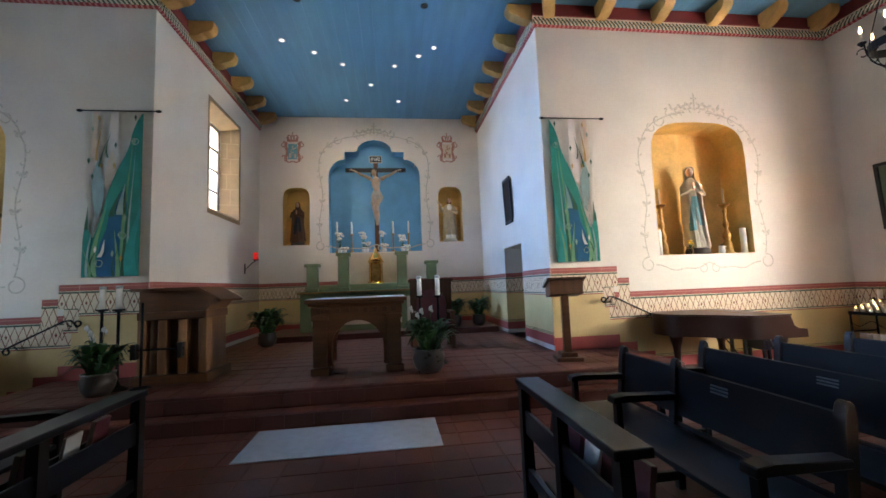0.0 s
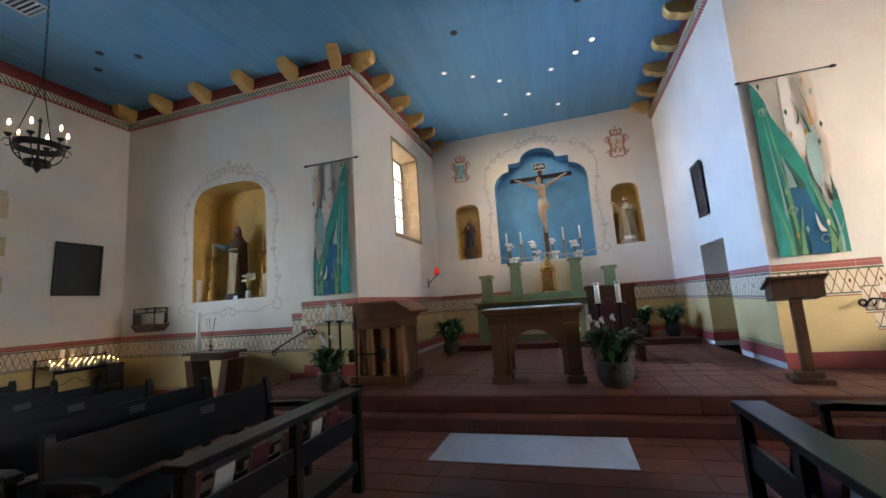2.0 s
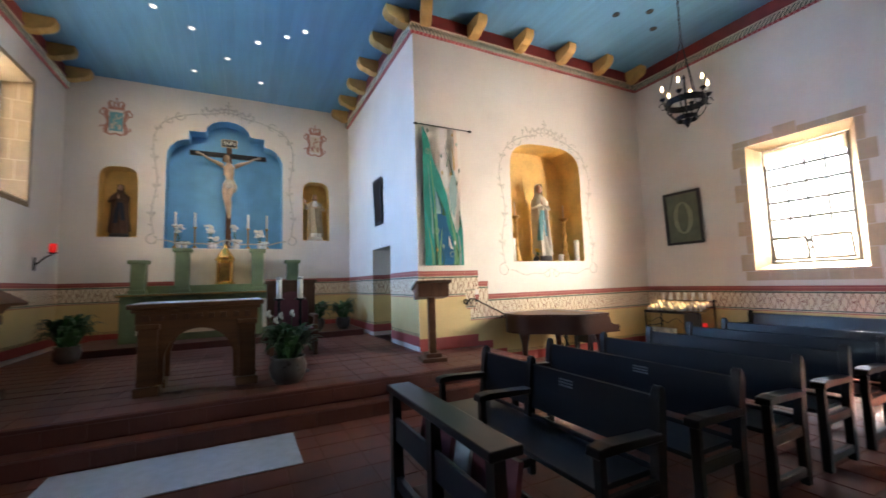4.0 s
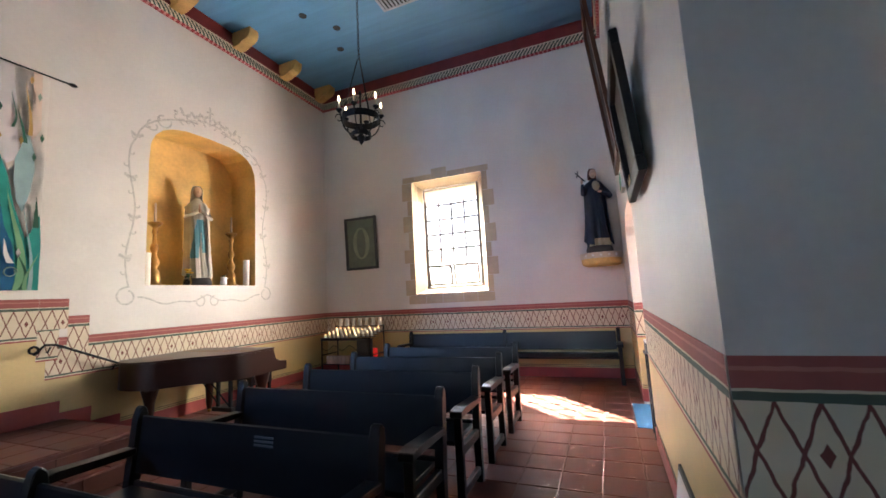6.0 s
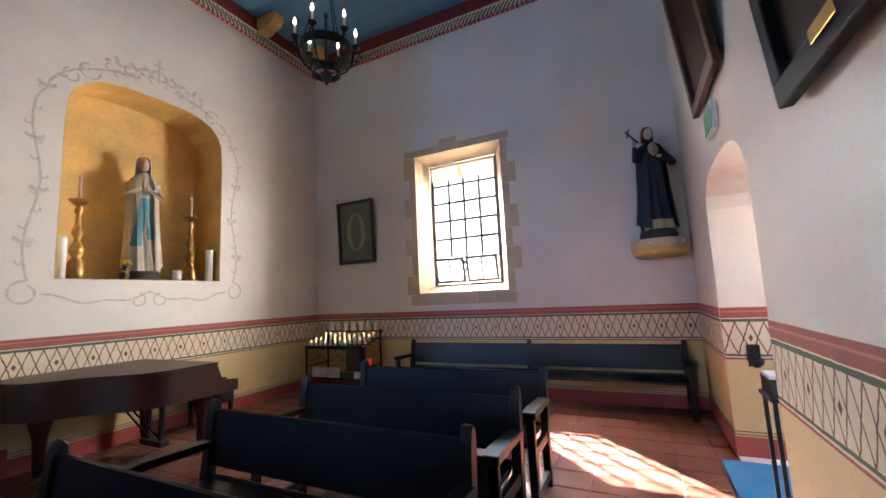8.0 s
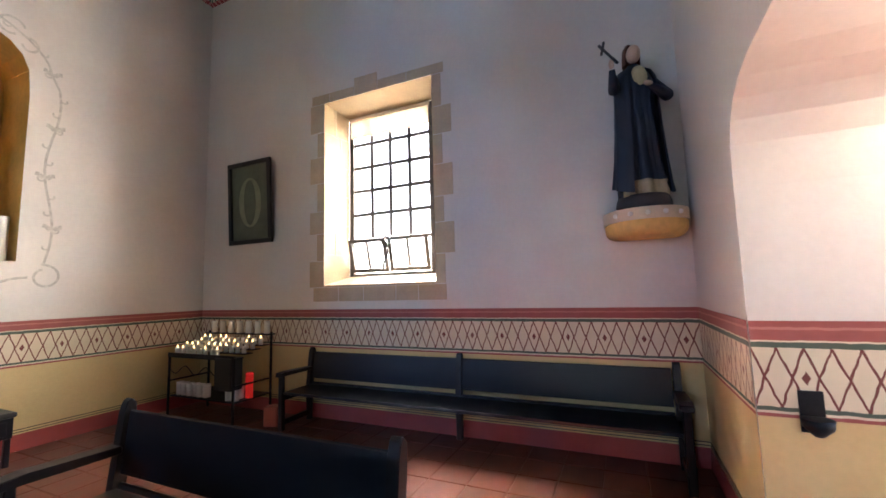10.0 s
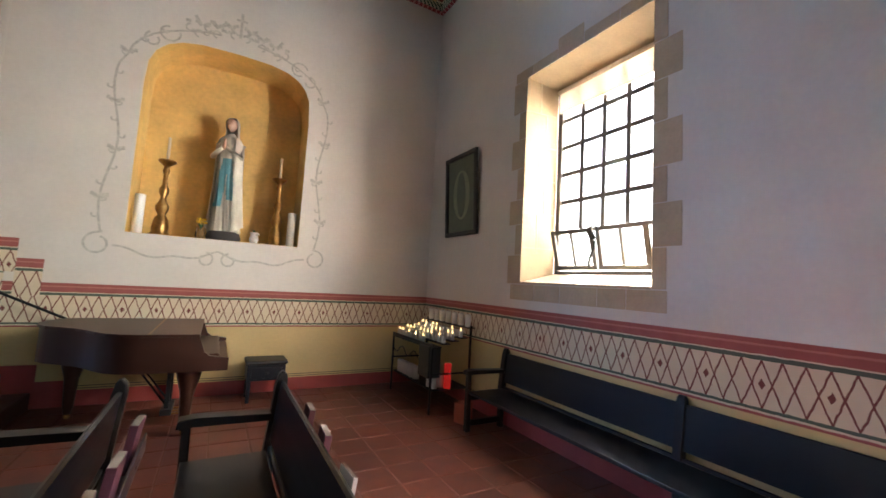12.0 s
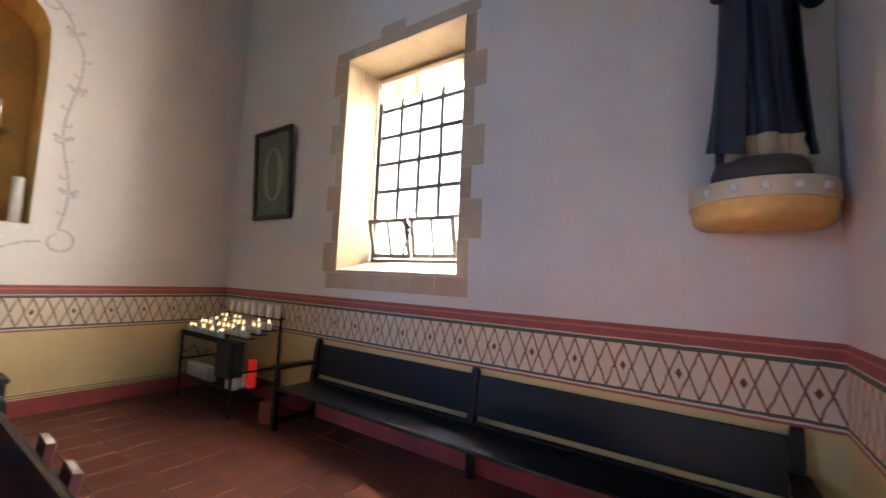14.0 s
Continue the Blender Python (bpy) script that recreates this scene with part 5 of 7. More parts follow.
def bouquet(name, label, m, n, bloom, vase, seed, spread=0.10, height=0.2, size=0.035):
    rr = random.Random(seed)
    ob = thing(name, label, "flowers", m)
    part("vase", lathe(B(), [(0.045, 0), (0.06, 0.05), (0.045, 0.12), (0.055, 0.15), (0.045, 0.15)], 14), vase, ob)
    bm = B()
    for i in range(n):
        a, r = rr.uniform(0, 6.28), rr.uniform(0.2, 1) * spread
        z = height * rr.uniform(0.75, 1.25) + 0.1
        tube(bm, [(0, 0, 0.12), (r * math.cos(a), r * math.sin(a), z)], 0.003, 5)
        leaf(bm, (0, 0, 0.13), a + 0.8, spread * 1.1, 0.016, 0.06, 0.2)
    part("stems", bm, LEAF, ob)
    rr = random.Random(seed)
    for i in range(n):
        a, r = rr.uniform(0, 6.28), rr.uniform(0.2, 1) * spread
        z = height * rr.uniform(0.75, 1.25) + 0.1
        bm = B()
        for k in range(6):
            ball(bm, (r * math.cos(a) + size * 0.5 * math.cos(k * 1.05), r * math.sin(a) + size * 0.5 * math.sin(k * 1.05), z + size * 0.2 * (k % 2)), size * 0.55, 1, 1, 0.8, 8, 5)
        part("bloom", bm, bloom, ob)
    return ob


YELLOW = mat("yellow_petal", (0.75, 0.48, 0.03), 0.6)
bouquet("flower_vase", "small vase of yellow flowers at the statue's feet", pose(9.26, YN + 0.16, 1.976), 5, YELLOW, JARGLASS, 2, 0.05, 0.14, 0.03)
bouquet("flower_vase", "white flowers in a white vase before the statue", pose(2 * CX - 9.05, YN + 0.14, 1.976), 9, PETAL, PAPER, 3, 0.12, 0.34, 0.05)
bouquet("flower_vase", "low white flowers on the niche ledge", pose(9.90, YN + 0.14, 1.976), 5, PETAL, PAPER, 4, 0.05, 0.02, 0.03)
cardn = thing("sign_card", "small white card standing on the niche ledge", "card", pose(2 * CX - 9.36, YN + 0.10, 1.976))
part("card", bx(B(), -0.06, 0.06, -0.004, 0.004, 0, 0.07, 0.002), PAPER, cardn)


# painted scrollwork round niches
def curl(c, r, a0, a1, n=12):
    return [(c[0] + r * (1 - 0.35 * i / n) * math.cos(a0 + (a1 - a0) * i / n), c[1] + r * (1 - 0.35 * i / n) * math.sin(a0 + (a1 - a0) * i / n)) for i in range(n + 1)]


def scrollwork(name, x0, x1, z0, z1, face, label, seed=4, w=0.025):
    rr = random.Random(seed)
    bm = B()
    c = (x0 + x1) / 2
    hw = (x1 - x0) / 2
    d = face - 0.003
    path = []
    for i in range(61):
        t = i / 60
        if t < 0.36:
            s = t / 0.36
            path.append((-hw - 0.22 - 0.05 * math.sin(s * 9), z0 - 0.02 + (z1 - 0.45 - z0) * s))
        elif t < 0.5:
            s = (t - 0.36) / 0.14
            path.append((-(hw + 0.18) * math.cos(s * math.pi / 2), z1 - 0.42 + 0.62 * math.sin(s * math.pi / 2)))
    for e in (-1, 1):
        pp = [(c - e * x, z) for x, z in path]
        ribbon(bm, pp, w, "y", d, 0)
        for k, (x, z) in enumerate(pp[2::2]):
            s = 1 if k % 2 else -1
            ribbon(bm, curl((x + s * 0.035, z), 0.038, math.pi * (s > 0), math.pi * (s > 0) + s * 3.6, 7), w * 0.8, "y", d, 0)
        ribbon(bm, [(c + e * (hw + 0.20 - 0.25 * 0), z0 - 0.02)] + curl((c + e * (hw + 0.24), z0 - 0.16), 0.13, math.pi / 2, math.pi / 2 - e * 6.0, 16), w, "y", d, 0)
        ribbon(bm, [(c + e * (hw + 0.10) * (1 - s), z0 - 0.17 - 0.10 * math.sin(s * math.pi) + 0.02 * math.sin(s * 14)) for s in [i / 16 for i in range(17)]], w, "y", d, 0)
        ribbon(bm, curl((c + e * 0.13, z0 - 0.26), 0.09, math.pi / 2, math.pi / 2 + e * 5.5, 12), w, "y", d, 0)
        for k in range(6):
            g = 1 if k % 2 else -1
            ribbon(bm, curl((c + e * (0.07 + 0.10 * k), z1 + 0.28 + 0.035 * g - 0.03 * k), 0.055, g * math.pi / 2, g * math.pi / 2 - e * g * 4.6, 10), w, "y", d, 0)
            ribbon(bm, [(c + e * (0.07 + 0.10 * k), z1 + 0.26), (c + e * (0.13 + 0.10 * k), z1 + 0.30 - 0.05 * g)], w * 1.6, "y", d, 0)
        for k in range(7):
            x, z = pp[4 + 6 * k % len(pp)] if k < 4 else (c + e * (0.12 + 0.16 * (k - 4)), z1 + 0.33 - 0.05 * (k - 4))
            for g in (-1, 1):
                ribbon(bm, [(x + g * 0.014, z), (x + g * 0.05, z + 0.04), (x + g * 0.085, z + 0.045)], w * 1.8, "y", d - 0.0012 * (1 + k) - 0.0006 * g, 0)
        ribbon(bm, curl((c + e * (hw * 0.80), z1 + 0.02), 0.12, 0.3, 0.3 + e * 5.0, 14), w, "y", d, 0)
        ribbon(bm, curl((c + e * (hw * 0.96), z1 - 0.12), 0.09, 2.0, 2.0 - e * 5.0, 12), w, "y", d, 0)
    ribbon(bm, [(c, z1 + 0.22), (c, z1 + 0.58)], w * 1.4, "y", d, 0)
    ribbon(bm, [(c - 0.07, z1 + 0.47), (c + 0.07, z1 + 0.47)], w * 1.2, "y", d, 0)
    struct(name, bm, SCROLL, label, "painted ornament")


scrollwork("trim_scroll_east", 8.51, 10.46, 1.97, 4.50, YN, "faint grey painted vine scrolls around the niche")
scrollwork("trim_scroll_west", 2 * CX - 10.41, 2 * CX - 8.46, 1.97, 4.50, YN, "faint grey painted vine scrolls around the niche", 5)
scrollwork("trim_scroll_altar", 1.87, 4.57, 3.0, 5.98, YB, "faint grey painted vine scrolls around the altar niche", 6, 0.032)


# painted coats of arms
def arms(name, cx, cz, centre, label):
    bm = B()
    d = YB - 0.003
    for e in (-1, 1):
        ribbon(bm, [(cx + e * (0.17 + 0.03 * math.sin(s * 9)), cz + 0.22 - 0.55 * s) for s in [i / 12 for i in range(13)]], 0.09, "y", d, 0)
        ribbon(bm, [(cx + e * 0.17, cz + 0.22), (cx + e * 0.27, cz + 0.25)], 0.05, "y", d, 0)
        ribbon(bm, curl((cx + e * 0.08, cz + 0.36), 0.09, math.pi / 2, math.pi / 2 - e * 3.4, 8), 0.035, "y", d, 0)
        ribbon(bm, curl((cx + e * 0.25, cz + 0.14), 0.07, math.pi / 2, math.pi / 2 - e * 4.0, 9), 0.03, "y", d - 0.004, 0)
        ribbon(bm, curl((cx + e * 0.24, cz - 0.22), 0.06, math.pi, math.pi + e * 4.2, 9), 0.03, "y", d - 0.004, 0)
        ribbon(bm, [(cx, cz - 0.34), (cx + e * 0.10, cz - 0.38), (cx + e * 0.20, cz - 0.33)], 0.04, "y", d - 0.005, 0)
        ribbon(bm, [(cx + e * 0.03, cz + 0.29), (cx + e * 0.05, cz + 0.44)], 0.04, "y", d - 0.006, 0)
        ribbon(bm, [(cx + e * 0.10, cz + 0.29), (cx + e * 0.14, cz + 0.42)], 0.04, "y", d - 0.006, 0)
    ribbon(bm, [(cx - 0.16, cz + 0.27), (cx + 0.16, cz + 0.27)], 0.06, "y", d - 0.007, 0)
    ribbon(bm, [(cx, cz + 0.38), (cx, cz + 0.54)], 0.03, "y", d, 0)
    ob = thing(name, label, "painted arms", kind="structure")
    part("supporters", bm, SCROLLRED, ob)
    bm = B()
    ribbon(bm, [(cx, cz - 0.28), (cx, cz + 0.18)], 0.26, "y", d - 0.001, 0)
    part("shield", bm, centre, ob)
    bm = B()
    for k in range(3):
        ribbon(bm, curl((cx - 0.05 + 0.05 * k, cz - 0.16 + 0.12 * k), 0.06, k, k + 4.5, 9), 0.028, "y", d - 0.004 - 0.001 * k, 0)
    for e in (-1, 1):
        ribbon(bm, [(cx + e * 0.07, cz - 0.24), (cx + e * 0.07, cz - 0.12)], 0.06, "y", d - 0.008, 0)
    part("charge", bm, SCROLLRED if centre == CREAM else SCROLL, ob)


arms("trim_arms_west", 0.86, 5.70, SASHBLUE, "faded red painted coat of arms with a blue shield")
arms("trim_arms_east", 5.44, 5.72, CREAM, "faded red painted coat of arms with a pale shield")

# ---- crucifix ----
cross = thing("crucifix", "dark wooden crucifix with a pale carved figure", "crucifix", pose(3.25, YB + 0.12, 2.64))
bm = B()
bx(bm, -0.065, 0.065, -0.04, 0.04, 0, 2.92, 0.008)
part("upright", bm, BROWNWOOD, cross)
part("crossbeam", bx(B(), -0.90, 0.90, -0.045, 0.035, 2.42, 2.54, 0.008), DARKWOOD, cross)
part("title_border", bx(B(), -0.19, 0.19, -0.055, -0.042, 2.69, 2.91, 0.006), CREAM, cross, "cream border")
part("title_board", bx(B(), -0.172, 0.172, -0.06, -0.056, 2.708, 2.892, 0.001), BLACK, cross)
tx = bpy.data.curves.new("title_letters", "FONT")
tx.body, tx.size, tx.align_x, tx.extrude = "INRI", 0.15, "CENTER", 0.002
tob = new("title_letters", tx)
tob.parent = cross
tob.matrix_basis = pose(0, -0.063, 2.755, 90, 0, 0)
tx.materials.append(PETAL)
bm = B()


def limb(pts, rs):
    tube(bm, pts, rs, 10)


for e in (-1, 1):
    limb([(e * 0.70, -0.09, 2.46), (e * 0.62, -0.11, 2.43), (e * 0.42, -0.13, 2.30), (e * 0.30, -0.14, 2.25), (e * 0.14, -0.15, 2.16)], [0.022, 0.026, 0.036, 0.045, 0.062])
    ball(bm, (e * 0.72, -0.09, 2.47), 0.035, 1.2, 0.6, 1.0, 8, 6)
    ball(bm, (e * 0.065, -0.215, 2.10), 0.075, 1.0, 0.5, 0.8, 10, 8)
    for k in range(4):
        limb([(e * 0.02, -0.245 + 0.006 * k, 2.06 - 0.04 * k), (e * 0.09, -0.225 + 0.006 * k, 2.045 - 0.045 * k), (e * 0.125, -0.17, 2.06 - 0.045 * k)], [0.007, 0.009, 0.006])
limb([(0.0, -0.14, 2.22), (0.0, -0.15, 2.10), (0.0, -0.145, 1.98), (0.015, -0.13, 1.86), (0.02, -0.13, 1.76), (0.02, -0.14, 1.68)], [0.075, 0.135, 0.118, 0.092, 0.10, 0.115])
limb([(-0.05, -0.14, 1.70), (-0.085, -0.20, 1.45), (-0.07, -0.225, 1.30), (-0.03, -0.17, 1.12), (0.0, -0.13, 0.92), (0.01, -0.17, 0.80)], [0.085, 0.072, 0.058, 0.056, 0.034, 0.030])
limb([(0.08, -0.14, 1.70), (0.05, -0.21, 1.45), (0.01, -0.24, 1.30), (0.03, -0.18, 1.12), (0.03, -0.15, 0.92), (0.02, -0.19, 0.78)], [0.085, 0.072, 0.058, 0.056, 0.034, 0.030])
limb([(0.0, -0.15, 2.20), (-0.035, -0.18, 2.29)], [0.05, 0.045])
ball(bm, (-0.055, -0.205, 2.345), 0.088, 0.78, 0.9, 1.12, 14, 10)
k0 = len(bm.faces)
lathe(bm, [(0.105, 1.54), (0.135, 1.58), (0.132, 1.70), (0.118, 1.78)], 20, 0.015, -0.145)
limb([(0.10, -0.22, 1.76), (0.16, -0.20, 1.62), (0.15, -0.17, 1.46)], [0.03, 0.045, 0.02])
bm.faces.ensure_lookup_table()
for f in bm.faces[k0:]:
    f.material_index = 1
k0 = len(bm.faces)
ball(bm, (-0.05, -0.165, 2.385), 0.098, 0.88, 0.85, 0.95, 12, 8)
limb([(-0.12, -0.18, 2.36), (-0.13, -0.19, 2.24)], [0.03, 0.018])
limb([(0.02, -0.17, 2.36), (0.04, -0.17, 2.24)], [0.03, 0.018])
bm.faces.ensure_lookup_table()
for f in bm.faces[k0:]:
    f.material_index = 2
part("figure", bm, [mat("pale_carved_body", (0.42, 0.29, 0.20), 0.45, var=0.25, scale=9), mat("grey_carved_cloth", (0.40, 0.35, 0.28), 0.6, var=0.25, scale=14), ROBEBROWN], cross, "pale carved figure with a white cloth")


# candles and white flowers on the niche ledge
def ledge_candle(label, h):
    ob = thing("candlestick", label, "candlestick", group="altar candles")
    part("holder", lathe(B(), [(0.07, 0), (0.06, 0.03), (0.02, 0.07), (0.02, h * 0.55), (0.05, h * 0.58), (0.05, h * 0.6)], 12), BRASS, ob)
    part("candle", lathe(B(), [(0.028, h * 0.6), (0.026, h), (0.006, h + 0.01)], 10), WAX, ob, "white candle")
    return ob


lc = ledge_candle("brass candlestick with a white candle below the crucifix", 0.92)
lc.matrix_basis = pose(2.08, YB + 0.14, 2.635)
for x, dz in ((2.50, 0), (3.72, 0.0), (4.18, 0)):
    copy_thing(lc, pose(x, YB + 0.16, 2.635))
for i, (x, hh, n) in enumerate(((2.17, 0.38, 10), (2.85, 0.40, 16), (2.95, 0.14, 8), (3.42, 0.40, 8), (3.46, 0.10, 8), (4.00, 0.30, 16), (2.30, 0.03, 7), (4.12, 0.06, 7))):
    bouquet("flower_vase", "white orchids and lilies in a vase below the crucifix", pose(x, YB + 0.06, 2.635), n, PETAL, PAPER, 30 + i, 0.11, hh, 0.05)

# ---- banners ----
BCREAM = mat("cream_banner_cloth", (0.74, 0.685, 0.62), 0.9, var=0.08, scale=5, bump=0.08, fine=160)
BPEACH = mat("peach_banner_cloth", (0.70, 0.55, 0.45), 0.9, var=0.1, bump=0.08, fine=160)
BTEAL = mat("teal_banner_cloth", (0.012, 0.22, 0.18), 0.85, var=0.2, scale=5, bump=0.08, fine=160)
BBLUE = mat("deep_blue_banner_cloth", (0.006, 0.10, 0.22), 0.85, var=0.2, scale=5, bump=0.08, fine=160)
BGREEN = mat("dark_green_banner_cloth", (0.02, 0.09, 0.05), 0.85, var=0.2, scale=5)
BLILAC = mat("pale_lilac_banner_cloth", (0.70, 0.64, 0.62), 0.9, var=0.08, scale=5, bump=0.08, fine=160)
BMIST = mat("misty_blue_banner_cloth", (0.27, 0.38, 0.38), 0.9, var=0.15, scale=7, bump=0.08, fine=160)
BLEAF = mat("fresh_green_banner_cloth", (0.16, 0.33, 0.17), 0.9, var=0.2, scale=6, bump=0.08, fine=160)
BTURQ = mat("turquoise_banner_cloth", (0.02, 0.28, 0.26), 0.9, var=0.2, scale=5, bump=0.08, fine=160)
BSAGE = mat("sage_banner_cloth", (0.26, 0.36, 0.28), 0.9, var=0.15, scale=5)
BGOLD = mat("ochre_banner_cloth", (0.45, 0.27, 0.07), 0.9, var=0.15)


def banner(m, flip, label):
    ob = thing("banner", label, "banner", m, "altar banners")
    W, H = 0.80, 2.60

    def piece(name, pts, material, lift, lab=""):
        bm = B()
        if flip:
            pts = [(W - u, v) for u, v in pts]
        front = [bm.verts.new((u, -0.02 - lift, v)) for u, v in pts]
        edges = [bm.edges.new((front[i], front[(i + 1) % len(front)])) for i in range(len(front))]
        bmesh.ops.triangle_fill(bm, use_beauty=True, edges=edges)
        bmesh.ops.solidify(bm, geom=bm.faces[:], thickness=-0.0015)
        return part(name, bm, material, ob, lab)
    bm = B()
    cols = 20
    lo = [bm.verts.new((W * i / cols, -0.012 - 0.004 * math.sin(i * 0.9), 0)) for i in range(cols + 1)]
    hi = [bm.verts.new((W * i / cols, -0.012 - 0.004 * math.sin(i * 0.9), H)) for i in range(cols + 1)]
    for i in range(cols):
        bm.faces.new((lo[i], lo[i + 1], hi[i + 1], hi[i]))
    bmesh.ops.solidify(bm, geom=bm.faces[:], thickness=0.003)
    part("cloth", bm, BCREAM, ob)
    piece("applique", [(0.34, 1.72), (0.46, 1.42), (0.56, 1.50), (0.52, 2.05), (0.46, 2.60), (0.36, 2.58)], BLILAC, 0.0008)
    piece("applique", [(0.36, 1.66), (0.48, 1.35), (0.53, 1.42), (0.50, 1.78), (0.42, 1.98)], BPEACH, 0.0014)
    piece("applique", [(0.66, 1.75), (0.74, 1.9), (0.72, 2.60), (0.64, 2.60)], BPEACH, 0.0008)
    piece("applique", [(0.0, 0.0), (0.80, 0.0), (0.80, 0.55), (0.775, 0.88), (0.70, 0.66), (0.66, 0.60), (0.55, 0.95), (0.48, 1.30), (0.35, 1.67), (0.25, 1.88), (0.19, 2.05), (0.155, 2.25), (0.10, 2.42), (0.02, 2.57), (0.0, 2.57)], BTEAL, 0.0018)
    piece("applique", [(0.32, 0.0), (0.60, 0.0), (0.59, 0.25), (0.56, 0.50), (0.48, 0.72), (0.43, 1.03), (0.34, 1.22), (0.24, 1.38), (0.19, 1.12), (0.24, 0.84), (0.29, 0.45)], BBLUE, 0.0024)
    piece("applique", [(0.63, 1.84), (0.69, 1.62), (0.705, 1.40), (0.68, 1.15), (0.62, 0.88), (0.56, 1.02), (0.53, 1.25), (0.53, 1.50)], BMIST, 0.0030)

    def blade(x0, x1, xt, zt, bend=0.1, z0=0.0):
        n = 10
        L = [(x0 + (xt - x0) * s + bend * math.sin(math.pi * s) * (1 - s), z0 + (zt - z0) * s) for s in [i / n for i in range(n + 1)]]
        R = [(x1 + (xt - x1) * s + bend * math.sin(math.pi * s) * (1 - s), z0 + (zt - z0) * s) for s in [i / n for i in range(n)]]
        return L + R[::-1]
    rows = [(0.18, 0.25, 0.14, 2.2, 0.10, BLEAF), (0.13, 0.17, 0.10, 2.05, 0.06, BMIST), (0.20, 0.26, 0.16, 1.30, 0.02, BGREEN), (0.0, 0.20, 0.0, 1.15, 0.12, BTURQ), (0.14, 0.19, 0.05, 0.85, 0.04, BLEAF), (0.26, 0.33, 0.36, 0.72, -0.02, BLEAF), (0.33, 0.36, 0.30, 0.45, 0.08, BGREEN),
            (0.58, 0.68, 0.48, 1.15, 0.10, BLEAF), (0.62, 0.66, 0.56, 0.55, 0.12, BGREEN), (0.70, 0.74, 0.62, 1.02, 0.06, BMIST), (0.66, 0.70, 0.79, 0.46, -0.05, BLEAF)]
    high = [(0.47, 0.50, 0.46, 2.28, 0.06, BGREEN, 1.85), (0.58, 0.62, 0.50, 2.15, 0.02, BGREEN, 1.70), (0.62, 0.66, 0.57, 2.45, 0.03, BGOLD, 1.80), (0.24, 0.34, 0.22, 1.45, 0.02, BMIST, 0.95), (0.36, 0.44, 0.25, 1.40, 0.03, BGREEN, 0.92), (0.71, 0.77, 0.73, 1.1, 0.0, BGREEN, 0.72), (0.52, 0.58, 0.48, 0.58, -0.03, BCREAM, 0.30)]
    for i, (x0, x1, xt, zt, bend, mt, z0) in enumerate(high):
        piece("applique", blade(x0, x1, xt, zt, bend, z0), mt, 0.0160 + 0.0010 * i)
    for i, (x0, x1, xt, zt, bend, mt) in enumerate(rows):
        piece("applique", blade(x0, x1, xt, zt, bend), mt, 0.0025 + 0.0012 * i)
    for i, (x, z, mt) in enumerate(((0.10, 2.5, BGREEN), (0.62, 2.48, BGOLD), (0.70, 2.3, BSAGE), (0.37, 2.05, BGREEN), (0.38, 1.72, BGOLD), (0.56, 1.72, BGOLD), (0.74, 1.80, BGREEN), (0.68, 1.55, BGREEN), (0.70, 0.95, BCREAM), (0.10, 2.12, BSAGE), (0.20, 0.9, BSAGE), (0.36, 0.35, BSAGE), (0.24, 0.28, BGOLD), (0.60, 0.42, BCREAM))):
        piece("leaf", [(x, z - 0.06), (x + 0.022, z), (x, z + 0.05), (x - 0.02, z)], mt, 0.024 + 0.001 * i)
    for cx, cz in ((0.24, 0.62), (0.10, 2.10), (0.55, 0.2)):
        bm = B()
        tube(bm, [((W - u if flip else u), -0.045, v) for u, v in curl((cx, cz), 0.06, 0, 7.0, 18)], 0.006, 5)
        part("tendril", bm, BSAGE, ob)
    rod = part("rod", tube(B(), [(-0.12, -0.02, H + 0.012), (W + 0.22, -0.02, H + 0.012)], 0.011), IRON, ob, "black iron rod")
    for x in (-0.12, W + 0.22):
        part("finial", ball(B(), (x, -0.02, H + 0.012), 0.03, 1.6, 0.8, 0.8), IRON, rod)
    return ob


banner(pose(6.52, YN - 0.03, 1.90), False, "cream hanging banner with teal and blue appliqued reeds")
banner(pose(-0.99, YN - 0.03, 1.90), True, "cream hanging banner with teal and blue appliqued reeds, mirrored")

# ---- corbels under the ceiling ----
def corbel():
    ob = thing("corbel", "ochre painted wooden corbel under the ceiling", "corbel", group="ceiling corbels")
    bm = B()
    pts = [(0, 0.30), (0, 0.01), (0.12, 0.0), (0.20, 0.02), (0.25, 0.07), (0.31, 0.075), (0.38, 0.09), (0.43, 0.14), (0.455, 0.20), (0.45, 0.30)]
    slab(bm, pts, "x", -0.105, 0.105)
    for v in bm.verts:
        v.co.y = -v.co.y
    bmesh.ops.bevel(bm, geom=list(bm.edges), offset=0.012, segments=1, affect="EDGES")
    part("bracket", bm, CORBEL, ob)
    return ob


cb = corbel()
cb.matrix_basis = pose(7.66, YN - 0.062, ZC - 0.315)
for x in (8.80, 9.96, 11.12, 12.25):
    copy_thing(cb, pose(x, YN - 0.062, ZC - 0.315))
for x in (7.66, 8.80, 9.96, 11.12, 12.25):
    copy_thing(cb, pose(2 * CX - x, YN - 0.062, ZC - 0.315))
for y in (12.68, 13.57, 14.58, 15.58, 16.55, 17.53):
    copy_thing(cb, pose(XR - 0.062, y, ZC - 0.315, 0, 0, -90))
    copy_thing(cb, pose(XL + 0.062, y, ZC - 0.315, 0, 0, 90))
copy_thing(cb, pose(XR + 0.25, YN - 0.062, ZC - 0.315, 0, 0, -20))
copy_thing(cb, pose(XL - 0.25, YN - 0.062, ZC - 0.315, 0, 0, 20))


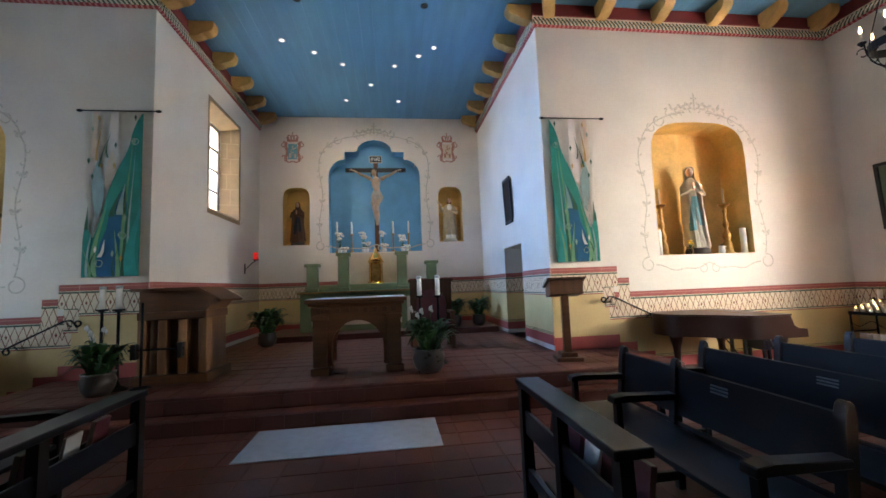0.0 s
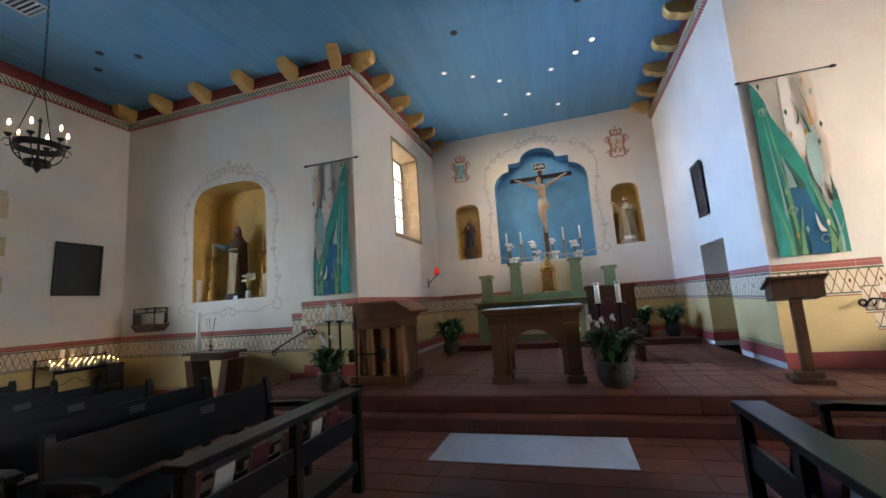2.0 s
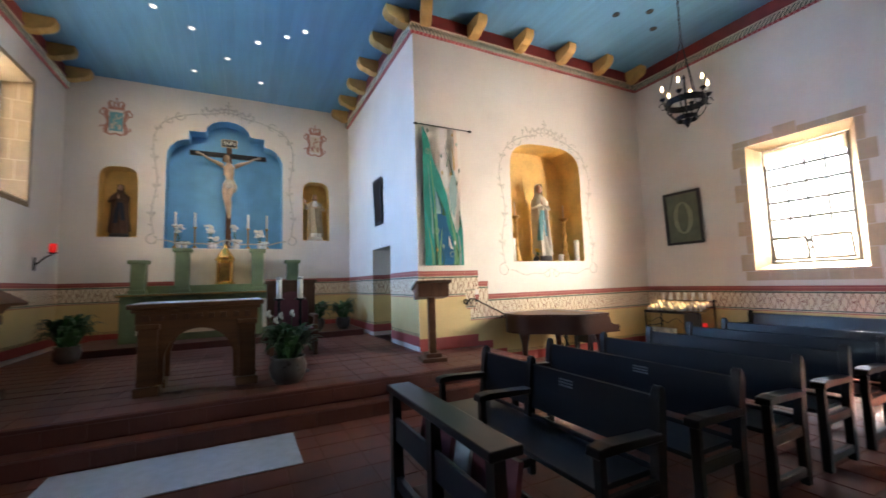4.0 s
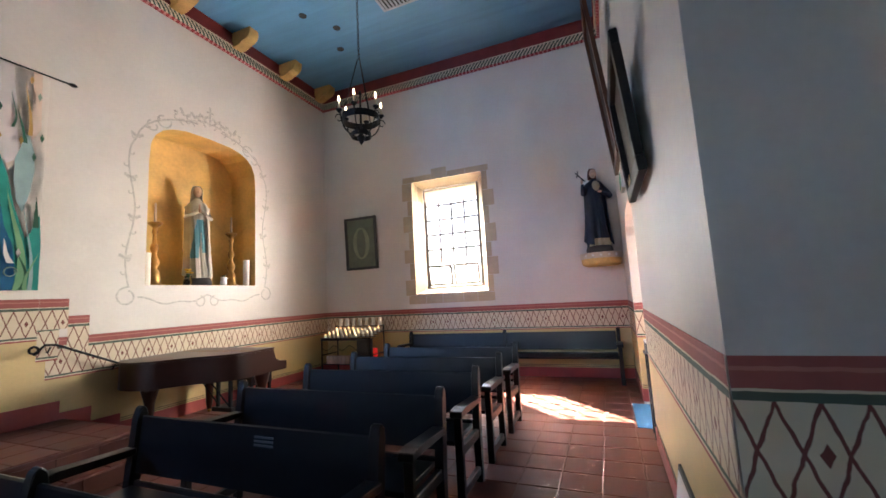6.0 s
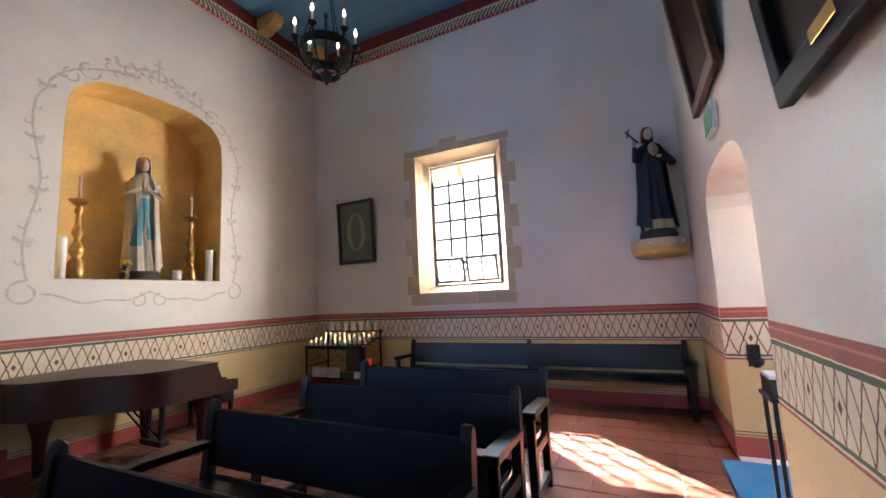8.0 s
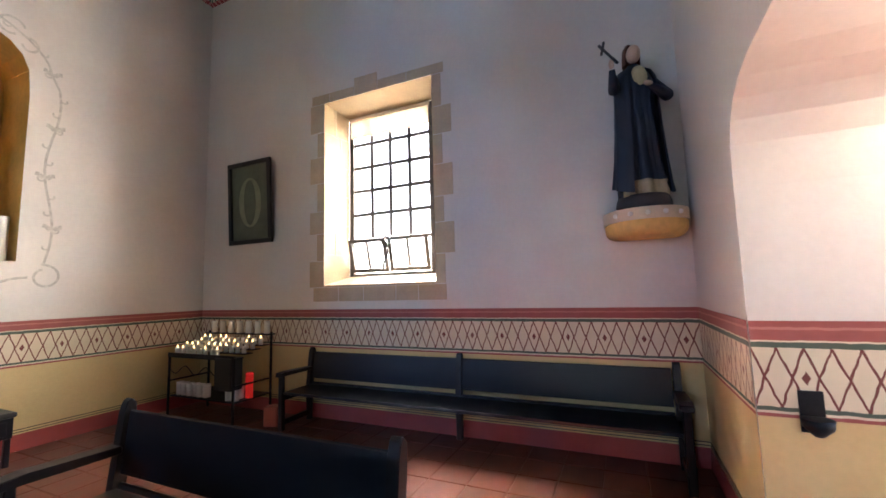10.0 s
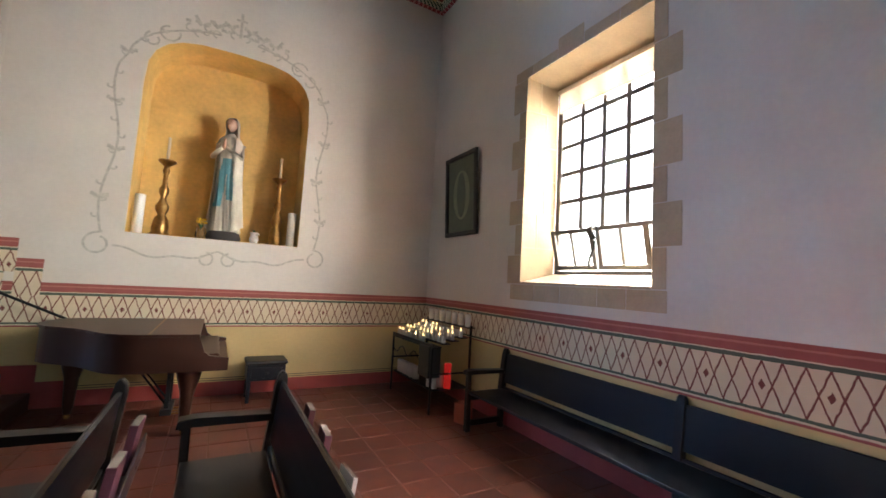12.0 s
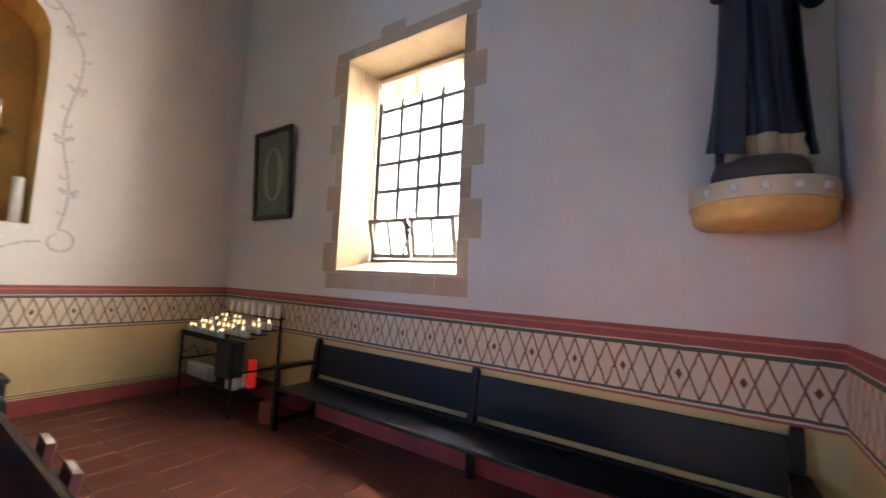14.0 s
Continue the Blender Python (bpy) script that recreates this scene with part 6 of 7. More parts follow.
# ---- ceiling lights and vents ----
def downlight(lit):
    ob = thing("ceiling_light", "small round recessed ceiling light, " + ("lit" if lit else "unlit"), "ceiling light", group="ceiling lights")
    bm = B()
    n = 20
    a = [[bm.verts.new((r * math.cos(2 * math.pi * i / n), r * math.sin(2 * math.pi * i / n), z)) for i in range(n)] for r, z in ((0.070, -0.002), (0.067, -0.012), (0.042, -0.012), (0.040, 0.0))]
    for p, q in zip(a, a[1:]):
        for i in range(n):
            bm.faces.new((p[i], p[(i + 1) % n], q[(i + 1) % n], q[i]))
    part("trim_ring", bm, CHROME if lit else BLACK, ob)
    part("lamp", lathe(B(), [(0.04, -0.006), (0.04, -0.003)], 16), DOWNLIT if lit else BLACK, ob)
    return ob


dl = downlight(True)
dl.matrix_basis = pose(1.54, 13.98, ZC - 0.013)
for x, y in ((2.11, 14.37), (2.66, 14.81), (3.84, 14.81), (4.37, 14.37), (3.25, 15.72), (2.54, 16.59), (3.96, 16.60), (4.68, 14.04)):
    copy_thing(dl, pose(x, y, ZC - 0.013))
du = downlight(False)
du.matrix_basis = pose(2.11, 12.76, ZC - 0.013)
for x, y in ((4.37, 12.76), (10.61, 10.72), (10.08, 11.06), (11.17, 11.05), (-4.28, 10.72), (-3.75, 11.06), (-4.84, 11.05)):
    copy_thing(du, pose(x, y, ZC - 0.013))


def vent(m):
    ob = thing("ceiling_vent", "blue-grey louvred ceiling vent", "ceiling vent", m, "ceiling vents")
    bm = B()
    for p in ((-0.26, 0.26, -0.36, -0.32), (-0.26, 0.26, 0.32, 0.36), (-0.26, -0.22, -0.32, 0.32), (0.22, 0.26, -0.32, 0.32)):
        bx(bm, *p, -0.02, 0, 0.004)
    part("frame", bm, GREYRUG, ob)
    part("backing", bx(B(), -0.22, 0.22, -0.32, 0.32, -0.004, -0.001), BLACK, ob)
    for i in range(9):
        s = part("slat", bx(B(), -0.22, 0.22, -0.028, 0.028, -0.002, 0.002), GREYRUG, ob)
        s.matrix_basis = pose(0, -0.28 + 0.07 * i, -0.015, 28, 0, 0)


vent(pose(-4.04, 9.34, ZC - 0.013))
vent(pose(2 * CX + 4.04, 9.34, ZC - 0.013))


# ---- chandeliers ----
def chandelier(m, label):
    ob = thing("chandelier", label, "chandelier", m, "chandeliers")
    k = 1.10
    drop = (ZC - m.translation.z) / k

    def ring(r, z0, z1, t=0.012, n=32):
        bm = B()
        c = [[bm.verts.new((q * math.cos(2 * math.pi * i / n), q * math.sin(2 * math.pi * i / n), z)) for i in range(n)] for q, z in ((r, z0), (r, z1), (r - t, z1), (r - t, z0))]
        for k in range(4):
            for i in range(n):
                bm.faces.new((c[k][i], c[k][(i + 1) % n], c[(k + 1) % 4][(i + 1) % n], c[(k + 1) % 4][i]))
        return bm
    part("ring", ring(0.30, 0.0, 0.085), IRON, ob)
    part("lower_ring", ring(0.16, -0.20, -0.14), IRON, ob)
    part("finial", lathe(B(), [(0.004, -0.30), (0.05, -0.24), (0.07, -0.19), (0.02, -0.15), (0.015, 0.36), (0.03, 0.38), (0.015, 0.42)], 12), IRON, ob)
    for i in range(6):
        a = 2 * math.pi * i / 6 + 0.3
        c, s = math.cos(a), math.sin(a)
        arm = part("arm", tube(B(), [((0.15 + 0.17 * t + 0.05 * math.sin(3 * t)) * c, (0.15 + 0.17 * t + 0.05 * math.sin(3 * t)) * s, -0.17 + 0.30 * t ** 1.5) for t in [j / 8 for j in range(9)]], 0.010), IRON, ob)
        cx, cy = 0.345 * c, 0.345 * s
        part("cup", lathe(B(), [(0.012, 0.09), (0.05, 0.125), (0.05, 0.135), (0.016, 0.14)], 12, cx, cy), IRON, arm)
        part("candle_sleeve", lathe(B(), [(0.013, 0.137), (0.013, 0.235)], 10, cx, cy), CREAM, arm)
        part("bulb", lathe(B(), [(0.010, 0.236), (0.020, 0.262), (0.012, 0.295), (0.002, 0.315)], 10, cx, cy), FLAME, arm, "lit candle bulb")
        part("scroll", tube(B(), [((0.33 + x) * c, (0.33 + x) * s, z + 0.02) for x, z in curl((0.02, 0.0), 0.055, 0.0, 5.4, 14)], 0.007, 6), IRON, arm)
    for i in range(3):
        a = 2 * math.pi * i / 3
        part("chain", tube(B(), [(0.29 * math.cos(a), 0.29 * math.sin(a), 0.08), (0.02 * math.cos(a), 0.02 * math.sin(a), 0.86)], 0.007, 6), IRON, ob)
    bm = B()
    z = 0.86
    j = 0
    while z < drop - 0.10:
        pts = [(0.016 * math.cos(t) * (j % 2), 0.016 * math.cos(t) * (1 - j % 2), z + 0.035 + 0.035 * math.sin(t)) for t in [2 * math.pi * i / 8 for i in range(9)]]
        tube(bm, pts, 0.005, 5)
        z += 0.056
        j += 1
    part("hanging_chain", bm, IRON, ob)
    part("ceiling_rose", lathe(B(), [(0.02, drop - 0.12), (0.03, drop - 0.06), (0.07, drop - 0.02), (0.07, drop - 0.013)], 14), IRON, ob)
    return stretch(ob, 0.86, 0.86, k)


chandelier(pose(9.34, 9.43, 4.04), "black wrought iron ring chandelier with lit candle bulbs")
chandelier(pose(-3.05, 9.30, 4.04), "black wrought iron ring chandelier with lit candle bulbs")


# ---- framed pictures ----
def picture(m, w, h, label, frame_m, print_m, border=0.06, deep=0.04, oval=False):
    """Hangs in the xz plane, facing -y, its foot at z = 0."""
    ob = thing("framed_picture", label, "picture", m)
    bm = B()
    for p in ((-w / 2, w / 2, 0, border), (-w / 2, w / 2, h - border, h), (-w / 2, -w / 2 + border, border, h - border), (w / 2 - border, w / 2, border, h - border)):
        bx(bm, p[0], p[1], -deep, 0, p[2], p[3], 0.008)
    part("frame", bm, frame_m, ob)
    part("print", bx(B(), -w / 2 + border, w / 2 - border, -0.012, -0.004, border, h - border), print_m, ob)
    if oval:
        bm = B()
        lathe(bm, [(0.19, 0), (0.19, 0.003)], 28)
        for v in bm.verts:
            v.co = Vector((v.co.x * (w - 2 * border) * 1.6, -0.013 - v.co.z, h / 2 + v.co.y * (h - 2 * border) * 1.75))
        part("mandorla", bm, mat("pale_green_mandorla", (0.24, 0.27, 0.17), 0.6, var=0.25, scale=8), ob, "pale oval glow")
        bm = B()
        lathe(bm, [(0.105, 0), (0.105, 0.002)], 20)
        for v in bm.verts:
            v.co = Vector((v.co.x * (w - 2 * border) * 1.55, -0.017 - v.co.z, h / 2 + v.co.y * (h - 2 * border) * 2.9))
        part("silhouette", bm, DIMGREEN, ob)
    return ob


picture(pose(XE - 0.012, 11.57, 2.28, 3, 0, -90), 0.84, 1.20, "dark-framed grey-green print of a standing figure", BLACK, DIMGREEN, 0.06, 0.045, True)
# shadow over this picture is put into its colour: the print is black
picture(pose(XW + 0.012, 11.645, 2.27, 3, 0, 90), 0.87, 1.10, "dark-framed picture, its print coloured black for shadow", BLACK, BLACK, 0.05)
picture(pose(7.95, YS + 0.03, 2.27, 5, 0, 180), 1.04, 0.95, "dark oil painting in a black frame leaning from the wall", FRAMEBLACK, PRINTDARK, 0.10, 0.055)
plate = thing("picture_plate", "small brass plate on the painting's frame", "plate", pose(7.95, YS + 0.100, 2.31, 5, 0, 180))
part("plaque", bx(B(), -0.09, 0.09, -0.004, 0.0, 0, 0.05, 0.002), GOLD, plate)
picture(pose(10.06, YS + 0.03, 3.07, 6, 0, 180), 1.06, 2.1, "tall painting in a brown wooden frame high on the wall", BROWNWOOD, PRINTDARK, 0.10, 0.05)
picture(pose(XR - 0.012, 14.76, 2.94, 2, 0, -90), 0.56, 1.06, "small dark icon in a black frame on the chancel wall", BLACK, PRINTDARK, 0.07, 0.03)

# ---- piano ----
piano = thing("piano", "brown mahogany grand piano with its lid closed", "piano", pose(8.00, 11.12, 0))


def piano_outline(g=0.0):
    bend = [(0.98, 0.0), (0.84, 0.03), (0.72, 0.10), (0.62, 0.22), (0.53, 0.36), (0.43, 0.48), (0.30, 0.58), (0.17, 0.67), (0.08, 0.80), (0.04, 0.96), (0.05, 1.14), (0.10, 1.28), (0.20, 1.37), (0.34, 1.40)]
    pts = [(1.40 + g, -g)] + [(x - g * 0.7, y + (g if y > 1.3 else -g * 0.7)) for x, y in bend] + [(1.40 + g, 1.40 + g)]
    return pts


bm = slab(B(), piano_outline(), "z", 0.62, 0.94)
for f in bm.faces:
    f.smooth = len(f.verts) == 4
bmesh.ops.split_edges(bm, edges=[e for e in bm.edges if abs(e.verts[0].co.z - e.verts[1].co.z) < 1e-6 or (e.verts[0].co.x > 1.3)])
part("case", bm, PIANOWOOD, piano)
bm = slab(B(), piano_outline(0.02), "z", 0.943, 0.968)
part("lid", bm, PIANOWOOD, piano)
part("lid_hinge", bx(B(), 1.02, 1.035, 0.0, 1.40, 0.966, 0.972), BRASS, piano)
bm = B()
slab(bm, [(1.40, 0.62), (1.68, 0.62), (1.68, 0.74), (1.52, 0.76), (1.47, 0.80), (1.45, 0.86), (1.42, 0.94), (1.40, 0.94)], "y", 0.0, 0.06)
part("cheek", bm, PIANOWOOD, piano)
bm = B()
slab(bm, [(1.40, 0.62), (1.68, 0.62), (1.68, 0.74), (1.52, 0.76), (1.47, 0.80), (1.45, 0.86), (1.42, 0.94), (1.40, 0.94)], "y", 1.34, 1.40)
part("cheek", bm, PIANOWOOD, piano)
part("key_bed", bx(B(), 1.40, 1.68, 0.06, 1.34, 0.62, 0.70, 0.004), PIANOWOOD, piano)
part("fallboard", bx(B(), 1.41, 1.60, 0.06, 1.34, 0.705, 0.77, 0.02), PIANOWOOD, piano)
for x, y in ((0.32, 1.0), (1.36, 0.16), (1.36, 1.24)):
    bm = lathe(B(), [(0.035, 0.05), (0.035, 0.08), (0.045, 0.12), (0.06, 0.40), (0.10, 0.55), (0.115, 0.62)], 8, x, y)
    lg = part("leg", bm, PIANOWOOD, piano)
    part("caster", ball(B(), (x, y, 0.028), 0.028), BRASS, lg)
bm = B()
bx(bm, 1.16, 1.20, 0.55, 0.60, 0.14, 0.62, 0.005)
bx(bm, 1.16, 1.20, 0.80, 0.85, 0.14, 0.62, 0.005)
bx(bm, 1.13, 1.23, 0.50, 0.90, 0.09, 0.15, 0.008)
part("pedal_lyre", bm, BLACK, piano)
for y in (0.60, 0.70, 0.80):
    part("pedal", bx(B(), 1.20, 1.34, y - 0.014, y + 0.014, 0.075, 0.09, 0.004), BRASS, piano)
part("brace", tube(B(), [(1.18, 0.60, 0.16), (0.85, 0.62, 0.62)], 0.010), IRON, piano)
part("brace", tube(B(), [(1.18, 0.80, 0.16), (0.85, 0.78, 0.62)], 0.010), IRON, piano)

stool = thing("piano_stool", "dark square piano stool with a drawer", "stool", pose(10.15, 12.28, 0))
part("cushion", bx(B(), -0.24, 0.24, -0.19, 0.19, 0.45, 0.50, 0.018), BLACK, stool)
part("box", bx(B(), -0.22, 0.22, -0.17, 0.17, 0.26, 0.45, 0.008), DARKWOOD, stool)
part("drawer", bx(B(), -0.17, 0.17, -0.182, -0.17, 0.29, 0.42, 0.005), DARKWOOD, stool)
part("knob", ball(B(), (0, -0.195, 0.355), 0.018), BLACK, stool)
for x in (-0.19, 0.19):
    for y in (-0.14, 0.14):
        part("leg", bx(B(), x - 0.022, x + 0.022, y - 0.022, y + 0.022, 0, 0.26, 0.004), DARKWOOD, stool)


# ---- votive candle racks ----
def votive_rack(m, flip, label):
    """Faces -x, runs along y; stepped trays and a back shelf. flip mirrors it to face +x."""
    ob = thing("candle_rack", label, "candle rack", m, "candle racks")
    W = 1.20
    for y in (0.0, W):
        for x in (0.0, 0.55):
            part("leg", bx(B(), x - 0.012, x + 0.012, y - 0.012, y + 0.012, 0, 0.80 if x == 0 else 1.06, 0.002), IRON, ob)
        part("side_rail", bx(B(), 0.0, 0.55, y - 0.008, y + 0.008, 0.46, 0.48), IRON, ob)
    for k in range(4):
        part("tray", bx(B(), 0.0 + 0.125 * k, 0.12 + 0.125 * k, -0.02, W + 0.02, 0.79 + 0.035 * k, 0.80 + 0.035 * k), IRON, ob)
    part("front_lip", bx(B(), -0.012, -0.004, -0.02, W + 0.02, 0.77, 0.83), IRON, ob)
    part("top_shelf", bx(B(), 0.50, 0.60, -0.02, W + 0.02, 1.02, 1.035), IRON, ob)
    part("lower_shelf", bx(B(), 0.02, 0.55, 0.0, W, 0.27, 0.285), IRON, ob)
    part("money_box", bx(B(), -0.03, 0.14, 0.02, 0.30, 0.42, 0.80, 0.006), BLACK, ob)
    bm = B()
    tube(bm, [(0.0, y, 0.62 + 0.05 * math.sin(y * 16)) for y in [0.32 + 0.86 * i / 40 for i in range(41)]], 0.006, 5)
    part("scroll", bm, IRON, ob)
    return ob


def votive(label, r, h, material, lit):
    ob = thing("votive_candle", label, "candle", group="votive candles")
    part("wax", lathe(B(), [(r, 0), (r * 1.03, h * 0.9), (r, h), (r * 0.8, h - 0.006)], 12), material, ob)
    part("flame" if lit else "wick", lathe(B(), [(0.003, h - 0.004), (0.010 if lit else 0.002, h + 0.012), (0.002, h + 0.036 if lit else h + 0.014)], 8), SMALLFLAME if lit else BLACK, ob)
    return ob


rackE = votive_rack(pose(11.86, 11.02, 0), False, "black iron votive rack full of white candles")
rackW = votive_rack(pose(2 * CX - 11.86, 12.22, 0, 0, 0, 180), True, "black iron votive rack with a few lit candles")
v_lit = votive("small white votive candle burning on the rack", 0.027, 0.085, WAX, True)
v_lit.matrix_basis = pose(11.92, 11.40, 0.801)
v_off = votive("small white votive candle, unlit on the rack", 0.027, 0.085, WAX, False)
v_off.matrix_basis = pose(11.92, 11.48, 0.801)
v_tall = votive("tall white votive candle on the top shelf", 0.036, 0.16, WAX, False)
v_tall.matrix_basis = pose(12.41, 11.10, 1.036)
rv = random.Random(8)
for k in range(4):
    for j in range(11):
        if k == 0 and j < 3:
            continue
        if k == 0 and j in (3, 4):
            continue
        copy_thing(v_lit if rv.random() < 0.55 else v_off, pose(11.92 + 0.125 * k, 11.08 + 0.108 * j, 0.801 + 0.035 * k))
for j in range(1, 7):
    copy_thing(v_tall, pose(12.41, 11.10 + 0.17 * j, 1.036))
for k in range(4):
    for j in range(11):
        if rv.random() < 0.6:
            copy_thing(v_lit if rv.random() < 0.8 else v_off, pose(2 * CX - 11.92 - 0.125 * k, 11.08 + 0.108 * j, 0.801 + 0.035 * k))
for j in (2, 3, 5, 6):
    copy_thing(v_tall, pose(2 * CX - 12.41, 11.10 + 0.17 * j, 1.036))
spare = votive("white spare candle standing on the lower shelf", 0.045, 0.16, WAX, False)
spare.matrix_basis = pose(11.95, 11.10, 0.286)
for x, y in ((11.95, 11.20), (11.96, 11.62), (11.95, 11.72), (11.96, 11.82), (11.95, 11.92), (11.95, 12.02), (11.95, 12.12), (12.06, 11.15)):
    copy_thing(spare, pose(x, y, 0.286))
redc = votive("tall red glass candle on the rack's lower shelf", 0.045, 0.30, REDGLASS, False)
redc.matrix_basis = pose(12.12, 11.06, 0.286)

carton = thing("carton", "small orange-red box on the floor by the bench", "box", pose(12.12, 10.66, 0, 0, 0, 20))
part("body", bx(B(), -0.07, 0.07, -0.08, 0.08, 0, 0.22, 0.004), BOXRED, carton)
part("flap", bx(B(), -0.07, 0.07, -0.081, 0.02, 0.221, 0.226), BOXRED, carton)


# ---- handrails by the side steps ----
def handrail(sx, label):
    def X(x):
        return x if sx > 0 else 2 * CX - x
    ob = thing("handrail", label, "handrail", group="handrails")
    y = YN - 0.09
    pts = curl((7.30, 1.22), 0.05, -math.pi / 2, math.pi * 1.5, 10)[::-1] + [(7.40, 1.27), (7.50, 1.26), (8.20, 0.92)] + curl((8.22, 0.86), 0.05, math.pi / 2, -math.pi * 1.4, 10)
    part("rail", tube(B(), [(X(a), y, b) for a, b in pts], 0.014), IRON, ob)
    for a, b in ((7.45, 1.24), (8.12, 0.93)):
        part("wall_bracket", tube(B(), [(X(a), y, b), (X(a), y + 0.05, b - 0.06), (X(a), YN, b - 0.06)], 0.009), IRON, ob)
    return ob


handrail(1, "black wrought iron handrail with curled ends")
handrail(-1, "black wrought iron handrail with curled ends")

# ---- sanctuary lamp ----
lamp = thing("sanctuary_lamp", "red glass sanctuary lamp on a black wall bracket", "lamp", pose(XL, 16.63, 2.30))
part("bracket", tube(B(), [(0.0, 0, -0.12), (0.05, 0, -0.10), (0.16, 0, 0.02), (0.26, 0, 0.08), (0.27, 0, 0.10)], 0.012), IRON, lamp)
part("plate", bx(B(), 0.0, 0.012, -0.04, 0.04, -0.24, 0.02, 0.003), IRON, lamp)
part("holder", lathe(B(), [(0.03, 0.09), (0.075, 0.11), (0.075, 0.12)], 14, 0.27, 0), IRON, lamp)
part("red_glass", lathe(B(), [(0.055, 0.12), (0.065, 0.20), (0.06, 0.30), (0.05, 0.30)], 16, 0.27, 0), REDGLASS, lamp, "glowing red glass")

# ---- table with tall candle, wall case ----
tb = thing("side_table", "brown wooden side table with slanted legs", "table", pose(-2.86, 12.05, 0))
part("tabletop", bx(B(), -0.50, 0.50, -0.28, 0.28, 0.94, 0.99, 0.008), BROWNWOOD, tb)
part("apron", bx(B(), -0.36, 0.36, -0.22, 0.22, 0.84, 0.94, 0.005), BROWNWOOD, tb)
for x in (-0.30, 0.30):
    part("leg", slab(B(), [(x - 0.09, 0), (x + 0.09, 0), (x + 0.14 * (1 if x > 0 else -1) + 0.08, 0.84), (x + 0.14 * (1 if x > 0 else -1) - 0.08, 0.84)], "y", -0.20, 0.20), BROWNWOOD, tb)
pas = thing("glass_candle", "tall glass candle holder with a white candle", "candle", pose(-3.24, 12.02, 0.99))
part("glass", lathe(B(), [(0.05, 0), (0.05, 0.30), (0.045, 0.30)], 16), JARGLASS, pas)
part("candle", lathe(B(), [(0.035, 0.01), (0.035, 0.75), (0.01, 0.76)], 14), WAX, pas)
twig = thing("dried_twigs", "thin dried twigs in a small glass", "plant", pose(-3.02, 12.10, 0.99))
part("glass", lathe(B(), [(0.03, 0), (0.035, 0.12), (0.03, 0.12)], 12), JARGLASS, twig)
for i in range(5):
    a = i * 1.3
    part("twig", tube(B(), [(0, 0, 0.01), (0.03 * math.cos(a), 0.03 * math.sin(a), 0.3), (0.10 * math.cos(a), 0.08 * math.sin(a), 0.62)], 0.003, 5), BROWNWOOD, twig)
case = thing("reliquary_case", "small glass case with an iron frame on a wall shelf", "glass case", pose(-5.05, YN, 1.42))
part("shelf", slab(B(), [(-0.34, 0.16), (0.34, 0.16), (0.34, 0.12), (0.20, 0.0), (-0.20, 0.0), (-0.34, 0.12)], "y", -0.34, -0.006), BROWNWOOD, case)
for x in (-0.30, 0.30):
    for y in (-0.31, -0.04):
        part("post", bx(B(), x - 0.012, x + 0.012, y - 0.012, y + 0.012, 0.16, 0.50, 0.002), IRON, case)
for z in (0.40, 0.49):
    bm = B()
    bx(bm, -0.31, 0.31, -0.32, -0.305, z, z + 0.018)
    bx(bm, -0.31, 0.31, -0.045, -0.03, z, z + 0.018)
    bx(bm, -0.31, -0.295, -0.305, -0.045, z, z + 0.018)
    bx(bm, 0.295, 0.31, -0.305, -0.045, z, z + 0.018)
    part("rail", bm, IRON, case)
part("glass", bx(B(), -0.285, 0.285, -0.30, -0.05, 0.165, 0.39, 0.002), JARGLASS, case)

# ---- by the south door ----
ex = thing("exit_sign", "green and white exit sign on the wall above the door", "sign", pose(10.16, YS + 0.004, 2.76))
part("housing", bx(B(), -0.17, 0.17, 0.0, 0.04, 0, 0.22, 0.005), PAPER, ex)
part("face", bx(B(), -0.15, 0.15, 0.04, 0.045, 0.02, 0.20, 0.002), EXITGREEN, ex)
sw = thing("holy_water_font", "small dark metal font on the door jamb", "font", pose(11.052, YS - 0.22, 0.80))
part("bowl", lathe(B(), [(0.02, 0), (0.06, 0.04), (0.065, 0.08), (0.05, 0.08)], 14, -0.06, 0), IRON, sw)
part("plate", bx(B(), -0.012, -0.0, -0.05, 0.05, 0.0, 0.20, 0.003), IRON, sw)
st = thing("leaflet_stand", "tall dark stand with leaflets and a tray by the door", "stand", pose(9.66, YS - 0.05, 0))
for x in (-0.11, 0.11):
    for y in (-0.05, 0.05):
        part("leg", bx(B(), x - 0.012, x + 0.012, y - 0.012, y + 0.012, 0, 0.84, 0.003), DARKWOOD, st)
part("top", bx(B(), -0.14, 0.14, -0.075, 0.075, 0.84, 0.865, 0.005), DARKWOOD, st)
part("rail", bx(B(), -0.11, 0.11, -0.012, 0.012, 0.22, 0.25), DARKWOOD, st)
part("holder", bx(B(), -0.11, 0.11, -0.06, 0.06, 0.865, 0.97, 0.006), BLACK, st, "black leaflet holder")
lf = thing("leaflets", "stack of white and blue leaflets on the stand", "leaflets", pose(9.66, YS - 0.05, 0.971))
part("top_leaflet", bx(B(), -0.10, 0.10, -0.055, 0.06, 0, 0.02, 0.002), PAPER, lf)
dm = thing("door_mat", "blue mat lying at the doorway", "mat", pose(10.40, 6.01, 0))
part("mat", bx(B(), -0.50, 0.50, -0.20, 0.30, 0.0, 0.008, 0.003), BLUEMAT, dm)
pl = thing("notice_board", "white notice in a dark frame leaning on the wall", "notice", pose(7.55, YS + 0.09, 0.0, -9, 0, 180))
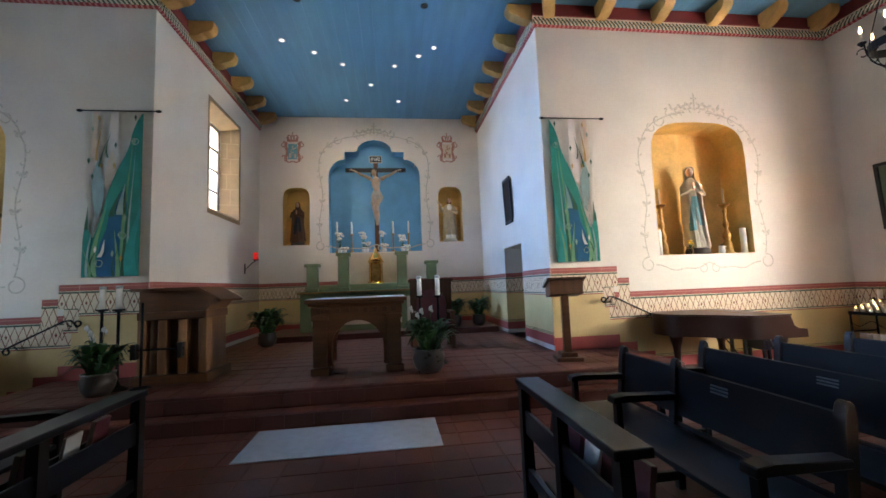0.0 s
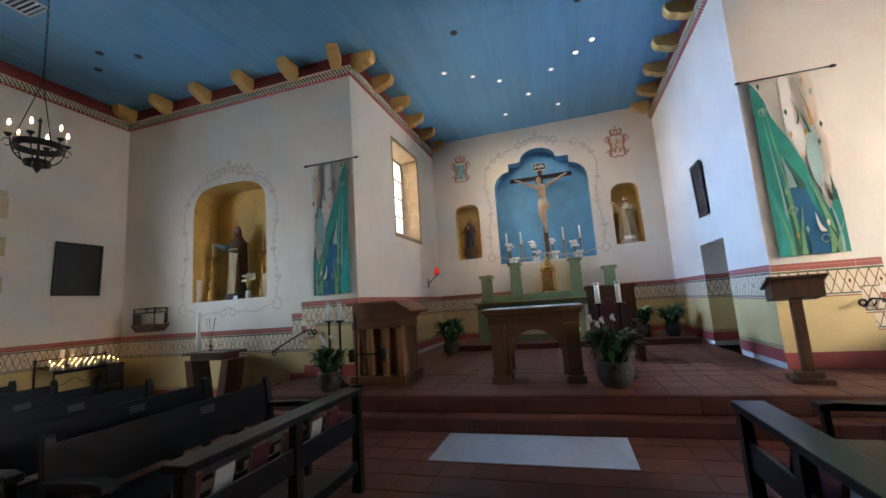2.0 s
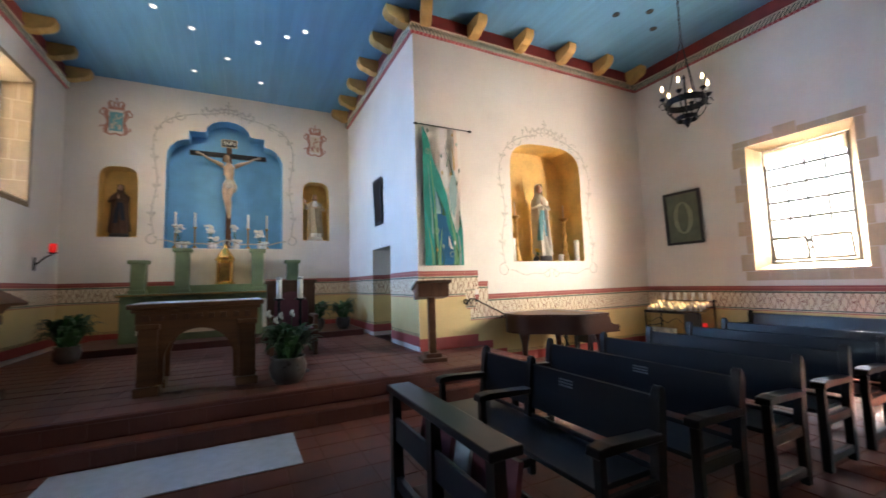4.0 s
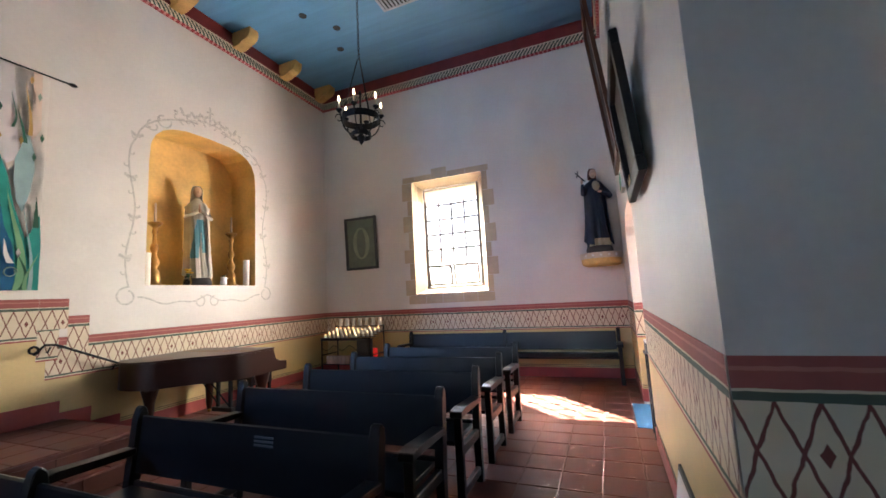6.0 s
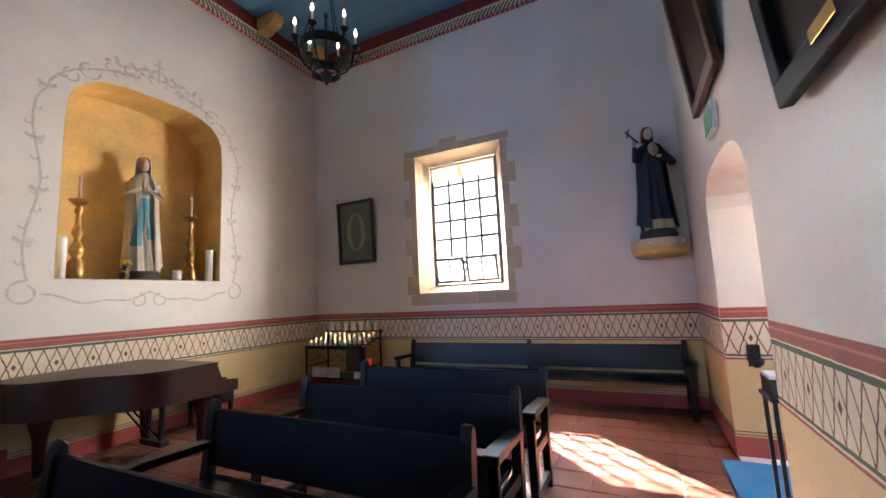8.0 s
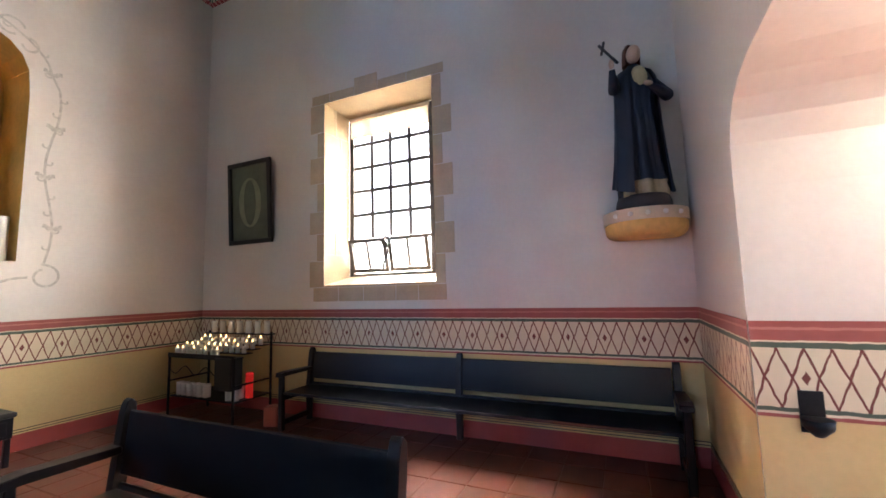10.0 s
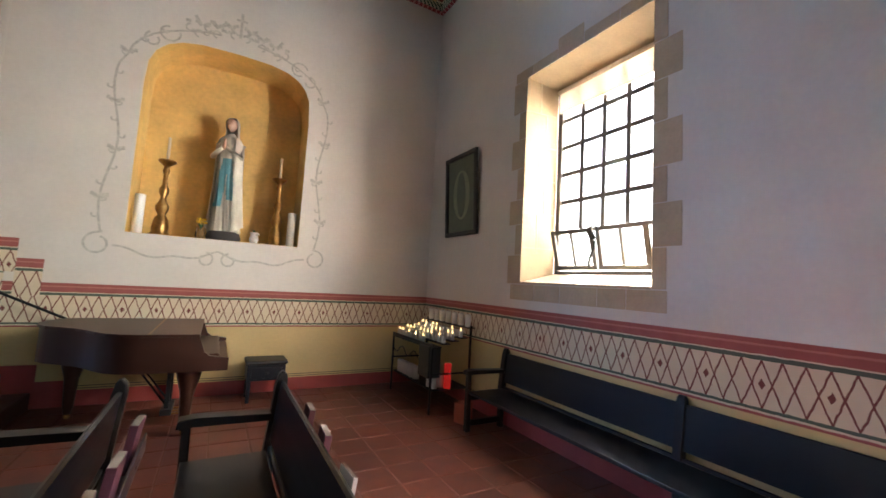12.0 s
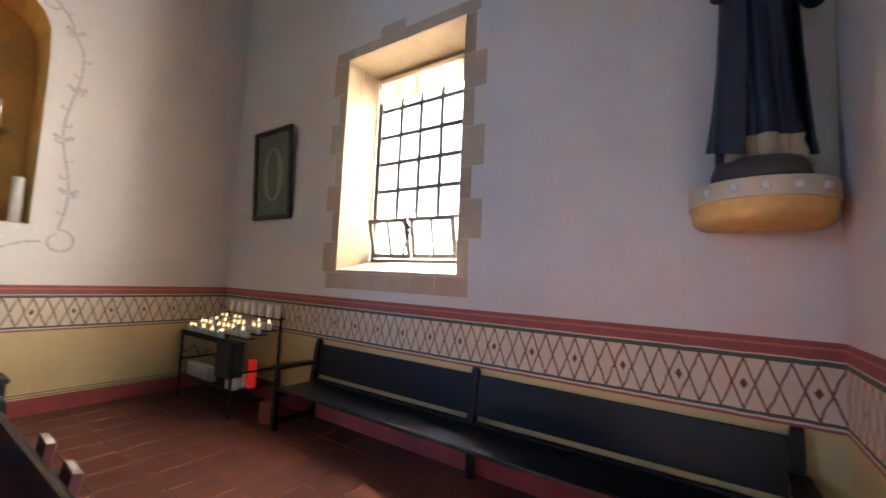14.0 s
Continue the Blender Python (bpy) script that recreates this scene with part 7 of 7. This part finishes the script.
part("frame", bx(B(), -0.24, 0.24, 0.0, 0.02, 0, 0.46, 0.004), BLACK, pl)
part("sheet", bx(B(), -0.21, 0.21, -0.004, 0.001, 0.03, 0.43), PAPER, pl)

# ---- floor tiles ----
TILE = 0.33


def tile_mesh(name, w, d, material):
    bm = B()
    bx(bm, -w / 2, w / 2, -d / 2, d / 2, -0.012, 0.0)
    top = [e for e in bm.edges if all(v.co.z > -0.001 for v in e.verts)]
    bmesh.ops.bevel(bm, geom=top, offset=0.005, segments=1, affect="EDGES")
    return finish(bm, name, material)


floor_ob = bpy.data.objects["floor"]
tile_me = tile_mesh("tile", TILE - 0.007, TILE - 0.007, TERRACOTTA)
tr = random.Random(21)
far = []
count = 0
nx, ny = int((XE - XW) / TILE), int((YN - YEND) / TILE)
for i in range(nx + 1):
    for j in range(ny + 1):
        x, y = XE - TILE * (i + 0.5), YN - TILE * (j + 0.5)
        if x - TILE / 2 < XW - 0.05 or y < YEND:
            continue
        if y < YS - 0.1 and not (NVW - 0.2 < x < NVE + 0.2):
            continue
        if -1.5 < x < 7.8 and y > 10.85:
            continue
        if x > 8.0 and y < 10.3 and count < 290:
            ob = new("tile", tile_me)
            ob.parent = floor_ob
            ob.location = (x, y, tr.uniform(-0.0008, 0.0008))
            ob.rotation_euler = (tr.uniform(-0.002, 0.002), tr.uniform(-0.002, 0.002), 0)
            count += 1
        else:
            far.append((x, y))
verts, faces = [], []
h, e = (TILE - 0.007) / 2, 0.006
for x, y in far:
    z = tr.uniform(-0.001, 0.001)
    k = len(verts)
    verts += [(x + sx * h, y + sy * h, -0.011) for sx, sy in ((-1, -1), (1, -1), (1, 1), (-1, 1))]
    verts += [(x + sx * (h - e), y + sy * (h - e), z) for sx, sy in ((-1, -1), (1, -1), (1, 1), (-1, 1))]
    faces += [(k + 4, k + 5, k + 6, k + 7)] + [(k + a, k + (a + 1) % 4, k + 4 + (a + 1) % 4, k + 4 + a) for a in range(4)]
me = bpy.data.meshes.new("tiles")
me.from_pydata(verts, [], faces)
me.materials.append(TERRACOTTA)
tl = new("tiles", me)
tl.parent = floor_ob
tagged(tl, kind="stuff")

# platform paving and riser tiles
steps_ob = bpy.data.objects["steps"]
verts, faces = [], []


def paving(x0, x1, y0, y1, z):
    n, m = max(1, round((x1 - x0) / TILE)), max(1, round((y1 - y0) / TILE))
    w, d = (x1 - x0) / n, (y1 - y0) / m
    for i in range(n):
        for j in range(m):
            k = len(verts)
            a0, a1, b0_, b1_ = x0 + i * w + 0.006, x0 + (i + 1) * w - 0.006, y0 + j * d + 0.006, y0 + (j + 1) * d - 0.006
            for zz, s in ((z + 0.001, 0.0), (z + 0.007, 0.005)):
                verts.extend([(a0 + s, b0_ + s, zz), (a1 - s, b0_ + s, zz), (a1 - s, b1_ - s, zz), (a0 + s, b1_ - s, zz)])
            faces.extend([(k + 4, k + 5, k + 6, k + 7)] + [(k + a, k + (a + 1) % 4, k + 4 + (a + 1) % 4, k + 4 + a) for a in range(4)])


paving(XL + 0.02, XR - 0.02, YN, 15.7, PLAT)
me = bpy.data.meshes.new("tiles")
me.from_pydata(verts, [], faces)
me.materials.append(TERRACOTTA)
tl = new("tiles", me)
tl.parent = steps_ob
tagged(tl, kind="stuff")
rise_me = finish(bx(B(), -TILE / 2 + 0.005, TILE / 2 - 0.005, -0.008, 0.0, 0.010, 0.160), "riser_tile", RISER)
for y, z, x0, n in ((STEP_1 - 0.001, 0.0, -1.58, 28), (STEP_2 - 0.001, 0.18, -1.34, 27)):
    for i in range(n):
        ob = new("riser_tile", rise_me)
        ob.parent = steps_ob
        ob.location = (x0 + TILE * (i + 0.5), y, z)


def laid(x0, x1, y0, y1, z):
    n, m = max(1, round((x1 - x0) / TILE)), max(1, round((y1 - y0) / TILE))
    w, d = (x1 - x0) / n, (y1 - y0) / m
    me = tile_mesh("tile", w - 0.007, d - 0.007, TERRACOTTA)
    for i in range(n):
        for j in range(m):
            ob = new("tile", me)
            ob.parent = steps_ob
            ob.location = (x0 + (i + 0.5) * w, y0 + (j + 0.5) * d, z + 0.007)


laid(-1.34, 7.64, STEP_2 + 0.02, YN - 0.02, PLAT)
laid(-1.58, 7.88, STEP_1 + 0.02, STEP_2 - 0.005, 0.17)
